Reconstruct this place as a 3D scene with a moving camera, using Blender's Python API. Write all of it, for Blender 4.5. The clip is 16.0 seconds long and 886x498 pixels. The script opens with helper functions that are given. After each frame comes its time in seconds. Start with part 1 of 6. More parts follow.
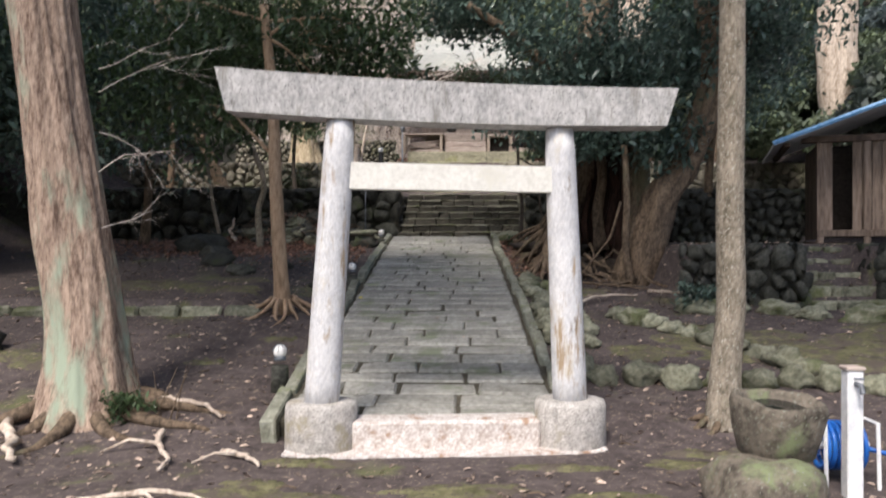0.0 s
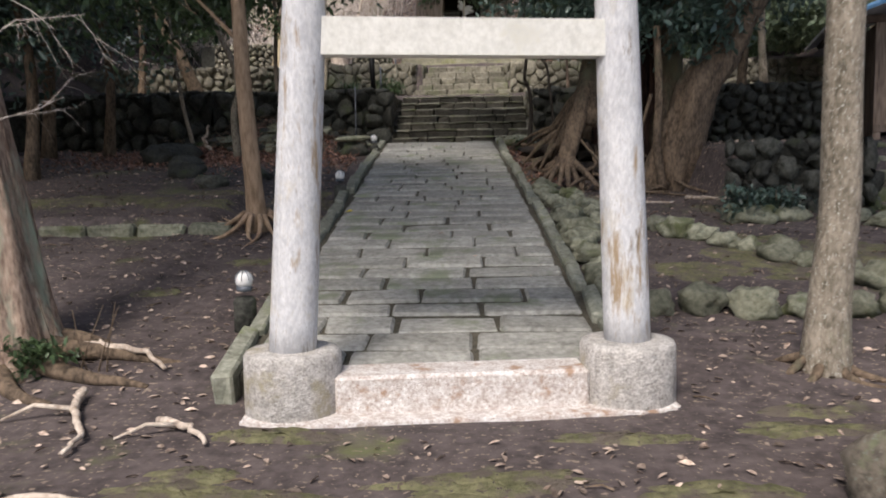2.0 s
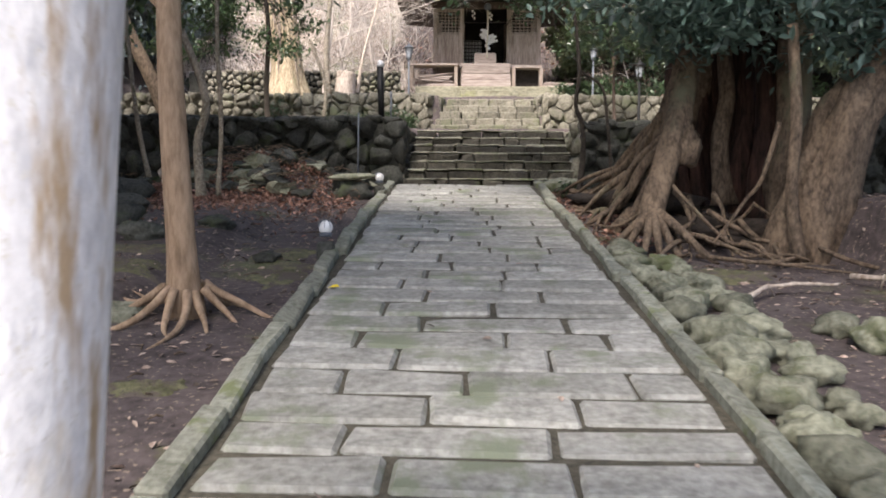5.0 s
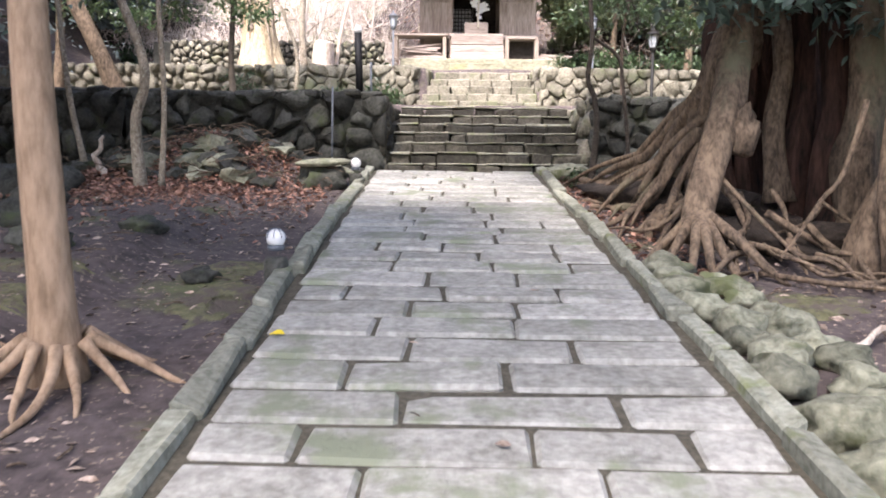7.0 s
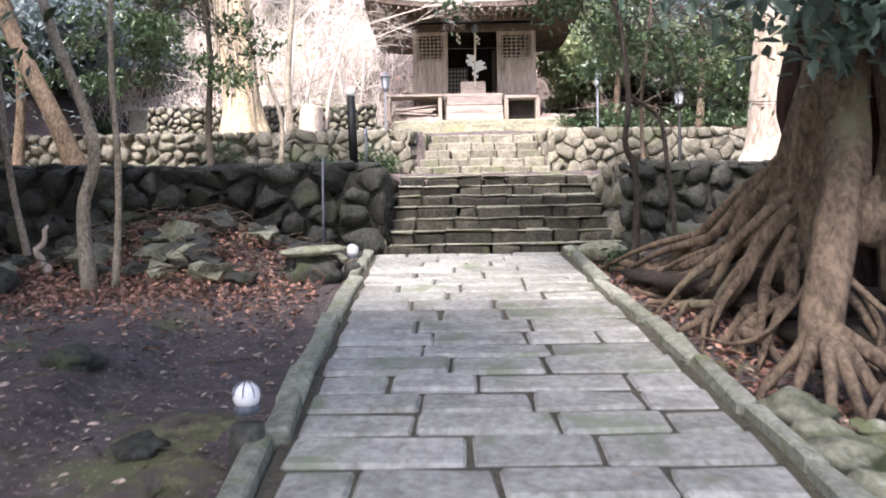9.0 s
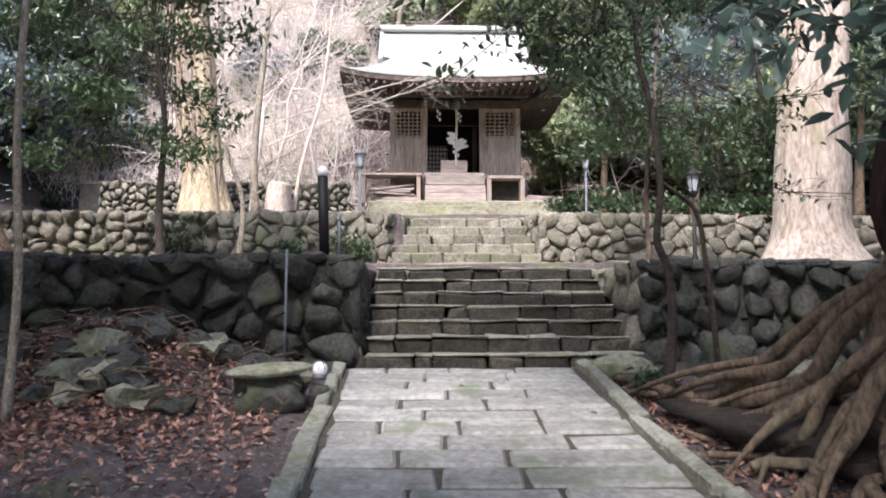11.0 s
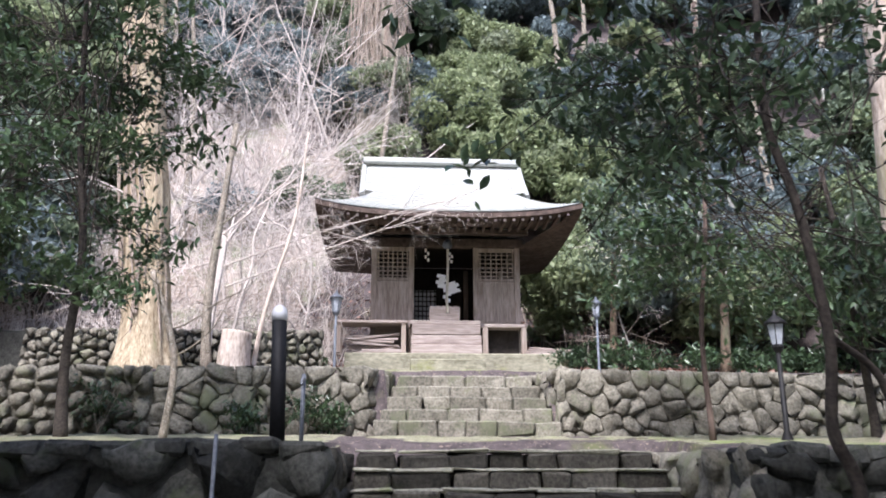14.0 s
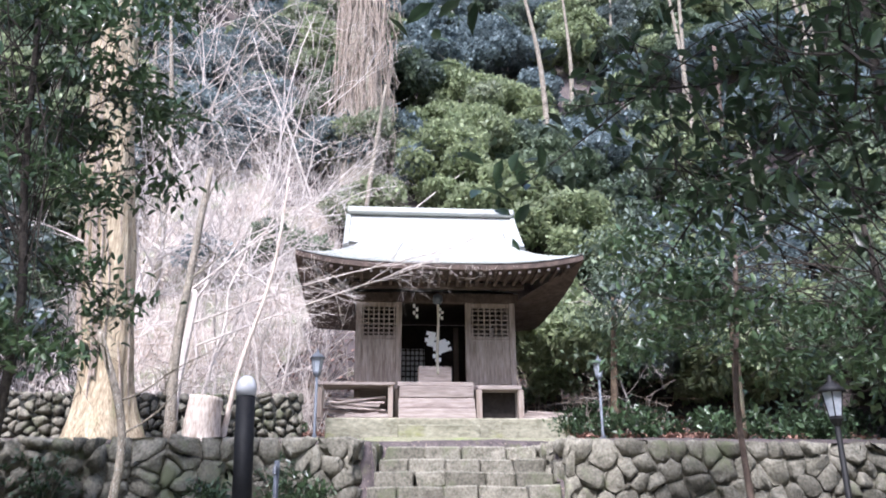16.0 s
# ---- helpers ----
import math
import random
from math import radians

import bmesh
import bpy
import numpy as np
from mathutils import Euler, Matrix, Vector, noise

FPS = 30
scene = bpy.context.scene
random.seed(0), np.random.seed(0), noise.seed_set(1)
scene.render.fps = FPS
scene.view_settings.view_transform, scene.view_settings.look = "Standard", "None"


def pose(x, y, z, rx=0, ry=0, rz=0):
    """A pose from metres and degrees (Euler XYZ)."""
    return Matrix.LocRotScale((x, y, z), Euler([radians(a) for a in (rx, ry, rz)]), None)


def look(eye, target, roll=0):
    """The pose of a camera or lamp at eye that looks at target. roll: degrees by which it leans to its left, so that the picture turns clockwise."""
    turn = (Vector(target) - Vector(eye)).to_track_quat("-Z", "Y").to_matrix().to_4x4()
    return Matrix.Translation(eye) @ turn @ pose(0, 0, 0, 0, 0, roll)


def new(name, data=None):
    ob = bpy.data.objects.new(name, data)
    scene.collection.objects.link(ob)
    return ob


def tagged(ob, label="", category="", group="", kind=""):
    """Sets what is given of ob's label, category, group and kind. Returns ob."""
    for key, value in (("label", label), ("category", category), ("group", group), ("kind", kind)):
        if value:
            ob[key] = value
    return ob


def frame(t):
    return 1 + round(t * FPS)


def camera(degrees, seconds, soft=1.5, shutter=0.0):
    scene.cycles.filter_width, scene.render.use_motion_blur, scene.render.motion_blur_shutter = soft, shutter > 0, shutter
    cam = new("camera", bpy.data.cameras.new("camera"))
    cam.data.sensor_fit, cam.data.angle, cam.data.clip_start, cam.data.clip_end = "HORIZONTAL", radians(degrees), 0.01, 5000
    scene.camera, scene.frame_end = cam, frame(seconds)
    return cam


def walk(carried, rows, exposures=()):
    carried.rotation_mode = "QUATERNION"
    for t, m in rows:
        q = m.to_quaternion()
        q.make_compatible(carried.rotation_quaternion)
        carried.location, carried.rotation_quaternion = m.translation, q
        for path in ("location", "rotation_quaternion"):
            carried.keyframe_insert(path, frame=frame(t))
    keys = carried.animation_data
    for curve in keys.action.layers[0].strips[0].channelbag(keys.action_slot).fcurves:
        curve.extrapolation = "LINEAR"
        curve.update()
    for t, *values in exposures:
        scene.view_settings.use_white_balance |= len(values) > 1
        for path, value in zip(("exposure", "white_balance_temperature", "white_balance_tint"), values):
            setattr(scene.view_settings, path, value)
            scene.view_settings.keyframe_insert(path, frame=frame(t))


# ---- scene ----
cam = camera(57.3, 16.0, soft=1.8, shutter=0.5)
PATH = [
    (0, (0.255, 0.402, 1.525), (0.187, 2.401, 1.525), 0.0),
    (0.5, (0.249, 0.586, 1.441), (0.148, 2.581, 1.339), 0.3),
    (1, (0.168, 1.033, 1.418), (0.097, 3.025, 1.251), -0.5),
    (1.5, (0.149, 1.56, 1.405), (0.124, 3.551, 1.224), -1.2),
    (2, (0.109, 2.134, 1.389), (0.048, 4.122, 1.178), -1.0),
    (2.5, (0.075, 2.76, 1.386), (0.066, 4.74, 1.1), -0.1),
    (3, (0.03, 3.361, 1.397), (-0.064, 5.34, 1.13), 0.1),
    (3.5, (-0.044, 3.993, 1.419), (-0.062, 5.982, 1.218), 0.3),
    (4, (-0.117, 4.598, 1.426), (-0.194, 6.592, 1.3), 0.4),
    (4.2, (-0.14, 4.844, 1.439), (-0.201, 6.84, 1.328), 0.8),
    (6.3, (-0.369, 6.998, 1.433), (-0.475, 8.993, 1.338), 0.0),
    (6.5, (-0.326, 7.202, 1.506), (-0.416, 9.198, 1.413), -0.3),
    (7, (-0.337, 7.538, 1.634), (-0.379, 9.531, 1.474), 0.7),
    (7.5, (-0.411, 7.954, 1.733), (-0.423, 9.948, 1.577), 0.3),
    (8, (-0.453, 8.374, 1.798), (-0.478, 10.368, 1.64), 0.0),
    (8.5, (-0.55, 8.783, 1.851), (-0.65, 10.778, 1.766), 0.1),
    (9, (-0.629, 9.259, 1.965), (-0.648, 11.259, 1.945), -0.8),
    (9.5, (-0.668, 9.724, 2.069), (-0.717, 11.723, 2.081), -0.2),
    (10, (-0.711, 10.194, 2.154), (-0.686, 12.191, 2.264), 0.2),
    (10.2, (-0.744, 10.342, 2.187), (-0.697, 12.338, 2.301), -0.1),
    (12.3, (-0.864, 12.07, 2.454), (-0.801, 14.052, 2.718), 0.0),
    (12.5, (-0.873, 12.287, 2.469), (-0.821, 14.27, 2.723), 0.5),
    (13, (-0.931, 12.771, 2.583), (-0.825, 14.741, 2.91), 0.5),
    (13.5, (-0.973, 13.273, 2.703), (-0.837, 15.215, 3.162), -1.0),
    (14, (-1.029, 13.729, 2.768), (-0.916, 15.655, 3.296), -0.0),
    (14.5, (-1.046, 14.148, 2.852), (-0.899, 16.064, 3.406), -0.8),
    (15, (-1.022, 14.447, 2.923), (-0.871, 16.349, 3.523), -0.9),
    (15.5, (-1.05, 14.712, 3.003), (-0.907, 16.609, 3.619), 0.2),
    (16, (-1.136, 14.933, 3.093), (-0.98, 16.815, 3.751), -0.4),
]
walk(cam, [(t, look(eye, target, roll)) for t, eye, target, roll in PATH],
     [(0, 0.37, 6700, 12), (1.5, 0.18, 6700, 12), (3, 0.2, 6700, 12), (4.2, 0.6, 6700, 12), (6.3, 1.75, 6600, 17), (7.5, 1.95, 6500, 18), (9, 1.85, 6400, 18), (10.2, 1.5, 6300, 17), (12.3, 1.1, 6100, 16), (14, 1.1, 5900, 17), (16, 1.24, 5700, 17)])

# ---- light ----
SUN_UP, SUN_ROUND = 52.0, 200.0
world = bpy.data.worlds.new("world")
scene.world = world
world.use_nodes = True
wn = world.node_tree
sky = wn.nodes.new("ShaderNodeTexSky")
sky.sky_type = "NISHITA"
sky.sun_disc = False
sky.sun_elevation, sky.sun_rotation = radians(SUN_UP), radians(SUN_ROUND)
sky.air_density, sky.dust_density, sky.ozone_density = 1.0, 2.5, 0.9
wn.nodes["Background"].inputs["Strength"].default_value = 0.15
wn.links.new(sky.outputs[0], wn.nodes["Background"].inputs[0])
sun_data = bpy.data.lights.new("sun", "SUN")
sun_data.energy, sun_data.angle, sun_data.color = 3.6, radians(18), (1.0, 0.95, 0.89)
sun = new("sun", sun_data)
sun_way = Vector((math.sin(radians(SUN_ROUND)) * math.cos(radians(SUN_UP)), math.cos(radians(SUN_ROUND)) * math.cos(radians(SUN_UP)), math.sin(radians(SUN_UP))))
sun.matrix_world = look(sun_way * 60, (0, 0, 0))

# ---- materials ----
rng = np.random.default_rng(7)


def material(name, dark, light, scale=6.0, rough=0.85, bump=0.4, patch=None, patch_scale=1.2, patch_edge=0.55, vary=0.0, island=0.0,
             stretch=(1, 1, 1), metal=0.0, through_light=0.0, bump_scale=None, spots=None, spec=0.3, streak=None, streak_edge=0.55):
    """Two noise scales between two colours, an optional patchy third colour, optional specks, bump, and variation from piece to piece."""
    m = bpy.data.materials.new(name)
    m.use_nodes = True
    t = m.node_tree
    n, l = t.nodes, t.links
    b = n["Principled BSDF"]
    geo = n.new("ShaderNodeNewGeometry")
    mp = n.new("ShaderNodeMapping")
    mp.inputs["Scale"].default_value = stretch
    l.new(geo.outputs["Position"], mp.inputs[0])

    def noise_at(s, detail=6.0, rough_in=0.6):
        q = n.new("ShaderNodeTexNoise")
        q.inputs["Scale"].default_value, q.inputs["Detail"].default_value, q.inputs["Roughness"].default_value = s, detail, rough_in
        l.new(mp.outputs[0], q.inputs["Vector"])
        return q.outputs["Fac"]

    def ramp(src, lo, hi):
        r = n.new("ShaderNodeMapRange")
        r.inputs[1].default_value, r.inputs[2].default_value = lo, hi
        l.new(src, r.inputs[0])
        return r.outputs[0]

    def mix(fac, a, c, mode="MIX"):
        x = n.new("ShaderNodeMix")
        x.data_type, x.blend_type = "RGBA", mode
        for sock, val in ((x.inputs[0], fac), (x.inputs[6], a), (x.inputs[7], c)):
            if hasattr(val, "is_output"):
                l.new(val, sock)
            elif isinstance(val, (int, float)):
                sock.default_value = val
            else:
                sock.default_value = (*val, 1)
        return x.outputs[2]

    fine = noise_at(scale * 4)
    broad = noise_at(scale)
    both = n.new("ShaderNodeMath")
    both.operation = "MULTIPLY_ADD"
    both.inputs[1].default_value = 0.5
    l.new(fine, both.inputs[0])
    half = n.new("ShaderNodeMath")
    half.operation = "MULTIPLY"
    half.inputs[1].default_value = 0.5
    l.new(broad, half.inputs[0])
    l.new(half.outputs[0], both.inputs[2])
    col = mix(ramp(both.outputs[0], 0.36, 0.64), dark, light)
    if patch:
        col = mix(ramp(noise_at(patch_scale, 8.0, 0.65), patch_edge, patch_edge + 0.1), col, patch)
    if spots:
        col = mix(ramp(noise_at(scale * 9, 2.0), 0.62, 0.66), col, spots)
    if streak:
        run = n.new("ShaderNodeMapping")
        run.inputs["Scale"].default_value = (1, 1, 0.2)
        l.new(geo.outputs["Position"], run.inputs[0])
        for size, edge, tone in ((7.0, streak_edge, streak), (11.0, streak_edge + 0.06, tuple(0.55 * q for q in streak))):
            q = n.new("ShaderNodeTexNoise")
            q.inputs["Scale"].default_value, q.inputs["Detail"].default_value, q.inputs["Roughness"].default_value = size, 5.0, 0.7
            l.new(run.outputs[0], q.inputs["Vector"])
            col = mix(ramp(q.outputs["Fac"], edge, edge + 0.09), col, tone)
    if vary or island:
        if vary:
            info = n.new("ShaderNodeObjectInfo").outputs["Random"]
        else:
            info = geo.outputs["Random Per Island"]
        amount = vary or island
        r = n.new("ShaderNodeMapRange")
        r.inputs[3].default_value, r.inputs[4].default_value = 1 - amount, 1 + amount
        l.new(info, r.inputs[0])
        hsv = n.new("ShaderNodeHueSaturation")
        l.new(r.outputs[0], hsv.inputs["Value"])
        l.new(col, hsv.inputs["Color"])
        col = hsv.outputs[0]
    l.new(col, b.inputs["Base Color"])
    b.inputs["Roughness"].default_value, b.inputs["Metallic"].default_value = rough, metal
    b.inputs["Specular IOR Level"].default_value = spec
    if bump:
        bp = n.new("ShaderNodeBump")
        bp.inputs["Strength"].default_value, bp.inputs["Distance"].default_value = bump, 0.03
        l.new(noise_at(bump_scale, 8.0, 0.7) if bump_scale else both.outputs[0], bp.inputs["Height"])
        l.new(bp.outputs[0], b.inputs["Normal"])
    if through_light:
        tr = n.new("ShaderNodeBsdfTranslucent")
        l.new(col, tr.inputs[0])
        ms = n.new("ShaderNodeMixShader")
        ms.inputs[0].default_value = through_light
        l.new(b.outputs[0], ms.inputs[1])
        l.new(tr.outputs[0], ms.inputs[2])
        l.new(ms.outputs[0], n["Material Output"].inputs[0])
    return m


SOIL = material("dark forest soil", (0.044, 0.035, 0.035), (0.115, 0.093, 0.09), 3.0, 0.8, 0.5, (0.11, 0.115, 0.055), 1.1, 0.575, spots=(0.24, 0.19, 0.15))
PAVE = material("paving slab", (0.19, 0.187, 0.168), (0.41, 0.405, 0.372), 5.0, 0.65, 0.5, (0.19, 0.21, 0.15), 2.0, 0.54, vary=0.16, bump_scale=14.0)
JOINT = material("soil in joints", (0.042, 0.038, 0.029), (0.11, 0.1, 0.075), 9.0, 0.95, 0.4)
KERB = material("mossy kerb stone", (0.14, 0.145, 0.11), (0.32, 0.325, 0.27), 6.0, 0.85, 0.5, (0.16, 0.18, 0.09), 2.5, 0.56, vary=0.18, bump_scale=20.0)
CONCRETE = material("weathered white concrete", (0.5, 0.505, 0.53), (0.75, 0.75, 0.765), 14.0, 0.8, 0.35, (0.56, 0.51, 0.42), 3.4, 0.56, stretch=(1, 1, 0.45), bump_scale=60.0, spots=(0.54, 0.53, 0.51), streak=(0.36, 0.27, 0.18), streak_edge=0.555)
TIEBEAM = material("clean pale concrete", (0.66, 0.65, 0.6), (0.84, 0.83, 0.78), 8.0, 0.8, 0.2, (0.6, 0.58, 0.48), 2.0, 0.6, bump_scale=50.0)
LINTEL = material("stained grey concrete", (0.32, 0.32, 0.32), (0.65, 0.64, 0.63), 9.0, 0.8, 0.3, (0.7, 0.69, 0.67), 3.2, 0.58, stretch=(1, 1, 0.6), bump_scale=40.0, spots=(0.17, 0.17, 0.17), streak=(0.3, 0.29, 0.27), streak_edge=0.55)
BASE = material("pitted concrete footing", (0.32, 0.3, 0.28), (0.74, 0.71, 0.68), 16.0, 0.85, 0.8, (0.4, 0.36, 0.27), 3.0, 0.55, bump_scale=45.0, spots=(0.28, 0.25, 0.21))
SILL = material("rust stained concrete", (0.46, 0.38, 0.34), (0.87, 0.85, 0.83), 11.0, 0.85, 0.7, (0.42, 0.28, 0.2), 6.0, 0.545, bump_scale=45.0, spots=(0.36, 0.26, 0.2))
BASINROCK = material("brown grey lichened boulder", (0.06, 0.052, 0.042), (0.22, 0.19, 0.155), 5.0, 0.85, 0.9, (0.2, 0.235, 0.13), 2.6, 0.55, bump_scale=11.0, spots=(0.22, 0.23, 0.19))
DARKSTONE = material("dark mossy wall stone", (0.02, 0.022, 0.018), (0.08, 0.08, 0.07), 7.0, 0.8, 0.9, (0.05, 0.062, 0.03), 1.8, 0.57, vary=0.5, bump_scale=11.0)
PALESTONE = material("pale wall stone", (0.095, 0.09, 0.068), (0.28, 0.26, 0.21), 7.0, 0.9, 0.9, (0.16, 0.17, 0.105), 1.4, 0.53, vary=0.28, bump_scale=11.0)
# Dark risers and pale mossy treads carry the steps' shading in their colours.
STEPSTONE = material("wet step stone with shade in colour", (0.022, 0.02, 0.016), (0.092, 0.085, 0.068), 7.0, 0.8, 0.9, (0.085, 0.095, 0.05), 2.0, 0.6, vary=0.5, bump_scale=12.0)
TREAD = material("mossy tread with light in colour", (0.15, 0.15, 0.11), (0.36, 0.35, 0.28), 6.0, 0.85, 0.7, (0.18, 0.2, 0.1), 2.5, 0.56, vary=0.2, bump_scale=16.0)
MOSSROCK = material("mossy boulder", (0.11, 0.115, 0.08), (0.31, 0.31, 0.235), 5.0, 0.9, 0.9, (0.1, 0.112, 0.055), 1.8, 0.54, vary=0.3, bump_scale=11.0)
CEDAR = material("ridged cedar bark", (0.13, 0.085, 0.065), (0.5, 0.38, 0.3), 12.0, 0.9, 1.0, (0.34, 0.4, 0.31), 2.6, 0.53, stretch=(1, 1, 0.25), bump_scale=14.0)
BARK = material("grey brown bark", (0.11, 0.095, 0.07), (0.36, 0.31, 0.25), 9.0, 0.9, 0.7, (0.32, 0.31, 0.22), 1.5, 0.6, stretch=(1, 1, 0.5), spots=(0.46, 0.45, 0.4))
ROOT = material("root bark", (0.052, 0.038, 0.028), (0.225, 0.165, 0.115), 8.0, 0.9, 1.0, (0.15, 0.145, 0.095), 1.3, 0.58, stretch=(1, 1, 0.45), bump_scale=15.0)
DARKBARK = material("dark thin bark", (0.025, 0.021, 0.018), (0.08, 0.066, 0.055), 9.0, 0.9, 0.5)
MOSS = material("dull olive moss", (0.085, 0.086, 0.044), (0.21, 0.2, 0.11), 4.0, 0.95, 0.8, (0.12, 0.1, 0.082), 5.5, 0.46, bump_scale=35.0, spots=(0.09, 0.072, 0.065))
GRIT = material("pale mossy terrace soil", (0.14, 0.135, 0.08), (0.33, 0.32, 0.22), 3.0, 0.95, 0.6, (0.22, 0.26, 0.1), 0.9, 0.52, bump_scale=25.0)
# Heartwood darkened so that its colour holds the shade of the hollow.
HEART = material("red brown heartwood darkened for shade", (0.008, 0.005, 0.004), (0.075, 0.038, 0.028), 6.0, 0.9, 1.0, stretch=(1, 1, 0.2), bump_scale=12.0)
PALEBARK = material("pale flaking bark", (0.3, 0.23, 0.18), (0.72, 0.63, 0.54), 6.0, 0.9, 0.9, (0.4, 0.36, 0.22), 0.8, 0.58, stretch=(1, 1, 0.3))
GOLDBARK = material("yellowish fibrous bark", (0.2, 0.15, 0.09), (0.55, 0.465, 0.33), 9.0, 0.9, 1.0, (0.24, 0.23, 0.12), 1.4, 0.55, stretch=(1, 1, 0.14), bump_scale=14.0)
TWIG = material("bare pale twig", (0.45, 0.39, 0.35), (0.76, 0.69, 0.63), 9.0, 0.85, 0.2)
VINE = material("dry vine", (0.2, 0.155, 0.12), (0.45, 0.38, 0.32), 5.0, 0.9, 0.3)
LEAF = material("glossy evergreen leaf", (0.035, 0.062, 0.03), (0.09, 0.14, 0.065), 3.0, 0.3, 0.0, island=0.5, through_light=0.3, spec=0.6)
LEAFBLUE = material("blue green leaf", (0.05, 0.085, 0.07), (0.12, 0.18, 0.15), 2.0, 0.3, 0.0, island=0.5, through_light=0.3, spec=0.6)
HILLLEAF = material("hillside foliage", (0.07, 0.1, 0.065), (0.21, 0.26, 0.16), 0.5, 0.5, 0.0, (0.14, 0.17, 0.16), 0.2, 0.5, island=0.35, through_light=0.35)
# Pale blue-grey leaf colour that stands in for haze over the hill.
HILLBLUE = material("hillside foliage with haze in colour", (0.12, 0.16, 0.17), (0.27, 0.33, 0.34), 0.5, 0.5, 0.0, (0.1, 0.13, 0.13), 0.3, 0.55, island=0.35, through_light=0.35)
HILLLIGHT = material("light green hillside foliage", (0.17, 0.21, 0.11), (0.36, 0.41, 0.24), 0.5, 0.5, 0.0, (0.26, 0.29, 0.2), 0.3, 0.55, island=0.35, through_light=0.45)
REDLEAF = material("reddish fallen leaf", (0.13, 0.06, 0.042), (0.42, 0.25, 0.19), 8.0, 0.8, 0.0, island=0.6)
DRYLEAF = material("fallen leaf", (0.13, 0.09, 0.07), (0.5, 0.4, 0.33), 8.0, 0.8, 0.0, island=0.7)
WOOD = material("weathered grey timber", (0.2, 0.155, 0.125), (0.42, 0.35, 0.3), 7.0, 0.85, 0.4, (0.3, 0.25, 0.21), 2.0, 0.6, stretch=(1, 1, 0.12), vary=0.12)
WOODH = material("weathered grey plank", (0.24, 0.19, 0.17), (0.47, 0.4, 0.36), 7.0, 0.85, 0.4, stretch=(0.12, 1, 1), vary=0.12)
SHEDWOOD = material("weathered brown board", (0.09, 0.066, 0.053), (0.25, 0.195, 0.16), 7.0, 0.85, 0.4, stretch=(1, 1, 0.12), vary=0.2)
DARKWOOD = material("dark timber", (0.05, 0.036, 0.03), (0.15, 0.11, 0.09), 7.0, 0.85, 0.4, stretch=(0.3, 0.3, 0.3))
ROOFING = material("pale sheet roofing", (0.3, 0.31, 0.29), (0.46, 0.47, 0.44), 3.0, 0.55, 0.1, (0.38, 0.39, 0.35), 0.7, 0.5, spec=0.5, stretch=(0.3, 1, 1))
MOSSCON = material("mossy concrete", (0.15, 0.145, 0.1), (0.38, 0.36, 0.27), 4.0, 0.85, 0.5, (0.25, 0.26, 0.1), 1.1, 0.54, stretch=(0.5, 1, 1), bump_scale=25.0)
# Bare earth made paler to hold the sunlight of the slope.
PALEEARTH = material("bare earth with sunlight in colour", (0.19, 0.155, 0.13), (0.44, 0.38, 0.33), 1.8, 0.95, 0.9, (0.2, 0.21, 0.14), 0.8, 0.5, bump_scale=4.0)
TANBARK = material("smooth tan bark", (0.2, 0.135, 0.085), (0.44, 0.31, 0.21), 6.0, 0.9, 0.6, (0.28, 0.24, 0.17), 1.5, 0.6, stretch=(1, 1, 0.25), bump_scale=14.0)
LAMPGLASS = material("dull lantern glass", (0.3, 0.33, 0.37), (0.46, 0.49, 0.53), 5.0, 0.2, 0.0, spec=0.5)
# Soil colour lowered to carry the shade of the cavity below the roots.
DARKSOIL = material("soil darkened for shade under roots", (0.015, 0.012, 0.01), (0.055, 0.042, 0.034), 5.0, 0.95, 1.0, bump_scale=14.0)
IRON = material("black painted metal", (0.006, 0.006, 0.007), (0.014, 0.014, 0.015), 9.0, 0.6, 0.1, spec=0.3)
GREYMETAL = material("grey painted metal", (0.07, 0.08, 0.1), (0.16, 0.18, 0.21), 9.0, 0.5, 0.1, spec=0.5)
GLOBE = material("white frosted globe", (0.72, 0.72, 0.72), (0.85, 0.85, 0.85), 5.0, 0.25, 0.0, spec=0.5)
WHITEPAINT = material("white painted metal", (0.62, 0.64, 0.68), (0.84, 0.85, 0.87), 5.0, 0.4, 0.05, spec=0.5)
BLUEHOSE = material("blue plastic hose", (0.01, 0.09, 0.4), (0.02, 0.16, 0.55), 9.0, 0.35, 0.0, spec=0.5)
BLUEEDGE = material("blue sheet edging", (0.1, 0.3, 0.6), (0.3, 0.55, 0.85), 4.0, 0.4, 0.0)
DARKROOF = material("pale worn sheet roof", (0.5, 0.54, 0.6), (0.76, 0.8, 0.86), 4.0, 0.5, 0.1)
WATER = material("still dark water", (0.01, 0.012, 0.012), (0.02, 0.022, 0.02), 3.0, 0.06, 0.02, spec=0.5)
# Board colour kept near black to carry the shade of the interiors.
INNER = material("interior board with shade in colour", (0.02, 0.016, 0.014), (0.05, 0.04, 0.034), 4.0, 0.9, 0.2)
PAPER = material("white paper", (0.74, 0.72, 0.7), (0.85, 0.84, 0.82), 6.0, 0.8, 0.0)
ROPE = material("pale straw rope", (0.45, 0.4, 0.32), (0.7, 0.65, 0.55), 12.0, 0.9, 0.3)

# ---- builders ----
PLACED = {}


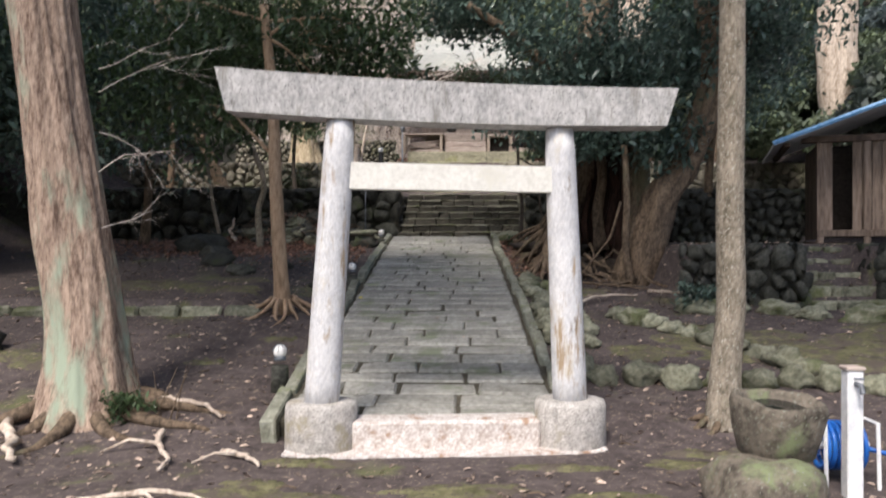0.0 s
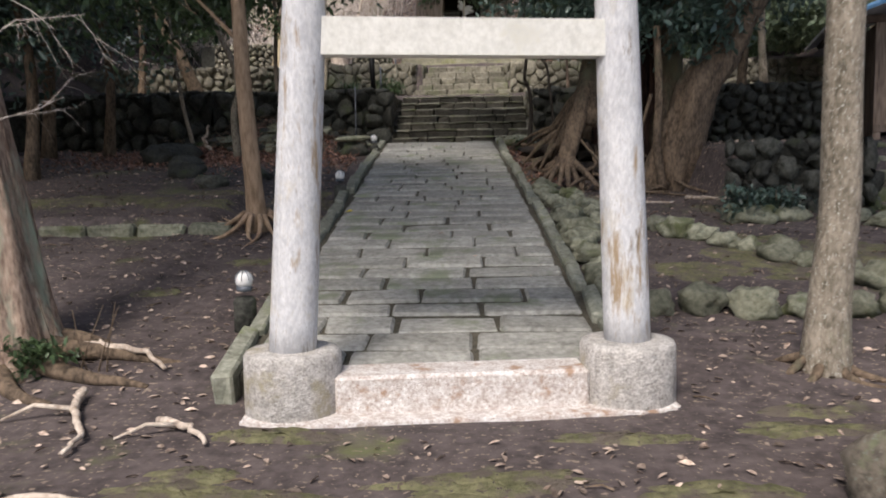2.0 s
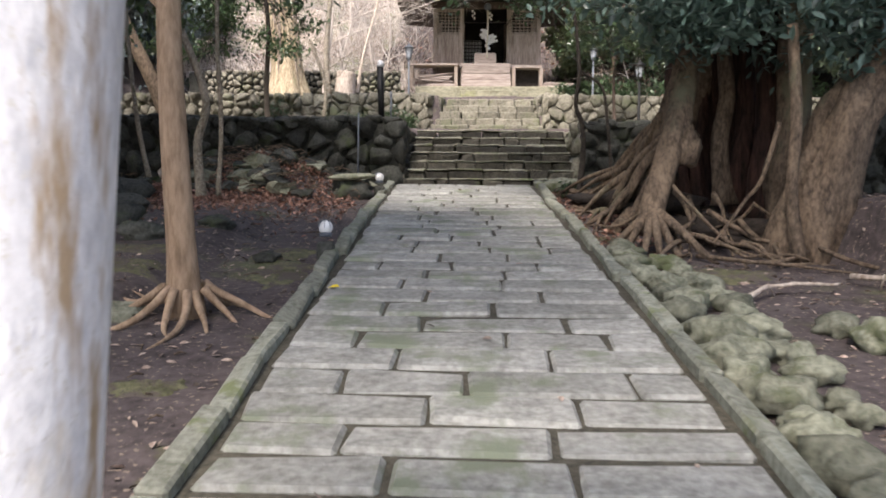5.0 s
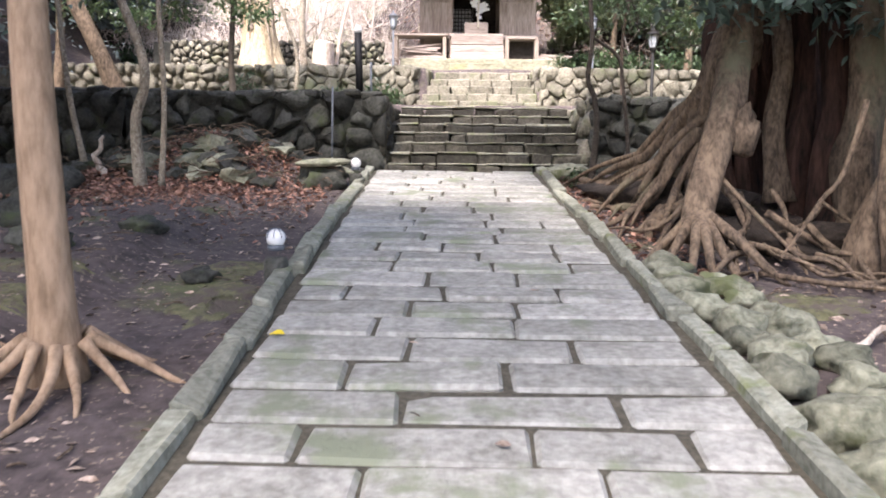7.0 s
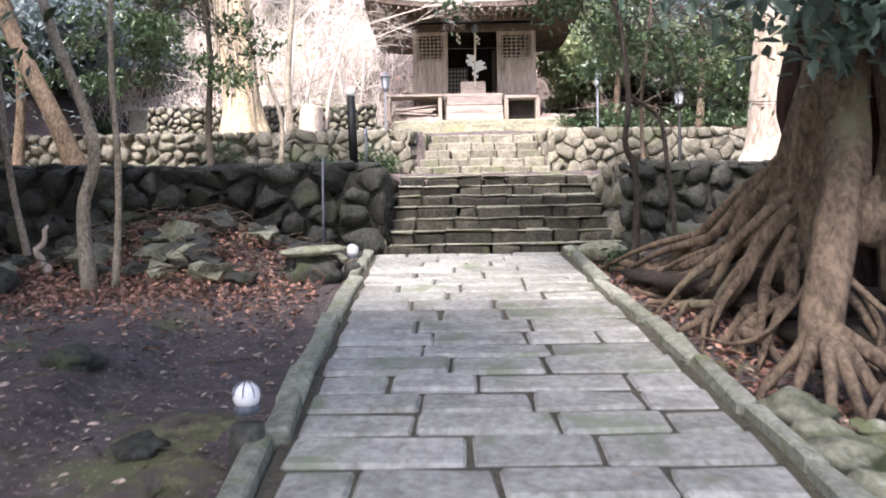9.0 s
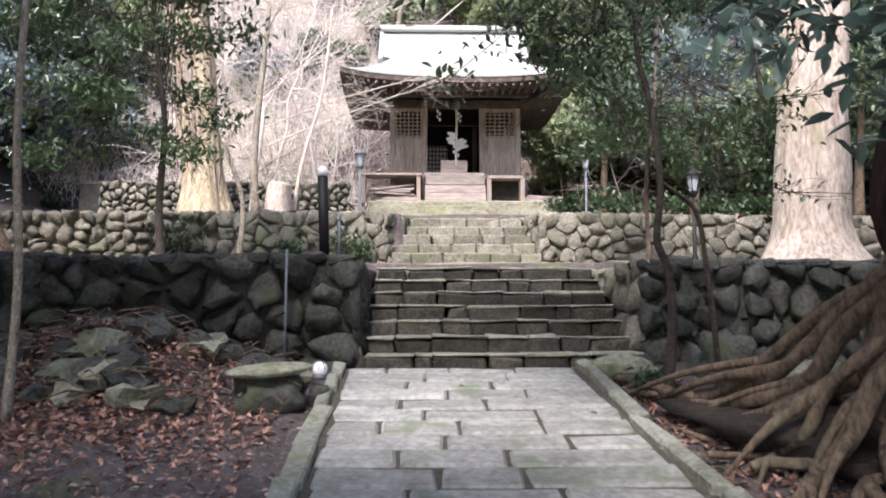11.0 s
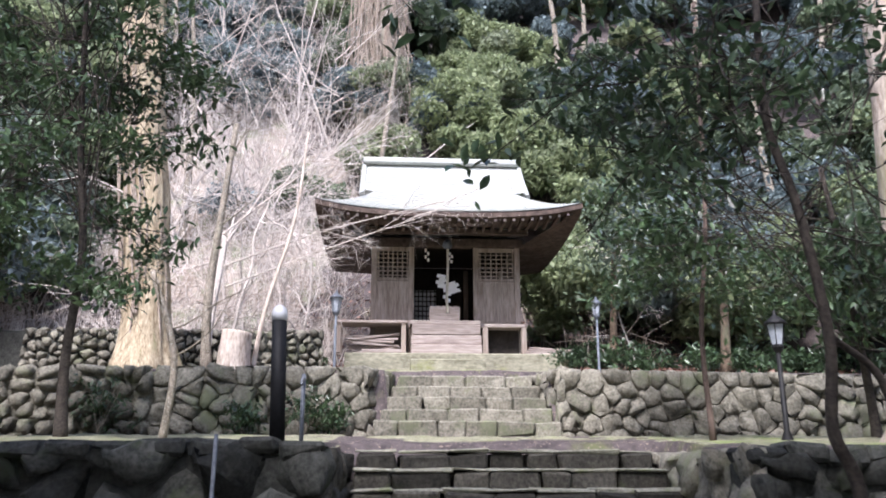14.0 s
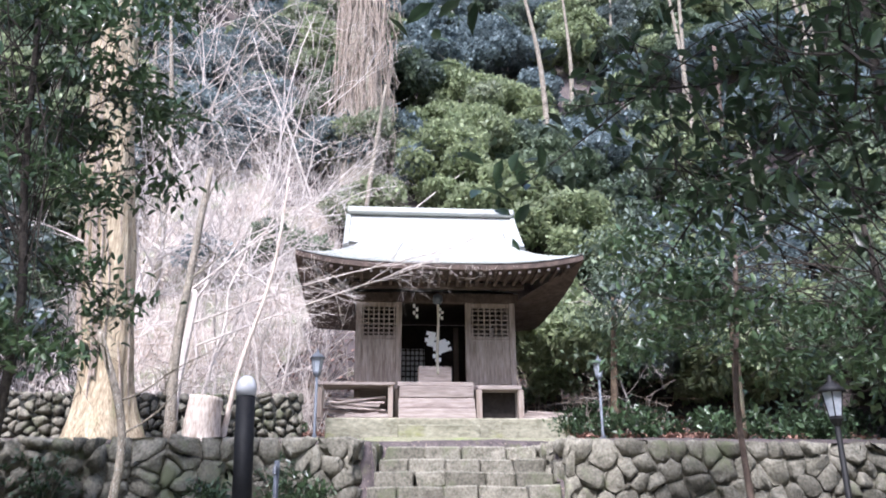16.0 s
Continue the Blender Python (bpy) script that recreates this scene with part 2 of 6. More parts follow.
class Shape:
    """Collects vertices and faces of one mesh."""

    def __init__(self):
        self.v, self.f = [], []

    def add(self, verts, faces):
        k = len(self.v)
        self.v.extend(tuple(map(float, p)) for p in verts)
        self.f.extend(tuple(i + k for i in f) for f in faces)
        return self

    def box(self, a, b, bevel=0.0):
        """A box between two corners, its edges cut by bevel."""
        (x0, y0, z0), (x1, y1, z1) = a, b
        if bevel <= 0:
            v = [(x, y, z) for z in (z0, z1) for y in (y0, y1) for x in (x0, x1)]
            return self.add(v, [(0, 2, 3, 1), (4, 5, 7, 6), (0, 1, 5, 4), (2, 6, 7, 3), (0, 4, 6, 2), (1, 3, 7, 5)])
        v, f = block_data(x1 - x0, y1 - y0, z1 - z0, bevel)
        c = np.array([(x0 + x1) / 2, (y0 + y1) / 2, (z0 + z1) / 2])
        return self.add(np.array(v) + c, f)

    def tube(self, pts, rads, n=8, ends=True, lumps=0.0, ridges=0.0):
        pts = [Vector(p) for p in pts]
        rads = [rads] * len(pts) if isinstance(rads, (int, float)) else rads
        ref = None
        k = len(self.v)
        for i, p in enumerate(pts):
            d = (pts[min(i + 1, len(pts) - 1)] - pts[max(i - 1, 0)]).normalized()
            if ref is None:
                ref = Vector((1, 0, 0)) if abs(d.x) < 0.9 else Vector((0, 1, 0))
            ref = (ref - d * ref.dot(d)).normalized()
            side = d.cross(ref)
            for j in range(n):
                a = 2 * math.pi * j / n
                r = rads[i] * (1 + lumps * (noise.noise((math.cos(a) * 1.6 + p.x * 3, math.sin(a) * 1.6 + p.y * 3, p.z * 0.8)) if lumps else 0) + (ridges * noise.noise((math.cos(a) * 7 + p.z * 0.3, math.sin(a) * 7, p.z * 0.9)) if ridges else 0))
                q = p + (ref * math.cos(a) + side * math.sin(a)) * r
                self.v.append((q.x, q.y, q.z))
            if i:
                o = k + (i - 1) * n
                self.f.extend((o + j, o + (j + 1) % n, o + n + (j + 1) % n, o + n + j) for j in range(n))
        if ends:
            self.f.append(tuple(range(k + n - 1, k - 1, -1)))
            self.f.append(tuple(range(len(self.v) - n, len(self.v))))
        return self

    def lathe(self, c, rows, n=16):
        """A turned body about the upright through c: rows of (radius, height)."""
        k = len(self.v)
        for r, z in rows:
            self.v.extend((c[0] + r * math.cos(2 * math.pi * j / n), c[1] + r * math.sin(2 * math.pi * j / n), c[2] + z) for j in range(n))
        for i in range(len(rows) - 1):
            o = k + i * n
            self.f.extend((o + j, o + (j + 1) % n, o + n + (j + 1) % n, o + n + j) for j in range(n))
        self.f.append(tuple(range(k + n - 1, k - 1, -1)))
        self.f.append(tuple(range(len(self.v) - n, len(self.v))))
        return self

    def mesh(self, name, mat, smooth=False):
        me = bpy.data.meshes.new(name)
        me.from_pydata(self.v, [], self.f)
        me.materials.append(mat)
        if smooth:
            me.polygons.foreach_set("use_smooth", [True] * len(me.polygons))
        me.update()
        return me


def block_data(w, d, h, bevel, jitter=0.0, r=None):
    """A block about its centre with cut edges: 24 vertices."""
    v, index = [], {}
    for sx in (-1, 1):
        for sy in (-1, 1):
            for sz in (-1, 1):
                o = r.normal(0, jitter, 3) if jitter else (0, 0, 0)
                for ax in range(3):
                    p = [sx * (w / 2 - bevel) + o[0], sy * (d / 2 - bevel) + o[1], sz * (h / 2 - bevel) + o[2]]
                    p[ax] += (sx, sy, sz)[ax] * bevel
                    index[sx, sy, sz, ax] = len(v)
                    v.append(tuple(p))
    f = []
    for ax in range(3):
        a, b = [i for i in range(3) if i != ax]
        for s in (-1, 1):
            ring = []
            for pa, pb in ((-1, -1), (1, -1), (1, 1), (-1, 1)):
                k = [0, 0, 0]
                k[ax], k[a], k[b] = s, pa, pb
                ring.append(index[(*k, ax)])
            flip = (s > 0) == (ax == 1)
            f.append(tuple(ring[::-1] if flip else ring))
    for ax in range(3):
        a, b = [i for i in range(3) if i != ax]
        for pa in (-1, 1):
            for pb in (-1, 1):
                def at(s, face):
                    k = [0, 0, 0]
                    k[ax], k[a], k[b] = s, pa, pb
                    return index[(*k, face)]
                f.append((at(-1, a), at(1, a), at(1, b), at(-1, b)))
    for sx in (-1, 1):
        for sy in (-1, 1):
            for sz in (-1, 1):
                f.append(tuple(index[sx, sy, sz, ax] for ax in range(3)))
    return v, f


def settle(ob, parent, m=Matrix()):
    """Hangs ob under parent, at the pose m in the world."""
    if parent:
        ob.parent = parent
        ob.matrix_parent_inverse = PLACED[parent].inverted()
    ob.matrix_basis = m
    PLACED[ob] = m.copy()
    return ob


def thing(name, at, label, category, group="", kind=""):
    ob = new(name)
    ob.empty_display_size = 0.1
    settle(ob, None, Matrix.Translation(at))
    return tagged(ob, label, category, group, kind)


def part(name, shape, mat, parent, label="", smooth=False, m=Matrix()):
    me = shape if isinstance(shape, bpy.types.Mesh) else shape.mesh(name, mat, smooth)
    ob = settle(new(name, me), parent, m)
    return tagged(ob, label)


def whole(name, shape, mat, label, category="", kind="", group="", smooth=False, m=Matrix()):
    me = shape if isinstance(shape, bpy.types.Mesh) else shape.mesh(name, mat, smooth)
    return tagged(settle(new(name, me), None, m), label, category, group, kind)


def curve(pts, k=5):
    """Catmull-Rom points through pts."""
    p = [np.array(q, float) for q in pts]
    p = [2 * p[0] - p[1], *p, 2 * p[-1] - p[-2]]
    out = []
    for i in range(1, len(p) - 2):
        for s in np.linspace(0, 1, k, endpoint=False):
            out.append(0.5 * (2 * p[i] + (p[i + 1] - p[i - 1]) * s + (2 * p[i - 1] - 5 * p[i] + 4 * p[i + 1] - p[i + 2]) * s * s + (3 * p[i] - p[i - 1] - 3 * p[i + 1] + p[i + 2]) * s ** 3))
    out.append(p[-2])
    return out


def taper(n, a, b, power=1.0):
    return [a + (b - a) * (i / (n - 1)) ** power for i in range(n)]


def leaf_mesh(name, places, size, mat, flat=0.0, r=rng, plain=False):
    """One mesh of folded pointed leaves at the given places."""
    n = len(places)
    along = r.normal(0, 1, (n, 3))
    along[:, 2] = along[:, 2] * (1 - flat) - 0.25 * (1 - flat)
    along /= np.linalg.norm(along, axis=1)[:, None]
    up = np.stack([r.normal(0, 0.5, n), r.normal(0, 0.5, n), np.ones(n)], 1)
    side = np.cross(along, up)
    side /= np.linalg.norm(side, axis=1)[:, None] + 1e-9
    nor = np.cross(side, along)
    s = (size * r.uniform(0.6, 1.35, n))[:, None]
    p = np.asarray(places)
    fold = nor * s * 0.06
    if plain:
        v = np.stack([p - along * s * 0.5, p + side * s * 0.24 + fold, p + along * s * 0.5, p - side * s * 0.24 + fold], 1)
        tris = [0, 1, 2, 0, 2, 3]
    else:
        v = np.stack([p - along * s * 0.5, p - along * s * 0.16 + side * s * 0.21 + fold, p + along * s * 0.18 + side * s * 0.18 + fold, p + along * s * 0.55 - fold,
                      p + along * s * 0.18 - side * s * 0.18 + fold, p - along * s * 0.16 - side * s * 0.21 + fold], 1)
        tris = [0, 1, 2, 0, 2, 3, 0, 3, 4, 0, 4, 5]
    k, m = v.shape[1], len(tris)
    me = bpy.data.meshes.new(name)
    me.vertices.add(k * n)
    me.vertices.foreach_set("co", v.reshape(-1).astype(np.float32))
    me.loops.add(m * n)
    me.loops.foreach_set("vertex_index", (np.arange(n)[:, None] * k + np.array(tris)).ravel().astype(np.int32))
    me.polygons.add(m // 3 * n)
    me.polygons.foreach_set("loop_start", (np.arange(m // 3 * n) * 3).astype(np.int32))
    me.materials.append(mat)
    me.update(calc_edges=True)
    me.validate()
    return me


def clumps(center, radii, twigs, per, spread, r=rng, shell=0.5):
    """Leaf places: clumps round twig ends in an uneven ellipsoid, denser to the outside."""
    d = r.normal(0, 1, (twigs, 3))
    d /= np.linalg.norm(d, axis=1)[:, None]
    rad = r.uniform(0, 1, twigs) ** shell
    lump = np.array([0.75 + 0.5 * noise.noise(Vector(q) * 1.7 + Vector(center)) for q in d])
    c = np.array(center) + d * rad[:, None] * lump[:, None] * 1.15 * np.array(radii)
    p = np.repeat(c, per, 0) + r.normal(0, spread, (twigs * per, 3)) * np.array([1, 1, 0.6])
    return p


def branch_net(shape, start, way, length, rad, depth, r, spread=0.6, kids=4, sides=5, droop=0.0, tips=None):
    """Forking bare limbs."""
    way = Vector(way).normalized()
    pts, p = [Vector(start)], Vector(start)
    steps = 5
    for i in range(steps):
        way = (way + Vector(r.normal(0, 0.16, 3)) + Vector((0, 0, -droop))).normalized()
        p = p + way * length / steps
        pts.append(p.copy())
    shape.tube(pts, taper(len(pts), rad, rad * 0.35), sides, False)
    if tips is not None and depth <= 1:
        tips.extend(pts[2:])
    if depth > 0:
        for k in range(kids):
            s = r.uniform(0.25, 1.0)
            i = min(int(s * steps), steps - 1)
            q = pts[i].lerp(pts[i + 1], s * steps - i)
            w = (way + Vector(r.normal(0, spread, 3))).normalized()
            branch_net(shape, q, w, length * r.uniform(0.45, 0.75), rad * 0.5, depth - 1, r, spread, kids, max(3, sides - 1), droop, tips)

# ---- the plan ----
def path_z(y):
    return 0.16 + 0.14 * (y - 7.0)


def path_left(y):
    return -1.28 - 0.0214 * (y - 7)


def path_right(y):
    return 1.0 - 0.027 * (y - 7)


def ease(a, b, v):
    s = min(1.0, max(0.0, (v - a) / (b - a)))
    return s * s * (3 - 2 * s)


WALL_L, WALL_R, WALL_2 = 19.38, 19.6, 26.0
STAIR_X0, STAIR_X1 = -1.42, 1.5


def ground_z(x, y):
    low = -0.02 + ease(6.3, 7.4, y) * 0.06 + max(0.0, y - 6.9) * 0.14
    z = low - 0.02
    if path_left(y) - 0.1 < x < path_right(y) + 0.1 and y > 6.9:
        z = low - 0.1
    if y < 19.5:
        z += 0.5 * math.exp(-((x + 3.6) / 1.3) ** 2 - ((y - 18.2) / 0.7) ** 2)
        z += 0.16 * ease(11.3, 11.5, y) * ease(-2.6, -3.0, x) * ease(19.3, 14, y)
        z += 0.4 * math.exp(-((x - 2.5) / 0.75) ** 2 - ((y - 16.2) / 1.5) ** 2)
    plateau = 1.56 + 0.02 * (y - 12)
    k = ease(3.3, 3.6, x + 0.12 * (y - 12)) * ease(11.95, 12.15, y)
    if 4.95 < x < 5.98:
        k = ease(3.3, 3.6, x) * min(1.0, max(0.0, (y - 11.75) / 1.5))
    z = max(z, z + (plateau - z) * k) if y < 19.9 else z
    first = 2.9 + 0.055 * (y - 19.4)
    edge = WALL_L if x < 0 else WALL_R
    k1 = ease(edge + 0.12, edge + 0.24, y)
    if STAIR_X0 - 0.15 < x < STAIR_X1 + 0.15 and y > 19.0:
        k1 = min(1.0, max(0.0, (y - 19.75) / 2.75))
        z = z + (first - z) * k1 - (0.12 if y < 22.3 else 0.0)
    else:
        z = z + (first - z) * k1
    second = 4.24 + 0.118 * (y - 26.2)
    k2 = ease(WALL_2 + 0.12, WALL_2 + 0.26, y)
    if -1.15 < x < 1.35 and y > 25.4:
        k2 = min(1.0, max(0.0, (y - 26.0) / 1.25))
        z = z + (second - z) * k2 - (0.1 if y < 27.1 else 0.0)
    else:
        z = z + (second - z) * k2
    z += 1.15 * max(0.0, y - 36.5) + 0.5 * ease(34.5, 37, y)
    if y > 8:
        z += ease(8, 14, y) * 0.55 * max(0.0, abs(x - 0.5) - 10.5) ** 1.05
    calm = 0.25 if abs(x) < 1.7 and 5.9 < y < 7.6 else 1.0
    z += calm * 0.035 * noise.noise((x * 0.9, y * 0.9, 0.3)) + calm * 0.018 * noise.noise((x * 3.7, y * 3.7, 4.0))
    return z


def spaced(*runs):
    out = []
    for a, b, s in runs:
        out.extend(np.arange(a, b - s * 0.3, s))
    return [*out, runs[-1][1]]


# ---- ground ----
gx = spaced((-400, -40, 60), (-40, -12, 1.4), (-12, -5, 0.3), (-5, 7, 0.1), (7, 12, 0.3), (12, 40, 1.4), (40, 400, 60))
gy = spaced((-400, -20, 60), (-20, 2, 1.0), (2, 5, 0.2), (5, 27.5, 0.1), (27.5, 37, 0.3), (37, 75, 1.5), (75, 400, 65))
sheet = Shape()
for yy in gy:
    for xx in gx:
        sheet.v.append((float(xx), float(yy), ground_z(float(xx), float(min(yy, 75)))))
nx = len(gx)
sheet.f = [(j * nx + i, j * nx + i + 1, (j + 1) * nx + i + 1, (j + 1) * nx + i) for j in range(len(gy) - 1) for i in range(nx - 1)]
whole("ground", sheet, SOIL, "dark forest soil with moss patches rising to a wooded hillside", kind="structure", smooth=True)


# ---- stone walls ----
def clip_cell(poly, p, q):
    """The side of poly that lies nearer to p than to q."""
    mid, d, out = (p + q) / 2, q - p, []
    for i in range(len(poly)):
        a, b = poly[i], poly[(i + 1) % len(poly)]
        sa, sb = (a - mid) @ d, (b - mid) @ d
        if sa <= 0:
            out.append(a)
        if (sa < 0) != (sb < 0) and abs(sa - sb) > 1e-12:
            out.append(a + (b - a) * sa / (sa - sb))
    return out


def rubble_wall(wall, start, end, bottom, top, size, mat, seed, bulge=0.09, gap=0.02, squash=0.8, batter=0.08, limit=300, top_end=None, roundness=0.35):
    """Fits rough stones over the face from start to end (plan points; the face looks to the left of that way turned right)."""
    r = np.random.default_rng(seed)
    s, e = np.array(start, float), np.array(end, float)
    length = np.linalg.norm(e - s)
    ux = (e - s) / length
    out = np.array([ux[1], -ux[0]])
    tops = (top, top if top_end is None else top_end)
    h = max(tops) - bottom
    cols, rows = max(1, round(length / size)), max(1, round(h / (size * squash)))
    pts = []
    for j in range(rows):
        for i in range(cols):
            pts.append(((i + 0.5 + (0.5 if j % 2 else 0.0) * 0.9 - 0.22 + r.uniform(-0.5, 0.5)) * length / cols, (j + 0.5 + r.uniform(-0.46, 0.46)) * h / rows))
    pts = np.array([q for q in pts if r.uniform() > 0.14])
    spare = Shape()
    count = 0
    for i, p in enumerate(pts):
        poly = [np.array(c) for c in ((0.0, 0.0), (length, 0.0), (length, h), (0.0, h))]
        near = np.argsort(((pts - p) ** 2).sum(1))[1:14]
        for q in near:
            poly = clip_cell(poly, p, pts[q])
            if len(poly) < 3:
                break
        if len(poly) < 3:
            continue
        poly = np.array(poly)
        c = poly.mean(0)
        keep = [poly[0]]
        for q in poly[1:]:
            if np.linalg.norm(q - keep[-1]) > 0.03:
                keep.append(q)
        if len(keep) < 3:
            continue
        ring = []
        for a in range(len(keep)):
            q, w = keep[a], keep[(a + 1) % len(keep)]
            ring += [q + (c - q) * roundness * 0.35, (q + w) / 2]
        ring = np.array(ring)
        rad = np.sqrt(((ring - c) ** 2).sum(1)).mean()
        depth = bulge * r.uniform(0.4, 1.4)
        tilt = r.normal(0, 0.2, 2)
        v = []
        for shrink, d in ((1.0, -0.06), (1 - gap / rad, 0.0), (0.88, depth * 0.6), (0.6, depth)):
            for q in ring:
                u = c + (q - c) * shrink + (r.normal(0, 0.02, 2) * rad / 0.15 if 0 < d else 0)
                lift = d + ((u - c) @ tilt + r.normal(0, 0.007) if d > 0 else 0)
                frac = u[0] / length
                zz = u[1] * ((tops[0] + (tops[1] - tops[0]) * frac) - bottom) / h
                xy = s + ux * u[0] + out * (lift - batter * zz)
                v.append((xy[0], xy[1], bottom + zz))
        m = len(ring)
        f = [(k * m + a, k * m + (a + 1) % m, (k + 1) * m + (a + 1) % m, (k + 1) * m + a) for k in range(3) for a in range(m)]
        f.append(tuple(range(3 * m, 4 * m)))
        if count < limit:
            o = np.array(v).mean(0)
            piece = Shape().add(np.array(v) - o, f)
            part("stone", piece, mat, wall, smooth=True, m=Matrix.Translation(o))
            count += 1
        else:
            spare.add(v, f)
    if spare.v:
        tagged(part("stones", spare, mat, wall, smooth=True), kind="stuff")


def wall_core(name, corners, bottom, top, mat, label):
    """A solid wall over a plan rectangle."""
    (x0, y0), (x1, y1) = corners
    return whole(name, Shape().box((x0, y0, bottom), (x1, y1, top), 0.03), mat, label, kind="structure")


# lower terrace
w = wall_core("wall_lower_left", ((-14, WALL_L + 0.1), (STAIR_X0 - 0.06, WALL_L + 0.5)), 1.2, 2.88, DARKSTONE, "dark mossy dry-stone retaining wall beside the stairs")
rubble_wall(w, (-9.5, WALL_L), (STAIR_X0, WALL_L), 1.55, 2.95, 0.34, DARKSTONE, 11, 0.11, roundness=0.6)
for k in range(26):
    a = -9.4 + k * 0.31
    v, f = block_data(0.3, 0.42, 0.12, 0.03, 0.012, rng)
    part("capstone", Shape().add(v, f), DARKSTONE, w, smooth=False, m=pose(a, WALL_L + 0.24, 2.92 + rng.normal(0, 0.012), 0, 0, rng.normal(0, 3)))
w = wall_core("wall_lower_right", ((STAIR_X1 + 0.06, WALL_R + 0.1), (14, WALL_R + 0.5)), 1.2, 2.84, DARKSTONE, "dark mossy dry-stone retaining wall behind the roots")
rubble_wall(w, (STAIR_X1, WALL_R), (9.6, WALL_R), 1.5, 2.9, 0.34, DARKSTONE, 12, 0.11, roundness=0.6)
for k in range(26):
    v, f = block_data(0.3, 0.42, 0.12, 0.03, 0.012, rng)
    part("capstone", Shape().add(v, f), DARKSTONE, w, m=pose(1.68 + k * 0.31, WALL_R + 0.24, 2.88 + rng.normal(0, 0.012), 0, 0, rng.normal(0, 3)))
w = wall_core("wall_stair_left", ((STAIR_X0 - 0.4, WALL_L + 0.52), (STAIR_X0 - 0.05, 22.3)), 1.4, 2.9, STEPSTONE, "stone cheek wall of the lower stairs")
rubble_wall(w, (STAIR_X0, WALL_L + 0.02), (STAIR_X0, 22.2), 1.6, 2.95, 0.32, STEPSTONE, 13, 0.06)
w = wall_core("wall_stair_right", ((STAIR_X1 + 0.05, WALL_R + 0.52), (STAIR_X1 + 0.45, 22.3)), 1.4, 2.9, PALESTONE, "stone cheek wall of the lower stairs")
rubble_wall(w, (STAIR_X1, 22.2), (STAIR_X1, WALL_R + 0.02), 1.6, 2.95, 0.32, PALESTONE, 14, 0.1)
# upper terrace
w = wall_core("wall_upper_left", ((-14, WALL_2 + 0.1), (-1.42, WALL_2 + 0.5)), 2.8, 4.2, PALESTONE, "pale rubble retaining wall with ivy tufts")
rubble_wall(w, (-10.5, WALL_2), (-4.6, WALL_2), 3.1, 4.3, 0.27, PALESTONE, 15, 0.13, roundness=0.8)
rubble_wall(w, (-4.6, WALL_2), (-1.42, WALL_2), 3.1, 4.3, 0.3, PALESTONE, 16, 0.05, gap=0.01, limit=150, roundness=0.2)
w = wall_core("wall_upper_right", ((1.42, WALL_2 + 0.1), (14, WALL_2 + 0.5)), 2.8, 4.17, PALESTONE, "pale rubble retaining wall beside the upper stairs")
rubble_wall(w, (1.42, WALL_2), (6.4, WALL_2), 3.1, 4.3, 0.29, PALESTONE, 17, 0.05, gap=0.01, top_end=4.22, roundness=0.2)
rubble_wall(w, (6.4, WALL_2), (12.5, WALL_2), 3.1, 4.22, 0.3, PALESTONE, 18, 0.05, gap=0.01, limit=100, roundness=0.2)
w = wall_core("wall_upper_cheek_left", ((-1.5, 26.55), (-1.12, 27.3)), 3.2, 4.22, PALESTONE, "pale stone cheek of the upper stairs")
rubble_wall(w, (-1.44, 25.98), (-1.02, 27.15), 3.1, 4.3, 0.3, PALESTONE, 23, 0.06, batter=0.0)
w = wall_core("wall_upper_cheek_right", ((1.32, 26.55), (1.6, 27.3)), 3.2, 4.22, PALESTONE, "pale stone cheek of the upper stairs")
rubble_wall(w, (1.22, 27.15), (1.48, 25.98), 3.1, 4.3, 0.3, PALESTONE, 24, 0.06, batter=0.0)
# wall and rough steps below the shed
w = wall_core("wall_shed_terrace", ((3.45, 11.95), (4.92, 12.3)), 0.3, 1.52, DARKSTONE, "mossy dry-stone wall of the shed terrace")
rubble_wall(w, (3.2, 11.9), (4.95, 11.85), 0.55, 1.62, 0.26, DARKSTONE, 19, 0.1, roundness=0.7)
rubble_wall(w, (4.95, 11.85), (4.95, 13.3), 0.6, 1.62, 0.28, DARKSTONE, 20, 0.08)
w = wall_core("wall_shed_terrace_east", ((6.02, 11.95), (12, 12.3)), 0.3, 1.52, DARKSTONE, "mossy dry-stone wall of the shed terrace")
rubble_wall(w, (6.0, 11.85), (9.5, 11.85), 0.5, 1.62, 0.28, DARKSTONE, 21, 0.1, roundness=0.7, limit=120)
rubble_wall(w, (6.0, 13.2), (6.0, 11.85), 0.6, 1.62, 0.28, DARKSTONE, 22, 0.08)

w = wall_core("wall_shed_upper", ((3.95, 15.5), (6.3, 15.85)), 1.3, 2.5, DARKSTONE, "dark cobble wall of the second shed terrace")
rubble_wall(w, (3.9, 15.4), (6.3, 15.4), 1.45, 2.6, 0.2, DARKSTONE, 26, 0.1, roundness=0.9, limit=120)

# low cobble wall behind the upper terrace
w = wall_core("wall_back", ((-9, 30.4), (-2.55, 30.7)), 4.5, 5.5, DARKSTONE, "low wall of dark rounded cobbles behind the upper terrace")
rubble_wall(w, (-8.5, 30.3), (-2.5, 30.3), 4.6, 5.58, 0.2, PALESTONE, 25, 0.1, roundness=0.9, batter=0.15)


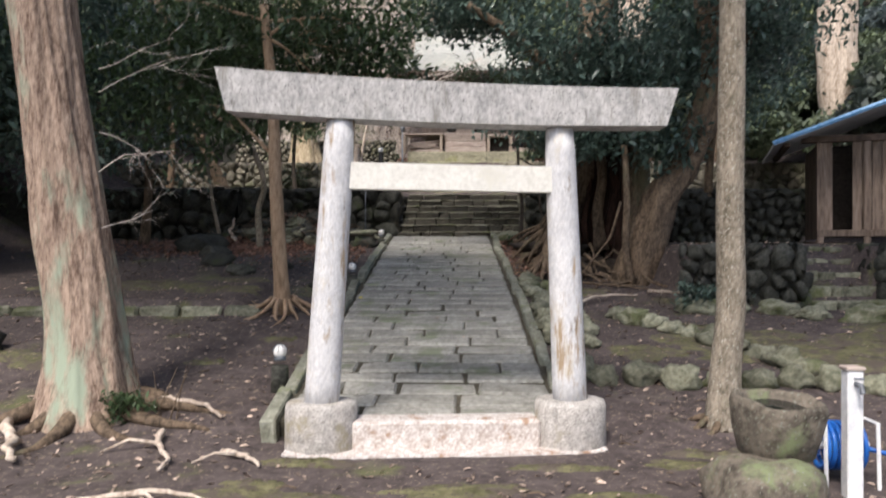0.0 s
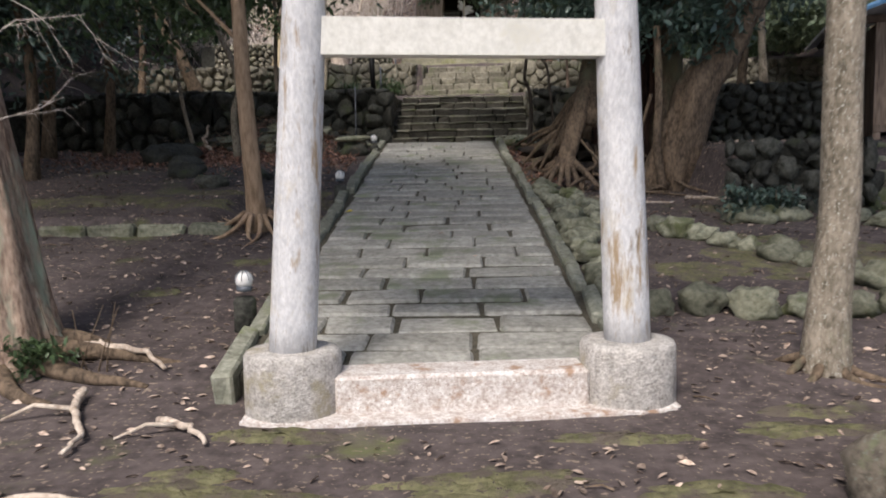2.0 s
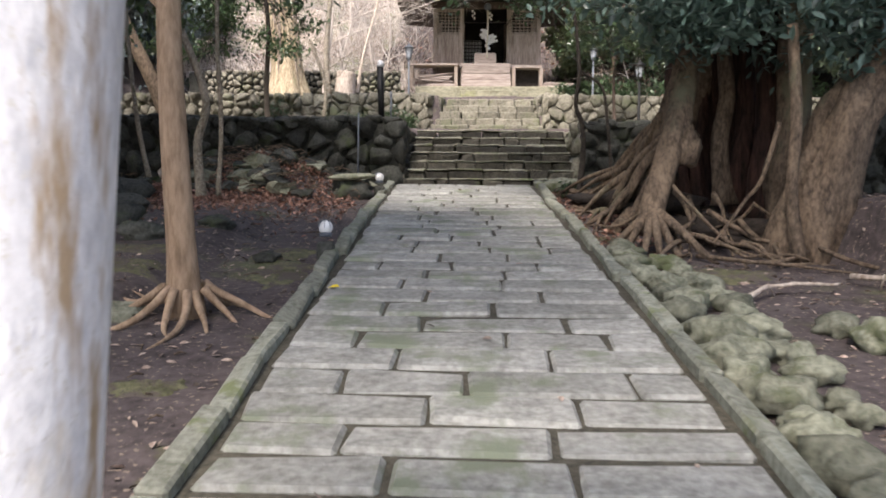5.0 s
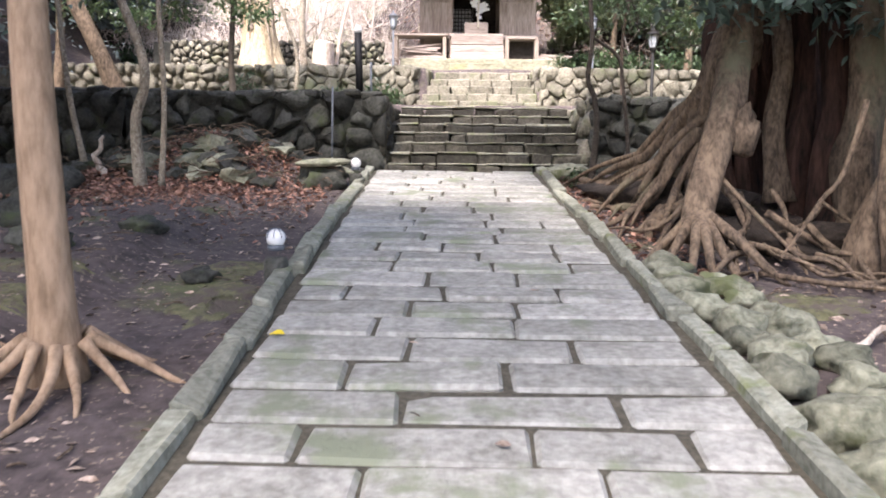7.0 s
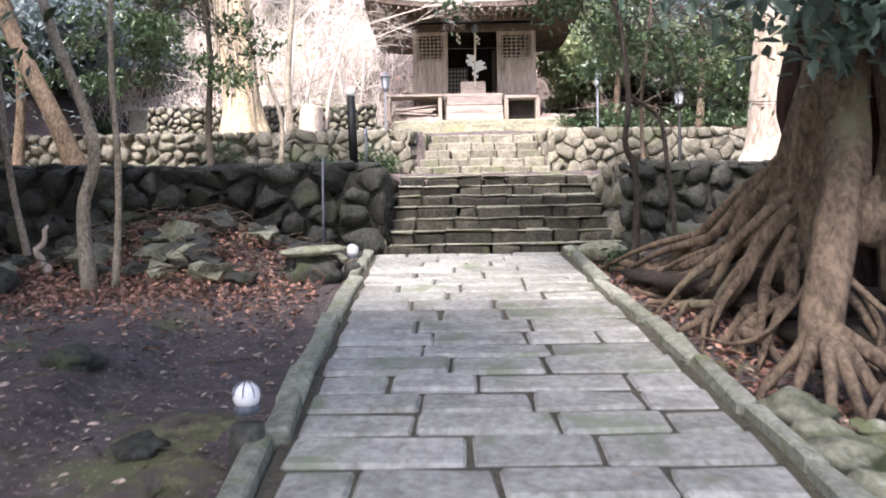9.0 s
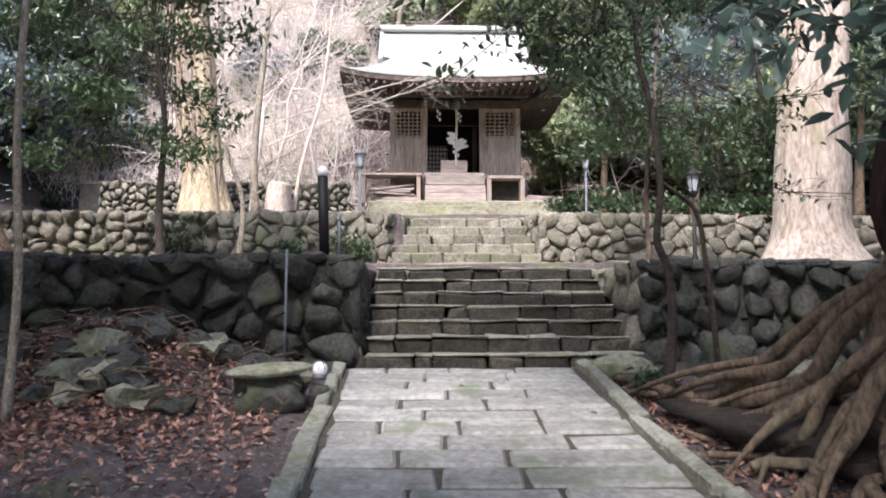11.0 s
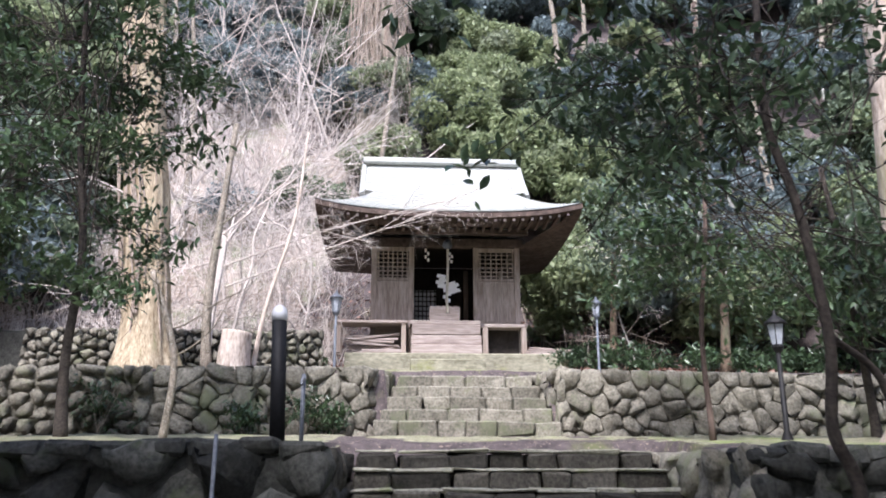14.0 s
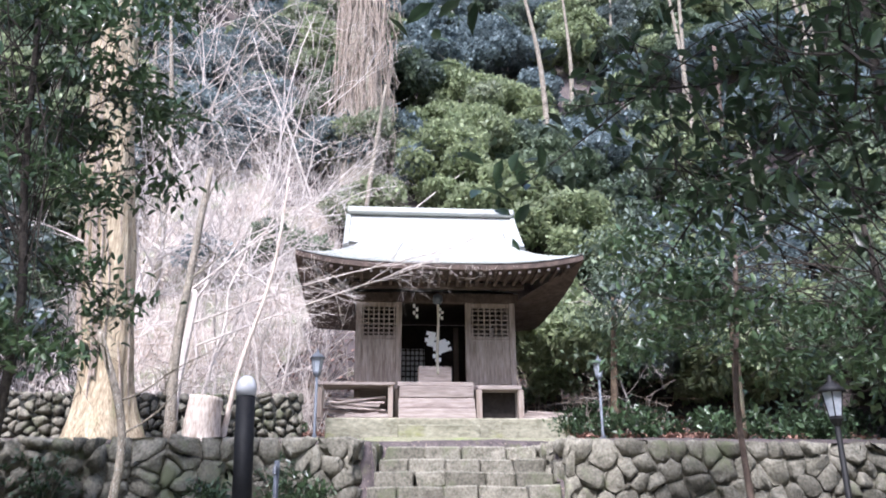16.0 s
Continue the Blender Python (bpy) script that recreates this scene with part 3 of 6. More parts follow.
# ---- steps ----
def stone_steps(name, label, x0s, x1s, y0, run, z0, rise, count, mat, seed, length=0.52, tread=None):
    r = np.random.default_rng(seed)
    flight = whole(name, Shape().add(
        [(x0s[0], y0 + 0.2, z0 - 0.4), (x1s[0], y0 + 0.2, z0 - 0.4), (x0s[1], y0 + run * count + 0.1, z0 - 0.4), (x1s[1], y0 + run * count + 0.1, z0 - 0.4),
         (x0s[1], y0 + run * count + 0.1, z0 + rise * count - 0.14), (x1s[1], y0 + run * count + 0.1, z0 + rise * count - 0.14), (x0s[0], y0 + 0.2, z0 - 0.02), (x1s[0], y0 + 0.2, z0 - 0.02)],
        [(0, 1, 7, 6), (6, 7, 5, 4), (2, 4, 5, 3), (0, 6, 4, 2), (1, 3, 5, 7), (0, 2, 3, 1)]), JOINT, label, kind="structure")
    for i in range(count):
        k = i / max(1, count - 1)
        xa, xb = x0s[0] + (x0s[1] - x0s[0]) * k, x1s[0] + (x1s[1] - x1s[0]) * k
        n = max(3, round((xb - xa) / length))
        cuts = np.linspace(xa, xb, n + 1)
        cuts[1:-1] += r.uniform(-0.13, 0.13, n - 1)
        for a, b in zip(cuts, cuts[1:]):
            hh = rise + 0.03 + r.uniform(-0.012, 0.012)
            xm, top = (a + b) / 2, z0 + rise * (i + 1)
            # The pale tread over a dark riser sets light against shade by colour.
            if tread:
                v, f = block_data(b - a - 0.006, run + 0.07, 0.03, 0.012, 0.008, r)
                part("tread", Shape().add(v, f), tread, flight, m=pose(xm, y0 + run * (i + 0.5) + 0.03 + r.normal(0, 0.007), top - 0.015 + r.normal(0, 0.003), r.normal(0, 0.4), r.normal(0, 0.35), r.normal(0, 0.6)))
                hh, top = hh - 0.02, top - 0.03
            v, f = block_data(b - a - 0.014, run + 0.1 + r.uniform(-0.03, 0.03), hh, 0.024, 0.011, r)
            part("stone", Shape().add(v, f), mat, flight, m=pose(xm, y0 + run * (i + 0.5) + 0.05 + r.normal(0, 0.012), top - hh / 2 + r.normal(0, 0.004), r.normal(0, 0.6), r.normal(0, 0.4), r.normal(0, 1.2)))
    return flight


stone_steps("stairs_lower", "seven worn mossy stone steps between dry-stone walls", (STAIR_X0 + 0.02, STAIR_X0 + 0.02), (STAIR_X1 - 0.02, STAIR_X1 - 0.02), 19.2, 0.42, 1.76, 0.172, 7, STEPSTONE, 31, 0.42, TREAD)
stone_steps("stairs_upper", "short flight of pale stone steps up to the shrine", (-1.34, -1.0), (1.42, 1.2), 25.65, 0.31, 3.26, 0.2, 5, PALESTONE, 32, 0.5)
stone_steps("stairs_shed", "rough boulder steps up to the shed", (4.98, 5.0), (5.98, 5.95), 11.65, 0.34, 0.62, 0.19, 5, MOSSROCK, 33, 0.5)


# ---- paved path ----
path = whole("path", Shape().add(
    [(path_left(7) - 0.05, 6.92, -0.1), (path_right(7) + 0.05, 6.92, -0.1), (path_left(18.8) - 0.05, 18.9, 1.5), (path_right(18.8) + 0.05, 18.9, 1.5),
     (path_left(7) - 0.05, 6.92, path_z(6.92) - 0.02), (path_right(7) + 0.05, 6.92, path_z(6.92) - 0.02), (path_left(18.8) - 0.05, 18.9, path_z(18.9) - 0.02), (path_right(18.8) + 0.05, 18.9, path_z(18.9) - 0.02)],
    [(0, 1, 5, 4), (4, 5, 7, 6), (2, 6, 7, 3), (0, 4, 6, 2), (1, 3, 7, 5), (0, 2, 3, 1)]), JOINT, "sloping path of grey rectangular stone slabs in courses", kind="structure")
r_path = np.random.default_rng(41)
slope = math.degrees(math.atan(0.14))
y, course = 6.94, 0
while y < 18.8:
    d = r_path.uniform(0.31, 0.38) if y > 7.6 else 0.33
    d = min(d, 18.86 - y)
    if d < 0.15:
        break
    yc = y + d / 2
    xa, xb = path_left(yc) + 0.01, path_right(yc) - 0.02
    cuts = [xa]
    x = xa + r_path.uniform(0.3, 0.62) + 0.3 * (course % 2)
    while x < xb - 0.28:
        cuts.append(x)
        x += r_path.uniform(0.5, 0.92)
    cuts.append(xb)
    for a, b in zip(cuts, cuts[1:]):
        v, f = block_data(b - a - r_path.uniform(0.014, 0.026), d - r_path.uniform(0.028, 0.042), 0.09, 0.02, 0.007, r_path)
        part("paving_slab", Shape().add(v, f), PAVE, path, m=pose((a + b) / 2, yc, path_z(yc) - 0.045 + r_path.normal(0, 0.0025), slope + r_path.normal(0, 0.3), r_path.normal(0, 0.2), r_path.normal(0, 0.3)))
    y += d
    course += 1


def kerb(name, side, y0, y1, seed):
    r = np.random.default_rng(seed)
    k = thing(name, (side(7.2), 7.2, 0.1), "narrow mossy stone kerb edging the path", "", kind="structure")
    yy = y0
    while yy < y1:
        n = min(r.uniform(0.5, 0.95), y1 - yy)
        yc = yy + n / 2
        v, f = block_data(0.125 + r.uniform(-0.015, 0.015), n - 0.012, 0.26, 0.016, 0.012, r)
        off = -0.09 if side is path_left else 0.09
        part("kerb_stone", Shape().add(v, f), KERB, k, m=pose(side(yc) + off + r.normal(0, 0.012), yc, path_z(yc) + 0.048 - 0.13 + r.normal(0, 0.012), slope + r.normal(0, 1), r.normal(0, 3), (1.2 if side is path_left else 1.5) + r.normal(0, 1.2)))
        yy += n


kerb("kerb_left", path_left, 6.75, 18.95, 42)
kerb("kerb_right", path_right, 6.98, 18.95, 43)


# ---- torii gate ----
def gate_y(x):
    return 6.7 + 0.09 * (x + 0.9)


def torii():
    t = thing("torii_gate", (0.04, 6.72, -0.05), "weathered pale concrete torii gate with battered round pillars", "gate")
    for bx, tx, tz in ((-0.91, -0.755, 2.53), (1.045, 0.96, 2.48)):
        pts = [(bx + (tx - bx) * s, gate_y(bx), 0.3 + (tz - 0.3) * s) for s in np.linspace(0, 1, 12)]
        pil = Shape().tube(pts, [*taper(11, 0.137, 0.12), 0.108], 28)
        part("pillar", pil, CONCRETE, t, smooth=True)
        b = Shape().lathe((bx, gate_y(bx), -0.12), [(0.27, 0), (0.283, 0.02), (0.28, 0.42), (0.268, 0.452), (0.22, 0.46)], 32)
        part("footing", b, BASE, t, "round pitted concrete footing", smooth=True)
    a, b = (-0.82, 2.2, 1.995), (0.985, 2.17, 1.97)
    v = [(x, gate_y(x) + s * 0.075, z) for x, zt, zb in (a, b) for s in (-1, 1) for z in (zb, zt)]
    part("tie_beam", Shape().add(v, [(0, 1, 3, 2), (4, 6, 7, 5), (0, 4, 5, 1), (2, 3, 7, 6), (1, 5, 7, 3), (0, 2, 6, 4)]), TIEBEAM, t, "pale straight tie beam")
    lintel = Shape()
    n = 24
    for i in range(n + 1):
        s = i / n
        bow = 0.035 * (2 * s - 1) ** 2
        xt, xb = -1.68 + 3.56 * s, -1.6 + 3.39 * s
        zt, zb = 2.905 - 0.125 * s + bow - 0.015, 2.555 - 0.085 * s + bow - 0.015
        for x, yy, z in ((xb, -0.15, zb), (xt, -0.17, zt - 0.02), (xt, 0, zt + 0.012), (xt, 0.17, zt - 0.02), (xb, 0.15, zb)):
            lintel.v.append((x, gate_y(x) + yy, z))
        if i:
            o = 5 * (i - 1)
            lintel.f += [(o + j, o + (j + 1) % 5, o + 5 + (j + 1) % 5, o + 5 + j) for j in range(5)]
    lintel.f += [(4, 3, 2, 1, 0), tuple(range(5 * n, 5 * n + 5))]
    part("lintel", lintel, LINTEL, t, "grey streaked upswept lintel")
    part("sill", Shape().box((-0.73, -0.15, -0.1), (0.73, 0.15, 0.2), 0.02), SILL, t, "low concrete ground sill stained rusty", m=pose(0.06, gate_y(0.06), 0, 0, 0, 5.2))
    mortar, n = Shape(), 72
    for z, grow in ((-0.14, 0.02), (-0.016, 0.0), (-0.01, -0.03)):
        for j in range(n):
            a = 2 * math.pi * j / n
            ca, sa = math.cos(a), math.sin(a)
            rag = 1 + 0.07 * noise.noise((ca * 9, sa * 9, 2.0)) + 0.04 * noise.noise((ca * 25, sa * 25, 5.0))
            px = math.copysign(abs(ca) ** 0.35, ca) * (1.25 + grow) * (1 + (rag - 1) * 0.4)
            py = math.copysign(abs(sa) ** 0.35, sa) * (0.29 + grow) * rag
            mortar.v.append((px, py - 0.02, z))
    mortar.f = [(k * n + j, k * n + (j + 1) % n, (k + 1) * n + (j + 1) % n, (k + 1) * n + j) for k in range(2) for j in range(n)] + [tuple(range(2 * n, 3 * n))]
    part("apron", mortar, SILL, t, "thin ragged mortar apron", m=pose(0.06, gate_y(0.06), 0, 0, 0, 5.2))


torii()


# ---- shrine ----
def shrine():
    cx, fy, fl = 0.09, 31.7, 5.95
    gz = 4.8
    plinth = whole("shrine_plinth", Shape().box((-2.12, 31.0, gz - 0.4), (2.62, 35.4, 5.2), 0.03), MOSSCON, "low mossy yellow-green concrete plinth under the shrine", "plinth")
    whole("plinth_step", Shape().box((-0.72, 30.6, gz - 0.4), (0.86, 30.995, 5.02), 0.02), MOSSCON, "mossy concrete step before the plinth", "step")
    s = thing("shrine", (cx, fy, 5.2), "small weathered wooden shrine with an upswept pale sheet roof", "shrine")
    x0, x1 = -1.6, 1.78
    posts = [x0 + 0.06, -0.7, 0.78, x1 - 0.06]
    for x in posts:
        part("post", Shape().box((x - 0.065, fy - 0.065, 5.2), (x + 0.065, fy + 0.065, 7.85), 0.01), WOOD, s)
        part("post", Shape().box((x - 0.065, fy + 2.7, 5.2), (x + 0.065, fy + 2.83, 7.85), 0.01), WOOD, s)
    part("floor", Shape().box((x0, fy - 0.1, fl - 0.1), (x1, fy + 2.85, fl), 0.01), WOODH, s, "worn plank floor")
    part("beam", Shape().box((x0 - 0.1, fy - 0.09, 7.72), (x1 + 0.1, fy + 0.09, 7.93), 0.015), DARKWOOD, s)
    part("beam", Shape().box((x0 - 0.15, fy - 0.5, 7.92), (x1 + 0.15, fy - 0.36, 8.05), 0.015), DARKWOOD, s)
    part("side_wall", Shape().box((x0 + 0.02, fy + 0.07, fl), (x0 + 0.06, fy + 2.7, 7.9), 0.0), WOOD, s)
    part("side_wall", Shape().box((x1 - 0.06, fy + 0.07, fl), (x1 - 0.02, fy + 2.7, 7.9), 0.0), WOOD, s)
    # Back wall and ceiling have the room's shade in their colour.
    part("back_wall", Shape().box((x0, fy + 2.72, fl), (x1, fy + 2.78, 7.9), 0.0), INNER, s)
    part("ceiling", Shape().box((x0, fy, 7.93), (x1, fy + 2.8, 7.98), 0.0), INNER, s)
    for a, b in ((x0 + 0.125, -0.765), (0.845, x1 - 0.125)):
        d = part("door_panel", Shape().box((a, fy - 0.02, fl + 0.02), (b, fy + 0.02, 6.93), 0.0), WOOD, s, "boarded lower door panel")
        n = 5
        for k in range(n):
            xa = a + (b - a) * k / n
            part("board", Shape().box((xa + 0.004, fy - 0.032, fl + 0.06), (xa + (b - a) / n - 0.004, fy - 0.021, 6.9), 0.003), WOOD, d)
        lat = part("lattice", Shape().box((a, fy - 0.03, 6.935), (b, fy + 0.03, 7.0), 0.006), WOOD, s, "square wooden lattice")
        part("rail", Shape().box((a, fy - 0.03, 7.62), (b, fy + 0.03, 7.72), 0.006), WOOD, lat)
        for k in range(7):
            xa = a + 0.03 + (b - a - 0.06) * k / 6
            part("slat", Shape().box((xa - 0.014, fy - 0.02, 7.0), (xa + 0.014, fy + 0.0, 7.62), 0.0), WOOD, lat)
        for k in range(6):
            za = 7.06 + 0.1 * k
            part("slat", Shape().box((a, fy - 0.004, za - 0.013), (b, fy + 0.014, za + 0.013), 0.0), WOOD, lat)
    # threshold, steps and side bench
    part("threshold", Shape().box((-0.72, fy - 0.45, 5.86), (0.82, fy - 0.1, 5.95), 0.012), WOODH, s)
    for k, (ya, za) in enumerate(((31.22, 5.62), (31.1, 5.4))):
        part("step", Shape().box((-0.7, ya, za - 0.2), (0.84, ya + 0.3, za), 0.012), WOODH, s)
    part("step", Shape().box((-0.68, 31.24, 5.64), (0.82, 31.3, 5.86), 0.008), WOODH, s)
    part("side_floor", Shape().box((0.9, 31.22, 5.8), (1.8, fy - 0.07, 5.88), 0.01), WOODH, s)
    for x in (0.93, 1.78):
        part("short_post", Shape().box((x - 0.06, 31.24, 5.2), (x + 0.06, 31.36, 5.8), 0.01), WOOD, s)
    # Dark sheet that stands for the shaded gap under the side floor.
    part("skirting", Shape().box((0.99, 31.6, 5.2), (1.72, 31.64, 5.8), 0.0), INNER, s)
    # roof: lapped rows from eave to ridge, four sides
    ey0, ey1, rz, ry = 29.75, 35.6, 10.15, 32.75
    hx, top_hx = 2.8, 1.92

    def row(v):
        """Half width, height and front depth at v from eave (0) to ridge (1)."""
        w = hx + (1.64 - hx) * (v / 0.55) ** 0.85 if v < 0.55 else top_hx
        z = 7.98 + (rz - 7.98) * (0.55 * v + 0.45 * v * v)
        return w, z, ey0 + (ry - ey0) * v ** 0.93

    def lip(u, v):
        return 0.24 * abs(u) ** 3.2 * (1 - v) ** 2

    for back in (0, 1):
        sh = Shape()
        rows, cols = 22, 24
        for i in range(rows):
            for vv, lift in ((i / rows, 0.009), ((i + 1.05) / rows, 0.0)):
                w, z, yy = row(min(1.0, vv))
                yy = yy if not back else 2 * ry - yy
                for j in range(cols + 1):
                    u = 2 * j / cols - 1
                    sh.v.append((cx - 0.03 + u * w, yy, z + lift + lip(u, min(1.0, vv))))
            o = i * 2 * (cols + 1)
            sh.f += [(o + j, o + j + 1, o + cols + 2 + j, o + cols + 1 + j) for j in range(cols)]
            if i:
                p = o - (cols + 1)
                sh.f += [(p + j, p + j + 1, o + j + 1, o + j) for j in range(cols)]
        part("roof_slope", sh, ROOFING, s, "pale lapped sheet roofing")
    c = cx - 0.03
    for side in (-1, 1):
        sh = Shape()
        n = 12
        for i in range(n + 1):
            v = 0.56 * i / n
            w, z, yy = row(v)
            for j in range(9):
                q = j / 8
                sh.v.append((c + side * w, yy + (2 * ry - 2 * yy) * q, z + lip(abs(2 * q - 1), v) * 1.0))
            if i:
                o = (i - 1) * 9
                sh.f += [(o + j, o + j + 1, o + 10 + j, o + 9 + j) for j in range(8)]
        part("hip_slope", sh, ROOFING, s)
        w, z, yy = row(0.5)
        part("gable", Shape().add([(c + side * 1.6, yy, z), (c + side * 1.6, 2 * ry - yy, z), (c + side * 1.6, ry, rz - 0.05)], [(0, 1, 2)]), DARKWOOD, s)
    part("ridge_cap", Shape().box((c - 1.97, ry - 0.2, rz - 0.04), (c + 1.97, ry + 0.2, rz + 0.13), 0.04), ROOFING, s, "pale ridge cap")
    for side in (-1, 1):
        part("bargeboard", Shape().tube([(c + side * 1.92, row(k)[2], row(k)[1] - 0.02) for k in np.linspace(0.55, 1, 8)], 0.07, 6), ROOFING, s)
    # underside and eaves
    sh = Shape()
    for i in range(25):
        u = 2 * i / 24 - 1
        zz = 7.98 + lip(u, 0)
        sh.v += [(c + u * hx, ey0 + 0.02, zz - 0.002), (c + u * hx, ey0 + 0.02, zz - 0.11), (c + u * 2.0, fy - 0.3, 8.12), (c + u * hx, ey0 + 0.14, zz - 0.12)]
        if i:
            o = 4 * (i - 1)
            sh.f += [(o, o + 1, o + 5, o + 4), (o + 1, o + 3, o + 7, o + 5), (o + 3, o + 2, o + 6, o + 7)]
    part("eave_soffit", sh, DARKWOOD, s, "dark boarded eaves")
    for side in (-1, 1):
        sh = Shape()
        for i in range(13):
            q = i / 12
            zz = 7.98 + lip(abs(2 * q - 1), 0)
            yy = ey0 + (ey1 + 0.15 - ey0) * q
            sh.v += [(c + side * hx, yy, zz), (c + side * hx, yy, zz - 0.11), (c + side * 1.7, min(max(yy, fy), fy + 2.8), 7.75)]
            if i:
                o = 3 * (i - 1)
                sh.f += [(o, o + 1, o + 4, o + 3), (o + 1, o + 2, o + 5, o + 4)]
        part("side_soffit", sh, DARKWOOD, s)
    for k in range(27):
        x = c - 2.5 + 5.0 * k / 26
        u = abs(x - c) / hx
        z = 7.98 + lip(u, 0) - 0.16
        part("rafter", Shape().box((x - 0.028, ey0 + 0.1, z - 0.03), (x + 0.028, ey0 + 0.9, z + 0.03), 0.0), DARKWOOD, s)
        part("rafter_end", Shape().box((x - 0.026, ey0 + 0.085, z - 0.028), (x + 0.026, ey0 + 0.097, z + 0.028), 0.0), WOODH, s, "pale worn rafter end")
    # rope, bell and papers, offering box
    part("bell_rope", Shape().tube(curve([(0.1, 31.3, 7.75), (0.11, 31.3, 7.2), (0.09, 31.3, 6.5), (0.1, 31.3, 6.12)]), 0.028, 8), ROPE, s, "thick pale bell rope", smooth=True)
    part("bell", Shape().lathe((0.1, 31.3, 7.68), [(0.02, 0.13), (0.09, 0.09), (0.11, 0.0), (0.09, -0.07), (0.03, -0.1)], 14), GREYMETAL, s, smooth=True)
    box = thing("offering_box", (0.09, 31.42, 5.95), "plain weathered wooden offering box before the opening", "box")
    part("body", Shape().box((-0.3, 31.3, 5.95), (0.38, 31.58, 6.27), 0.012), WOODH, box)
    for k in range(5):
        part("slat", Shape().box((-0.28 + 0.13 * k, 31.31, 6.272), (-0.2 + 0.13 * k, 31.57, 6.29), 0.004), WOODH, box)
    for k, (x, yy, z, wd, ht, tilt) in enumerate(((0.0, 31.8, 6.95, 0.2, 0.3, 12), (0.24, 31.8, 6.8, 0.28, 0.26, -18), (0.12, 31.78, 6.62, 0.12, 0.3, 4), (-0.34, 31.76, 7.55, 0.05, 0.3, 0), (0.2, 31.76, 7.5, 0.06, 0.24, 5))):
        sh = Shape()
        for a in range(4):
            sh.box((-wd / 2 + (0.03 if a % 2 else -0.03), -0.004 + 0.004 * a, ht / 2 - (a + 1) * ht / 4), (wd / 2 + (0.03 if a % 2 else -0.03), 0.0 + 0.004 * a, ht / 2 - a * ht / 4 + 0.01))
        whole("paper_streamer", sh, PAPER, "folded white paper streamer hanging in the opening", "streamer", group="paper streamers in the shrine", m=pose(x, yy, z, 0, tilt, 0))
    scr = thing("lattice_screen", (-0.4, 33.2, 6.0), "pale square lattice screen glowing dimly inside the shrine", "screen")
    part("panel", Shape().box((-0.78, 33.25, 6.05), (-0.06, 33.27, 7.05)), PAPER, scr)
    for k in range(8):
        part("bar", Shape().box((-0.8 + 0.1 * k, 33.19, 6.05), (-0.775 + 0.1 * k, 33.22, 7.05)), INNER, scr)
        part("bar", Shape().box((-0.8, 33.165, 6.15 + 0.12 * k), (-0.06, 33.188, 6.175 + 0.12 * k)), INNER, scr)
    # firewood bench at the side
    b = thing("wood_rack", (-1.55, 31.4, 5.2), "low open wooden rack stacked with scrap timber", "rack")
    part("top", Shape().box((-2.32, 31.02, 5.84), (-0.78, 31.62, 5.9), 0.01), WOODH, b)
    for x in (-2.25, -0.86):
        for yy in (31.06, 31.5):
            part("leg", Shape().box((x - 0.05, yy, 5.2), (x + 0.05, yy + 0.1, 5.84), 0.01), WOOD, b)
    part("rail", Shape().box((-1.75, 31.03, 5.2), (-0.9, 31.13, 5.28), 0.01), WOODH, b)
    rr = np.random.default_rng(5)
    for k in range(14):
        a = rr.uniform(-8, 8)
        whole("timber", Shape().box((-0.5, -0.03, -0.02), (0.5, 0.03, 0.02), 0.004), WOODH, "grey scrap timber lying in the rack", "timber", group="scrap timbers in the rack",
              m=pose(-1.55 + rr.uniform(-0.12, 0.12), 31.2 + rr.uniform(0, 0.25), 5.24 + 0.028 * k, 0, a, rr.uniform(-6, 6)))
    for k in range(4):
        whole("timber", Shape().box((-0.45, -0.1, -0.015), (0.45, 0.1, 0.015), 0.004), WOODH, "grey plank lying on the plinth", "timber", group="loose planks beside the shrine",
              m=pose(2.2 + 0.05 * k, 31.25, 5.225 + 0.034 * k, 0, 2 * k - 2, 4 - 3 * k))


shrine()


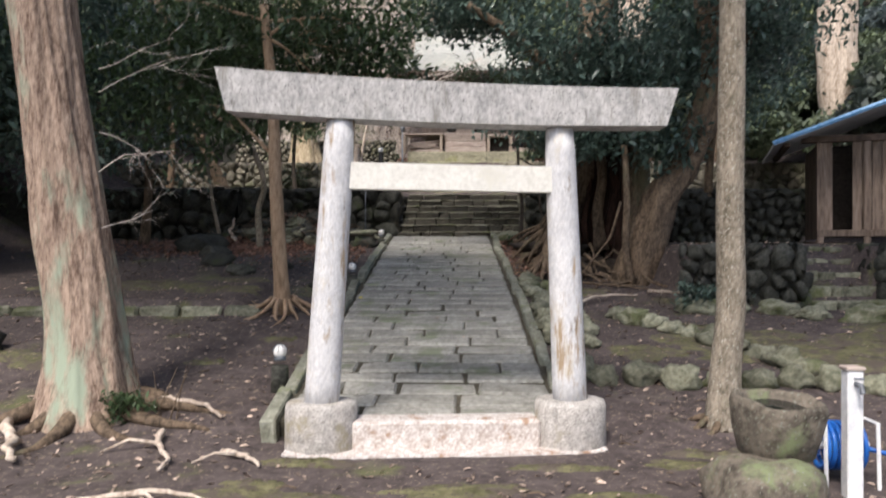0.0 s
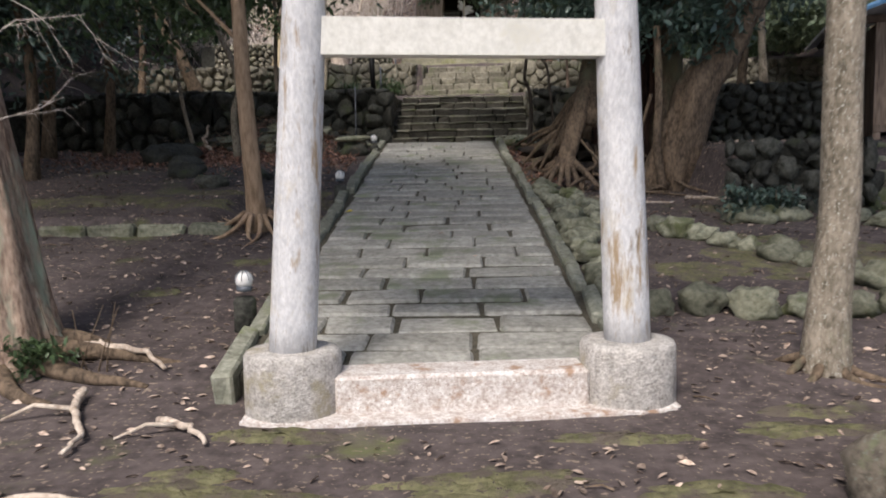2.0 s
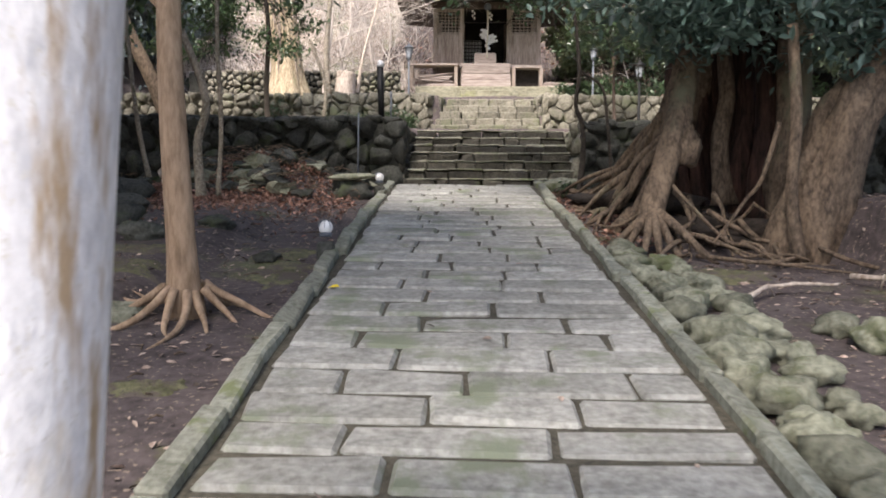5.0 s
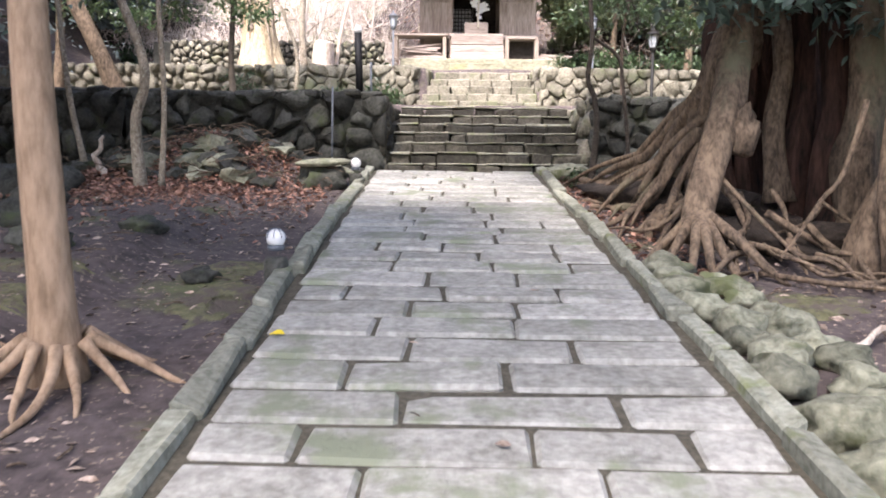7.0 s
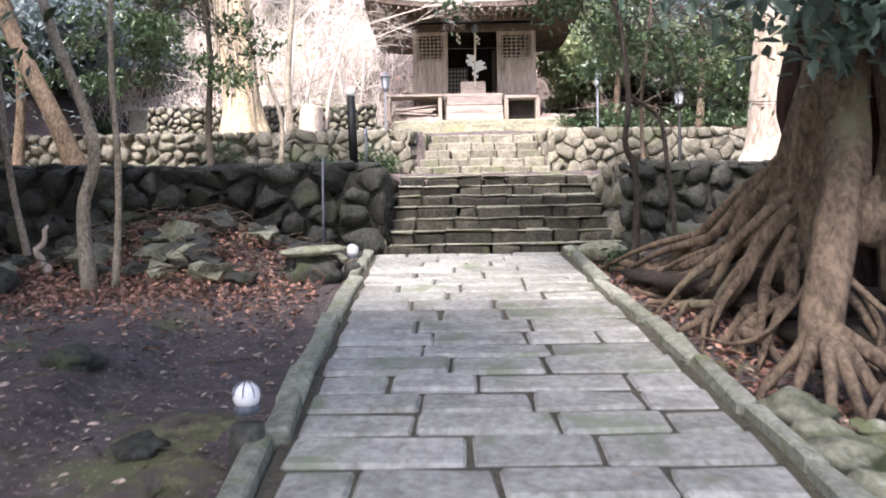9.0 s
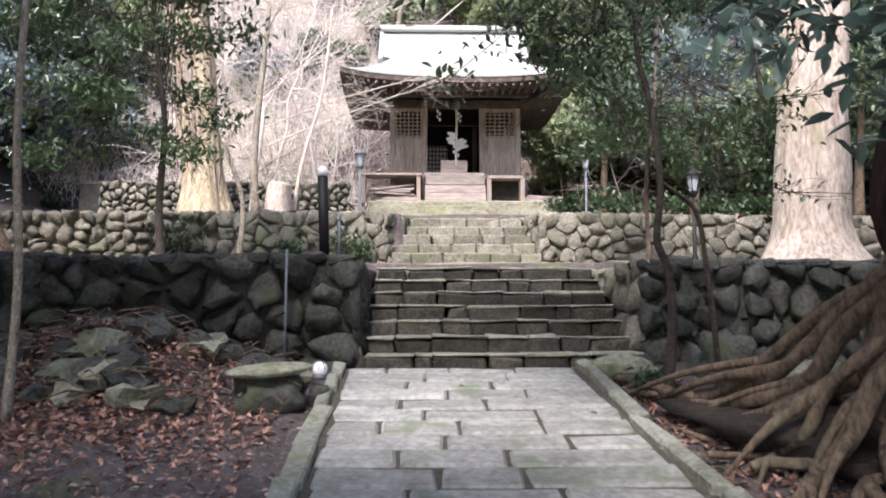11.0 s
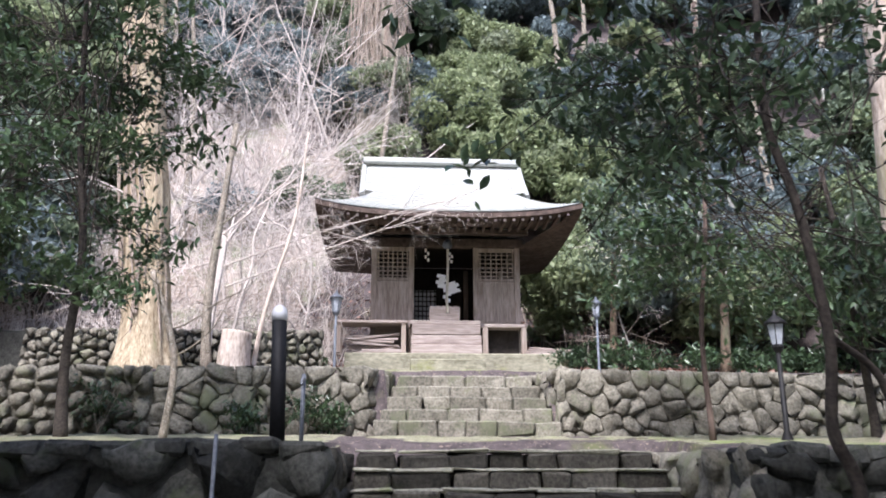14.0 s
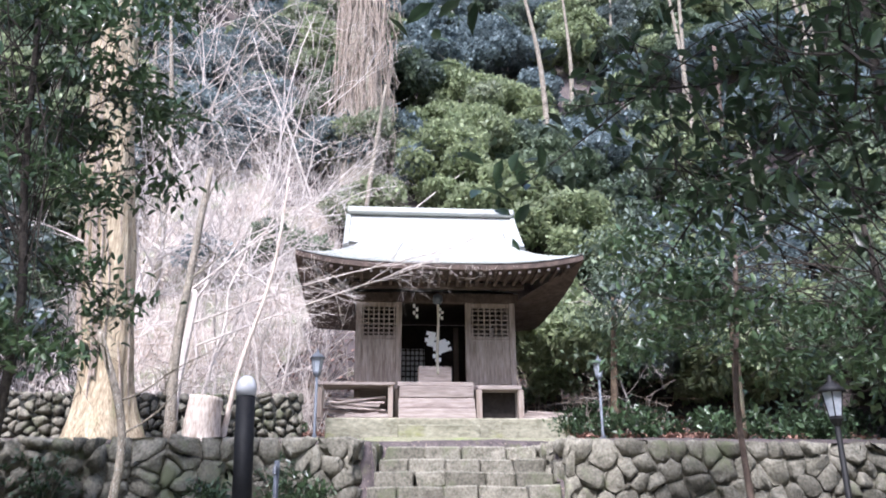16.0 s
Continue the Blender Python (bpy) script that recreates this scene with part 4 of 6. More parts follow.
# ---- shed ----
def shed():
    s = thing("shed", (7.3, 15.4, 1.6), "small grey board shed with a dark doorway and a sheet roof", "shed")
    corner = Vector((6.42, 14.95, 0))
    turned = Matrix.Translation(corner) @ Matrix.Rotation(radians(-16), 4, "Z") @ Matrix.Translation(-corner)

    def board_part(name, shape, mat, parent, label=""):
        return part(name, shape, mat, parent, label, m=turned)

    x0, x1, y0, y1, z0, z1 = 6.42, 8.6, 14.95, 17.0, 1.8, 3.4
    board_part("sill", Shape().box((x0 - 0.05, y0 - 0.06, z0 - 0.06), (x1, y0 + 0.08, z0 + 0.06), 0.01), SHEDWOOD, s)
    for x in (x0, 6.55 + 0.62, x1):
        board_part("post", Shape().box((x - 0.05, y0 - 0.05, 1.5), (x + 0.06, y0 + 0.07, z1), 0.008), SHEDWOOD, s)
    for k in range(14):
        x = x0 + 0.06 + 0.155 * k
        if 6.62 < x < 6.9:
            continue
        board_part("board", Shape().box((x, y0, z0 + 0.06), (x + 0.148, y0 + 0.025, z1), 0.004), SHEDWOOD, s)
    for k in range(13):
        yy = y0 + 0.08 + 0.155 * k
        board_part("board", Shape().box((x0 - 0.012, yy, z0 - 0.1), (x0 + 0.015, yy + 0.148, z1), 0.004), SHEDWOOD, s)
    # Dark panel and floor give the doorway its shade by colour.
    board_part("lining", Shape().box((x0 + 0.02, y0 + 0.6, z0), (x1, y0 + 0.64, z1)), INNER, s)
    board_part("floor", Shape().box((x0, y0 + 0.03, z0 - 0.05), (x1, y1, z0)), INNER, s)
    board_part("plate", Shape().box((x0 - 0.3, y0 - 0.06, z1), (x1, y0 + 0.08, z1 + 0.12), 0.01), DARKWOOD, s)
    v = [(5.62, y0 - 0.75, 3.34), (5.62, y1 + 0.3, 3.34), (9.4, y0 - 0.75, 4.72), (9.4, y1 + 0.3, 4.72)]
    sh = Shape().add([*v, *[(a, b, c - 0.05) for a, b, c in v]], [(0, 2, 3, 1), (4, 5, 7, 6), (0, 4, 6, 2), (0, 1, 5, 4), (1, 3, 7, 5), (2, 6, 7, 3)])
    board_part("roof", sh, DARKROOF, s, "pale sheet roof")
    board_part("roof_edge", Shape().tube([(5.6, y0 - 0.77, 3.33), (9.4, y0 - 0.77, 4.71)], 0.045, 6), BLUEEDGE, s, "bright blue roof edging")
    board_part("rafter", Shape().box((5.8, y0 - 0.5, 3.3), (5.9, y1, 3.36)), DARKWOOD, s)


shed()


# ---- small lamps ----
def stub_lamp(x, y, top):
    z = ground_z(x, y)
    t = thing("path_lamp", (x, y, z), "short dark post lamp with a small white globe", "lamp", "post lamps along the path")
    part("post", Shape().lathe((x, y, z - 0.1), [(0.085, 0), (0.085, top - z - 0.06), (0.07, top - z - 0.03)], 16), DARKSTONE, t, smooth=True)
    part("collar", Shape().lathe((x, y, top - 0.075), [(0.055, -0.01), (0.06, 0.02), (0.05, 0.03)], 16), GREYMETAL, t, smooth=True)
    part("globe", Shape().lathe((x, y, top), [(0.045, -0.05), (0.06, -0.03), (0.066, 0.0), (0.06, 0.03), (0.04, 0.052), (0.012, 0.064)], 16), GLOBE, t, "white frosted globe", smooth=True)
    g = Shape()
    for k in range(4):
        a = math.pi / 4 * k
        g.tube([(x + 0.07 * math.cos(a) * math.cos(b), y + 0.07 * math.sin(a) * math.cos(b), top + 0.07 * math.sin(b)) for b in np.linspace(0, math.pi, 9)], 0.003, 4)
    part("guard", g, GREYMETAL, t)


stub_lamp(-1.56, 8.07, 0.55)
stub_lamp(-1.6, 13.06, 1.25)
stub_lamp(-1.655, 17.7, 1.88)

pole = thing("pole_lamp", (-1.88, 19.72, 2.95), "black pole lamp with a white dome on the wall", "lamp")
part("pole", Shape().tube([(-1.86, 19.72, 2.9), (-1.89, 19.72, 3.84)], 0.055, 18), IRON, pole, smooth=True)
part("dome", Shape().lathe((-1.89, 19.72, 3.84), [(0.058, 0), (0.06, 0.05), (0.05, 0.09), (0.025, 0.115)], 16), GLOBE, pole, "white domed cap", smooth=True)
pipe = thing("water_pipe", (-2.19, 19.3, 1.75), "thin grey water pipe standing against the wall", "pipe")
part("tube", Shape().tube([(-2.2, 19.24, 1.6), (-2.19, 19.24, 3.0)], 0.014, 8), GREYMETAL, pipe, smooth=True)
pipe2 = thing("water_pipe", (-1.72, 20.6, 3.0), "thin grey standpipe on the terrace", "pipe")
part("tube", Shape().tube([(-1.79, 20.6, 2.9), (-1.79, 20.6, 3.55)], 0.018, 8), GREYMETAL, pipe2, smooth=True)
part("tap", Shape().tube([(-1.79, 20.6, 3.5), (-1.79, 20.5, 3.5), (-1.79, 20.48, 3.45)], 0.014, 6), GREYMETAL, pipe2)


def lantern(x, y, z, top, mat, size=1.0):
    t = thing("lantern_post", (x, y, z), "slim metal lantern post with glazed lantern", "lantern", "lantern posts on the terraces")
    part("pole", Shape().lathe((x, y, z - 0.1), [(0.06, 0), (0.06, 0.12), (0.03, 0.2), (0.024, top - z - 0.3 * size)], 12), mat, t, smooth=True)
    c = (x, y, top - 0.38 * size)
    k = size
    part("glass", Shape().lathe(c, [(0.055 * k, 0.03), (0.095 * k, 0.24 * k)], 6), LAMPGLASS, t, "pale glass panes")
    part("cage", Shape().lathe(c, [(0.03 * k, -0.06 * k), (0.065 * k, 0.0), (0.06 * k, 0.028)], 6), mat, t)
    for j in range(6):
        a = math.pi / 3 * j
        part("bar", Shape().tube([(x + 0.06 * k * math.cos(a), y + 0.06 * k * math.sin(a), c[2] + 0.02), (x + 0.1 * k * math.cos(a), y + 0.1 * k * math.sin(a), c[2] + 0.25 * k)], 0.006, 4), mat, t)
    part("cap", Shape().lathe((x, y, c[2] + 0.24 * k), [(0.125 * k, 0), (0.1 * k, 0.04 * k), (0.035 * k, 0.09 * k), (0.02 * k, 0.11 * k), (0.022 * k, 0.13 * k), (0.004, 0.16 * k)], 12), mat, t, smooth=True)


lantern(2.98, 22.0, ground_z(2.98, 22.0), 4.4, IRON)
lantern(-2.28, 30.5, ground_z(-2.28, 30.5), 6.42, GREYMETAL, 1.2)
lantern(3.35, 31.0, ground_z(3.35, 31.0), 6.45, GREYMETAL, 1.1)


# ---- rocks ----
def rock_mesh(name, size, seed, mat, lump=0.5, rough=False):
    bm = bmesh.new()
    bmesh.ops.create_icosphere(bm, subdivisions=2 if rough else 3, radius=1.0)
    for v in bm.verts:
        d = v.co.normalized()
        k = 1 + lump * noise.noise(d * 1.6 + Vector((seed * 3.1, 0, 0))) + lump * 0.4 * noise.noise(d * 3.5 + Vector((0, seed, 0)))
        v.co = Vector((d.x * k * size[0], d.y * k * size[1], max(-0.8, d.z * k) * size[2])) * 1.1
    for f in bm.faces:
        f.smooth = not rough
    me = bpy.data.meshes.new(name)
    bm.to_mesh(me)
    bm.free()
    me.materials.append(mat)
    return me


def rock(x, y, size, seed, mat=MOSSROCK, sink=0.3, label="mossy rounded boulder beside the path", group="boulders beside the path", turn=0, name="boulder", rough=False):
    z = ground_z(x, y) + size[2] * (1 - 2 * sink) * 0.95
    return whole(name, rock_mesh(name, size, seed, mat, 0.75 if rough else 0.5, rough), mat, label, "boulder", group=group, m=pose(x, y, z, 0, 0, turn))


r_rock = np.random.default_rng(51)
# the line of boulders by the path, thickening towards the roots
for k in range(17):
    y = 8.7 + k * 0.3
    wide = 0.13 + 0.24 * ease(9.5, 11.5, y)
    for j in range(1 if y < 9.6 else 2):
        s = r_rock.uniform(0.08, 0.145) * (1.1 if j == 0 else 0.9)
        rock(path_right(y) + 0.36 + j * 0.34 + r_rock.uniform(-0.06, 0.1), y + r_rock.uniform(-0.08, 0.08), (s * 1.3, s * 1.05, s * 0.72), 60 + k * 2 + j, sink=0.16, turn=r_rock.uniform(0, 180))
# the row that runs away from the path
for k in range(9):
    s = r_rock.uniform(0.11, 0.17)
    rock(1.55 + k * 0.36, 8.35 - 0.03 * k + r_rock.uniform(-0.05, 0.05), (s * 1.15, s * 0.9, s * 0.85), 120 + k, turn=r_rock.uniform(-20, 20), label="rounded edging stone in a row", group="row of edging stones", sink=0.25)
for k in range(10):
    s = r_rock.uniform(0.12, 0.2)
    rock(2.2 + k * 0.17, 11.2 - k * 0.27 + r_rock.uniform(-0.05, 0.05), (s, s * 1.1, s * 0.7), 140 + k, label="mossy stone edging the side ground", group="stones edging the side ground", turn=r_rock.uniform(0, 180))
for k in range(8):
    x, y = -2.85 - k * 0.56, 11.35 - 0.03 * k
    v, f = block_data(0.54 + r_rock.uniform(-0.06, 0.02), 0.17, 0.2, 0.035, 0.018, r_rock)
    whole("kerb_stone", Shape().add(v, f), MOSSROCK, "flat dark kerb stone in a low row", "stone", group="low row of kerb stones", m=pose(x, y, ground_z(x, y - 0.1) + 0.02, r_rock.normal(0, 3), r_rock.normal(0, 2), 3 + r_rock.normal(0, 3)))
# rubble heap by the wall
for k in range(44):
    x, y = r_rock.normal(-3.4, 0.85), r_rock.uniform(17.3, 18.7)
    if x > -2.0:
        continue
    s = r_rock.uniform(0.1, 0.22)
    rock(x, y, (s * 1.3, s, s * 0.65), 180 + k, mat=DARKSTONE if k % 2 else MOSSROCK, label="dark rubble stone in a leaf-strewn heap", group="rubble heap at the wall", turn=r_rock.uniform(0, 180), rough=True)
slab = rock_mesh("flat_stone", (0.32, 0.22, 0.05), 231, MOSSROCK, 0.1)
whole("flat_stone", slab, MOSSROCK, "flat pale stone slab resting on a dark block", "stone", m=pose(-2.05, 17.6, 1.88, 4, -4, 20))
whole("support_stone", rock_mesh("support_stone", (0.28, 0.2, 0.2), 233, DARKSTONE), DARKSTONE, "dark block under a flat slab", "stone", m=pose(-2.05, 17.62, 1.66, 0, 0, 10))
rock(1.15, 18.95, (0.42, 0.16, 0.13), 234, label="long mossy stone at the foot of the stairs")
rock(2.2, 18.9, (0.3, 0.2, 0.3), 235, mat=DARKSTONE, label="dark pointed boulder at the foot of the wall")
rock(2.9, 18.6, (0.4, 0.25, 0.14), 236, label="long mossy stone at the foot of the wall")
for k, (x, y, s) in enumerate(((-3.5, 13.6, 0.22), (-3.0, 14.3, 0.16), (-4.2, 14.6, 0.28), (-5.2, 16.6, 0.45), (-4.6, 15.6, 0.25), (-5.6, 9.3, 0.5), (-6.4, 10.3, 0.4), (-2.2, 13.3, 0.12))):
    rock(x, y, (s, s * 0.8, s * 0.5), 240 + k, mat=DARKSTONE, label="half-buried mossy boulder on the side ground", group="scattered boulders")
for k, (x, y, s) in enumerate(((3.35, 11.55, 0.3), (3.8, 11.6, 0.22), (4.4, 11.5, 0.26), (4.75, 11.2, 0.2), (5.4, 11.0, 0.32), (5.9, 11.3, 0.25), (6.3, 11.5, 0.3))):
    rock(x, y, (s, s * 0.7, s * 0.45), 260 + k, label="mossy stone at the foot of the terrace wall", group="stones below the terrace wall")

# stone basin, its boulder, tap post and hose
boulder = rock_mesh("basin_boulder", (0.33, 0.31, 0.27), 301, BASINROCK, 0.2)
for v in boulder.vertices:
    d = Vector((v.co.x / 0.33, v.co.y / 0.31, v.co.z / 0.27)).normalized()
    v.co *= 1 / (abs(d.x) ** 3.4 + abs(d.y) ** 3.4 + abs(d.z) ** 3.4) ** (1 / 3.4) * 0.88
whole("basin_boulder", boulder, BASINROCK, "big brown-grey lichened boulder carrying a stone basin", "boulder", m=pose(2.0, 5.32, 0.03, 3, 3, 14))
basin = thing("stone_basin", (2.15, 5.52, 0.25), "hollowed mossy stone water basin on a boulder", "basin")
sh = Shape().lathe((0, 0, 0), [(0.19, 0.0), (0.25, 0.04), (0.285, 0.17), (0.29, 0.33), (0.28, 0.375), (0.25, 0.385), (0.225, 0.36), (0.215, 0.28), (0.1, 0.27)], 30)
square = [(abs(math.cos(a)) ** 3 + abs(math.sin(a)) ** 3) ** (-1 / 3) for a in [math.atan2(y, x) - 0.35 for x, y, z in sh.v]]
sh.v = [(x * k * 0.84, y * k * 0.84, z) for (x, y, z), k in zip(sh.v, square)]
sh.v = [(x + 0.03 * noise.noise((x * 4, y * 4, z * 4)), y + 0.03 * noise.noise((x * 4 + 9, y * 4, z * 4)), z + 0.02 * noise.noise((x * 6, y * 6 + 7, 2))) for x, y, z in sh.v]
tip = pose(2.15, 5.52, 0.225, 7, 2, 0)
part("bowl", sh, BASINROCK, basin, smooth=True, m=tip)
part("water", Shape().lathe((0, 0, 0.315), [(0.19, 0), (0.19, 0.004)], 24), WATER, basin, "still dark water", m=tip)
post = thing("tap_post", (2.67, 5.62, -0.05), "white square post with a tap", "post")
part("post", Shape().box((2.62, 5.57, -0.12), (2.72, 5.67, 0.76), 0.008), WHITEPAINT, post)
part("cap", Shape().box((2.61, 5.56, 0.76), (2.73, 5.68, 0.785), 0.006), WOODH, post, "brown cap")
part("tap", Shape().tube([(2.67, 5.57, 0.68), (2.67, 5.5, 0.68), (2.67, 5.48, 0.63)], 0.016, 8), GREYMETAL, post, "chrome tap")
part("tap_handle", Shape().tube([(2.64, 5.53, 0.715), (2.7, 5.53, 0.715)], 0.009, 6), GREYMETAL, post)
reel = thing("hose_reel", (2.78, 5.98, -0.05), "blue garden hose wound on a white reel", "hose reel")
for k in range(7):
    hose = Shape().tube([(2.62 + 0.04 * k, 5.98 + 0.15 * math.cos(a), 0.2 + 0.15 * math.sin(a)) for a in np.linspace(0, 2 * math.pi, 22)], 0.018, 6, False)
    part("hose_turn", hose, BLUEHOSE, reel, "wound blue hose", smooth=True)
part("loose_hose", Shape().tube(curve([(2.88, 5.9, 0.2), (3.2, 5.8, 0.12), (3.5, 5.7, -0.02), (3.3, 5.4, -0.03), (2.8, 5.3, -0.03), (3.2, 5.1, -0.03)]), 0.017, 6), BLUEHOSE, reel, smooth=True)
for x in (2.58, 2.92):
    part("side_frame", Shape().tube([(x, 5.78, -0.06), (x, 5.8, 0.38), (x, 6.16, 0.38), (x, 6.18, -0.06)], 0.014, 6), WHITEPAINT, reel)
part("axle", Shape().tube([(2.56, 5.98, 0.2), (2.94, 5.98, 0.2)], 0.03, 8), WHITEPAINT, reel)


# ---- trees ----
def trunk_shape(pts, r0, r1, flare=0.0, sides=20, lumps=0.12, k=6, power=1.0, ridges=0.0):
    c = curve(pts, k)
    rad = taper(len(c), r0, r1, power)
    n = len(c)
    rad = [q * (1 + flare * max(0.0, 1 - i / (n * 0.22)) ** 2) for i, q in enumerate(rad)]
    return Shape().tube(c, rad, sides, True, lumps, ridges)


def surface_roots(tree, x, y, count, reach, rad, mat, seed, a0=0.0, a1=360.0, from_r=0.2, lift=0.2):
    r = np.random.default_rng(seed)
    for k in range(count):
        a = math.radians(a0 + (a1 - a0) * (k + r.uniform(0.2, 0.8)) / count)
        pts = []
        bend = r.uniform(-0.5, 0.5)
        ln = reach * r.uniform(0.6, 1.2)
        for i in range(7):
            s = i / 6
            d = from_r * 0.7 + ln * s
            px, py = x + d * math.cos(a + bend * s), y + d * math.sin(a + bend * s)
            pts.append((px, py, ground_z(px, py) + lift * (1 - s) ** 2.5 + rad * 0.25 - 0.03 * s + 0.02 * math.sin(5 * s + k)))
        part("root", Shape().tube(curve(pts, 3), taper(19, rad, rad * 0.22), 8, True, 0.15), mat, tree, smooth=True)


# ridged cedar by the entrance
cx, cy = -3.12, 7.5
cedar = thing("cedar_tree", (cx, cy, 0), "thick cedar with ridged red-brown bark and green lichen", "tree")
part("trunk", trunk_shape([(cx, cy, -0.1), (cx - 0.05, cy, 0.9), (cx - 0.2, cy, 2.0), (cx - 0.43, cy, 3.6), (cx - 0.7, cy + 0.1, 6.5), (cx - 0.9, cy + 0.2, 10)], 0.35, 0.235, 0.6, 96, 0.1, 16, ridges=0.11), CEDAR, cedar, smooth=True)
surface_roots(cedar, cx, cy, 7, 0.9, 0.085, ROOT, 71, -150, 40, 0.4, 0.12)
p = clumps((cx + 0.42, cy - 0.3, 0.18), (0.28, 0.2, 0.22), 40, 12, 0.05)
part("ivy", leaf_mesh("ivy", p, 0.06, LEAF), LEAF, cedar, "green ivy at the foot")
sprigs = Shape()
for k in range(7):
    a = rng.uniform(-0.6, 0.5)
    sprigs.tube([(cx + 0.5 + 0.06 * k, cy - 0.25, 0.05), (cx + 0.52 + 0.06 * k + a * 0.15, cy - 0.3, 0.25), (cx + 0.55 + 0.06 * k + a * 0.35, cy - 0.3, 0.3 + rng.uniform(0.1, 0.3))], [0.007, 0.005, 0.003], 4)
part("sprig_tuft", sprigs, ROOT, cedar)
# dead twigs on the cedar
for z, ln, way in ((2.2, 0.7, (1, -0.2, 0.5)), (2.9, 0.9, (1, 0, 0.6)), (3.1, 0.7, (1, 0.2, 0.2)), (1.7, 0.5, (1, -0.1, 0.5)), (2.55, 0.55, (1, 0.3, 0.1))):
    tw = Shape()
    branch_net(tw, (cx + 0.12, cy - 0.1, z), way, ln, 0.0042, 2, np.random.default_rng(int(z * 100)), 0.45, 3, 4)
    part("dead_twig", tw, TWIG, cedar)

# Unseen crown, added to keep direct sun off the approach and left ground.
part("crown", leaf_mesh("crown", np.concatenate([clumps((cx - 0.5, 4.5, 12), (5, 6, 2.2), 470, 14, 0.35), clumps((cx - 5.0, 5.5, 11), (2.6, 4.0, 1.5), 170, 14, 0.35), clumps((cx - 5, 9, 12), (3.5, 5, 2.2), 200, 14, 0.35)]), 0.3, LEAF), LEAF, cedar, "unseen high crown added to shade the approach")
# slim pale trunk by the basin
slim = thing("slim_tree", (2.36, 7.25, 0), "slim tree with smooth grey-brown lichen-spotted bark", "tree")
part("trunk", trunk_shape([(2.36, 7.25, -0.1), (2.38, 7.25, 0.5), (2.43, 7.25, 1.1), (2.42, 7.25, 2.0), (2.44, 7.25, 3.5), (2.44, 7.25, 6.0), (2.6, 7.3, 9)], 0.135, 0.09, 0.35, 24, 0.08), BARK, slim, smooth=True)
surface_roots(slim, 2.36, 7.25, 5, 0.4, 0.04, ROOT, 72, 140, 340, 0.12, 0.06)

# This crown stays out of view; it is added to block sun.
part("crown", leaf_mesh("crown", clumps((3.4, 5.0, 11), (4.0, 5.5, 2.0), 300, 14, 0.35), 0.28, LEAF), LEAF, slim, "unseen evergreen crown added to block sun")


def leafy_tree(name, label, trunk, r0, r1, crowns, leaf, size, seed, bark=BARK, limbs=4, roots=None, flare=0.4, thick=0.45):
    r = np.random.default_rng(seed)
    t = thing(name, trunk[0], label, "tree")
    part("trunk", trunk_shape(trunk, r0, r1, flare, 14, 0.1), bark, t, smooth=True)
    if roots:
        surface_roots(t, trunk[0][0], trunk[0][1], roots[0], roots[1], roots[2], bark, seed)
    c = curve(trunk, 6)
    places = []
    wood = Shape()
    for center, radii, twigs in crowns:
        places.append(clumps(center, radii, twigs, 14, 0.17, r))
        for k in range(limbs):
            a = Vector(c[int(len(c) * r.uniform(0.55, 0.98))])
            e = Vector(center) + Vector(r.uniform(-0.8, 0.8, 3) * np.array(radii))
            mid = a.lerp(e, 0.5) + Vector(r.normal(0, 0.15, 3)) + Vector((0, 0, 0.12 * (e - a).length))
            wood.tube(curve([a, mid, e], 4), taper(9, r1 * thick, min(0.005, r1 * thick * 0.5)), 6, False)
            for q in range(3):
                st = a.lerp(e, r.uniform(0.4, 1.0))
                branch_net(wood, st, (e - a) + Vector(r.normal(0, 0.5, 3)), 0.6, 0.007, 1, r, 0.5, 3, 4)
    part("bough_work", wood, bark, t)
    part("crown", leaf_mesh("crown", np.concatenate(places), size, leaf, r=r), leaf, t, "dense glossy evergreen leaves")
    return t


tall_tree = leafy_tree("evergreen_tree", "slender evergreen with a spreading dark crown and splayed roots", [(-2.32, 11.45, 0.62), (-2.36, 11.45, 1.3), (-2.42, 11.45, 2.4), (-2.5, 11.6, 3.6), (-2.7, 11.9, 5.0)], 0.112, 0.065,
           [((-3.4, 12.6, 4.3), (2.5, 1.5, 1.6), 520), ((-1.6, 12.8, 4.6), (1.4, 1.3, 1.3), 180)], LEAF, 0.13, 81, bark=TANBARK, roots=(13, 0.6, 0.035))
# Leaf canopy added out of view to put the left walls in shade.
part("high_crown", leaf_mesh("high_crown", np.concatenate([clumps((-6.0, 13.6, 10.3), (3.2, 2.6, 1.3), 330, 14, 0.4), clumps((-11.0, 13.4, 10.3), (3.2, 3.0, 1.3), 260, 14, 0.4)]), 0.32, LEAF), LEAF, tall_tree, "unseen leaf canopy added overhead as sun shade")
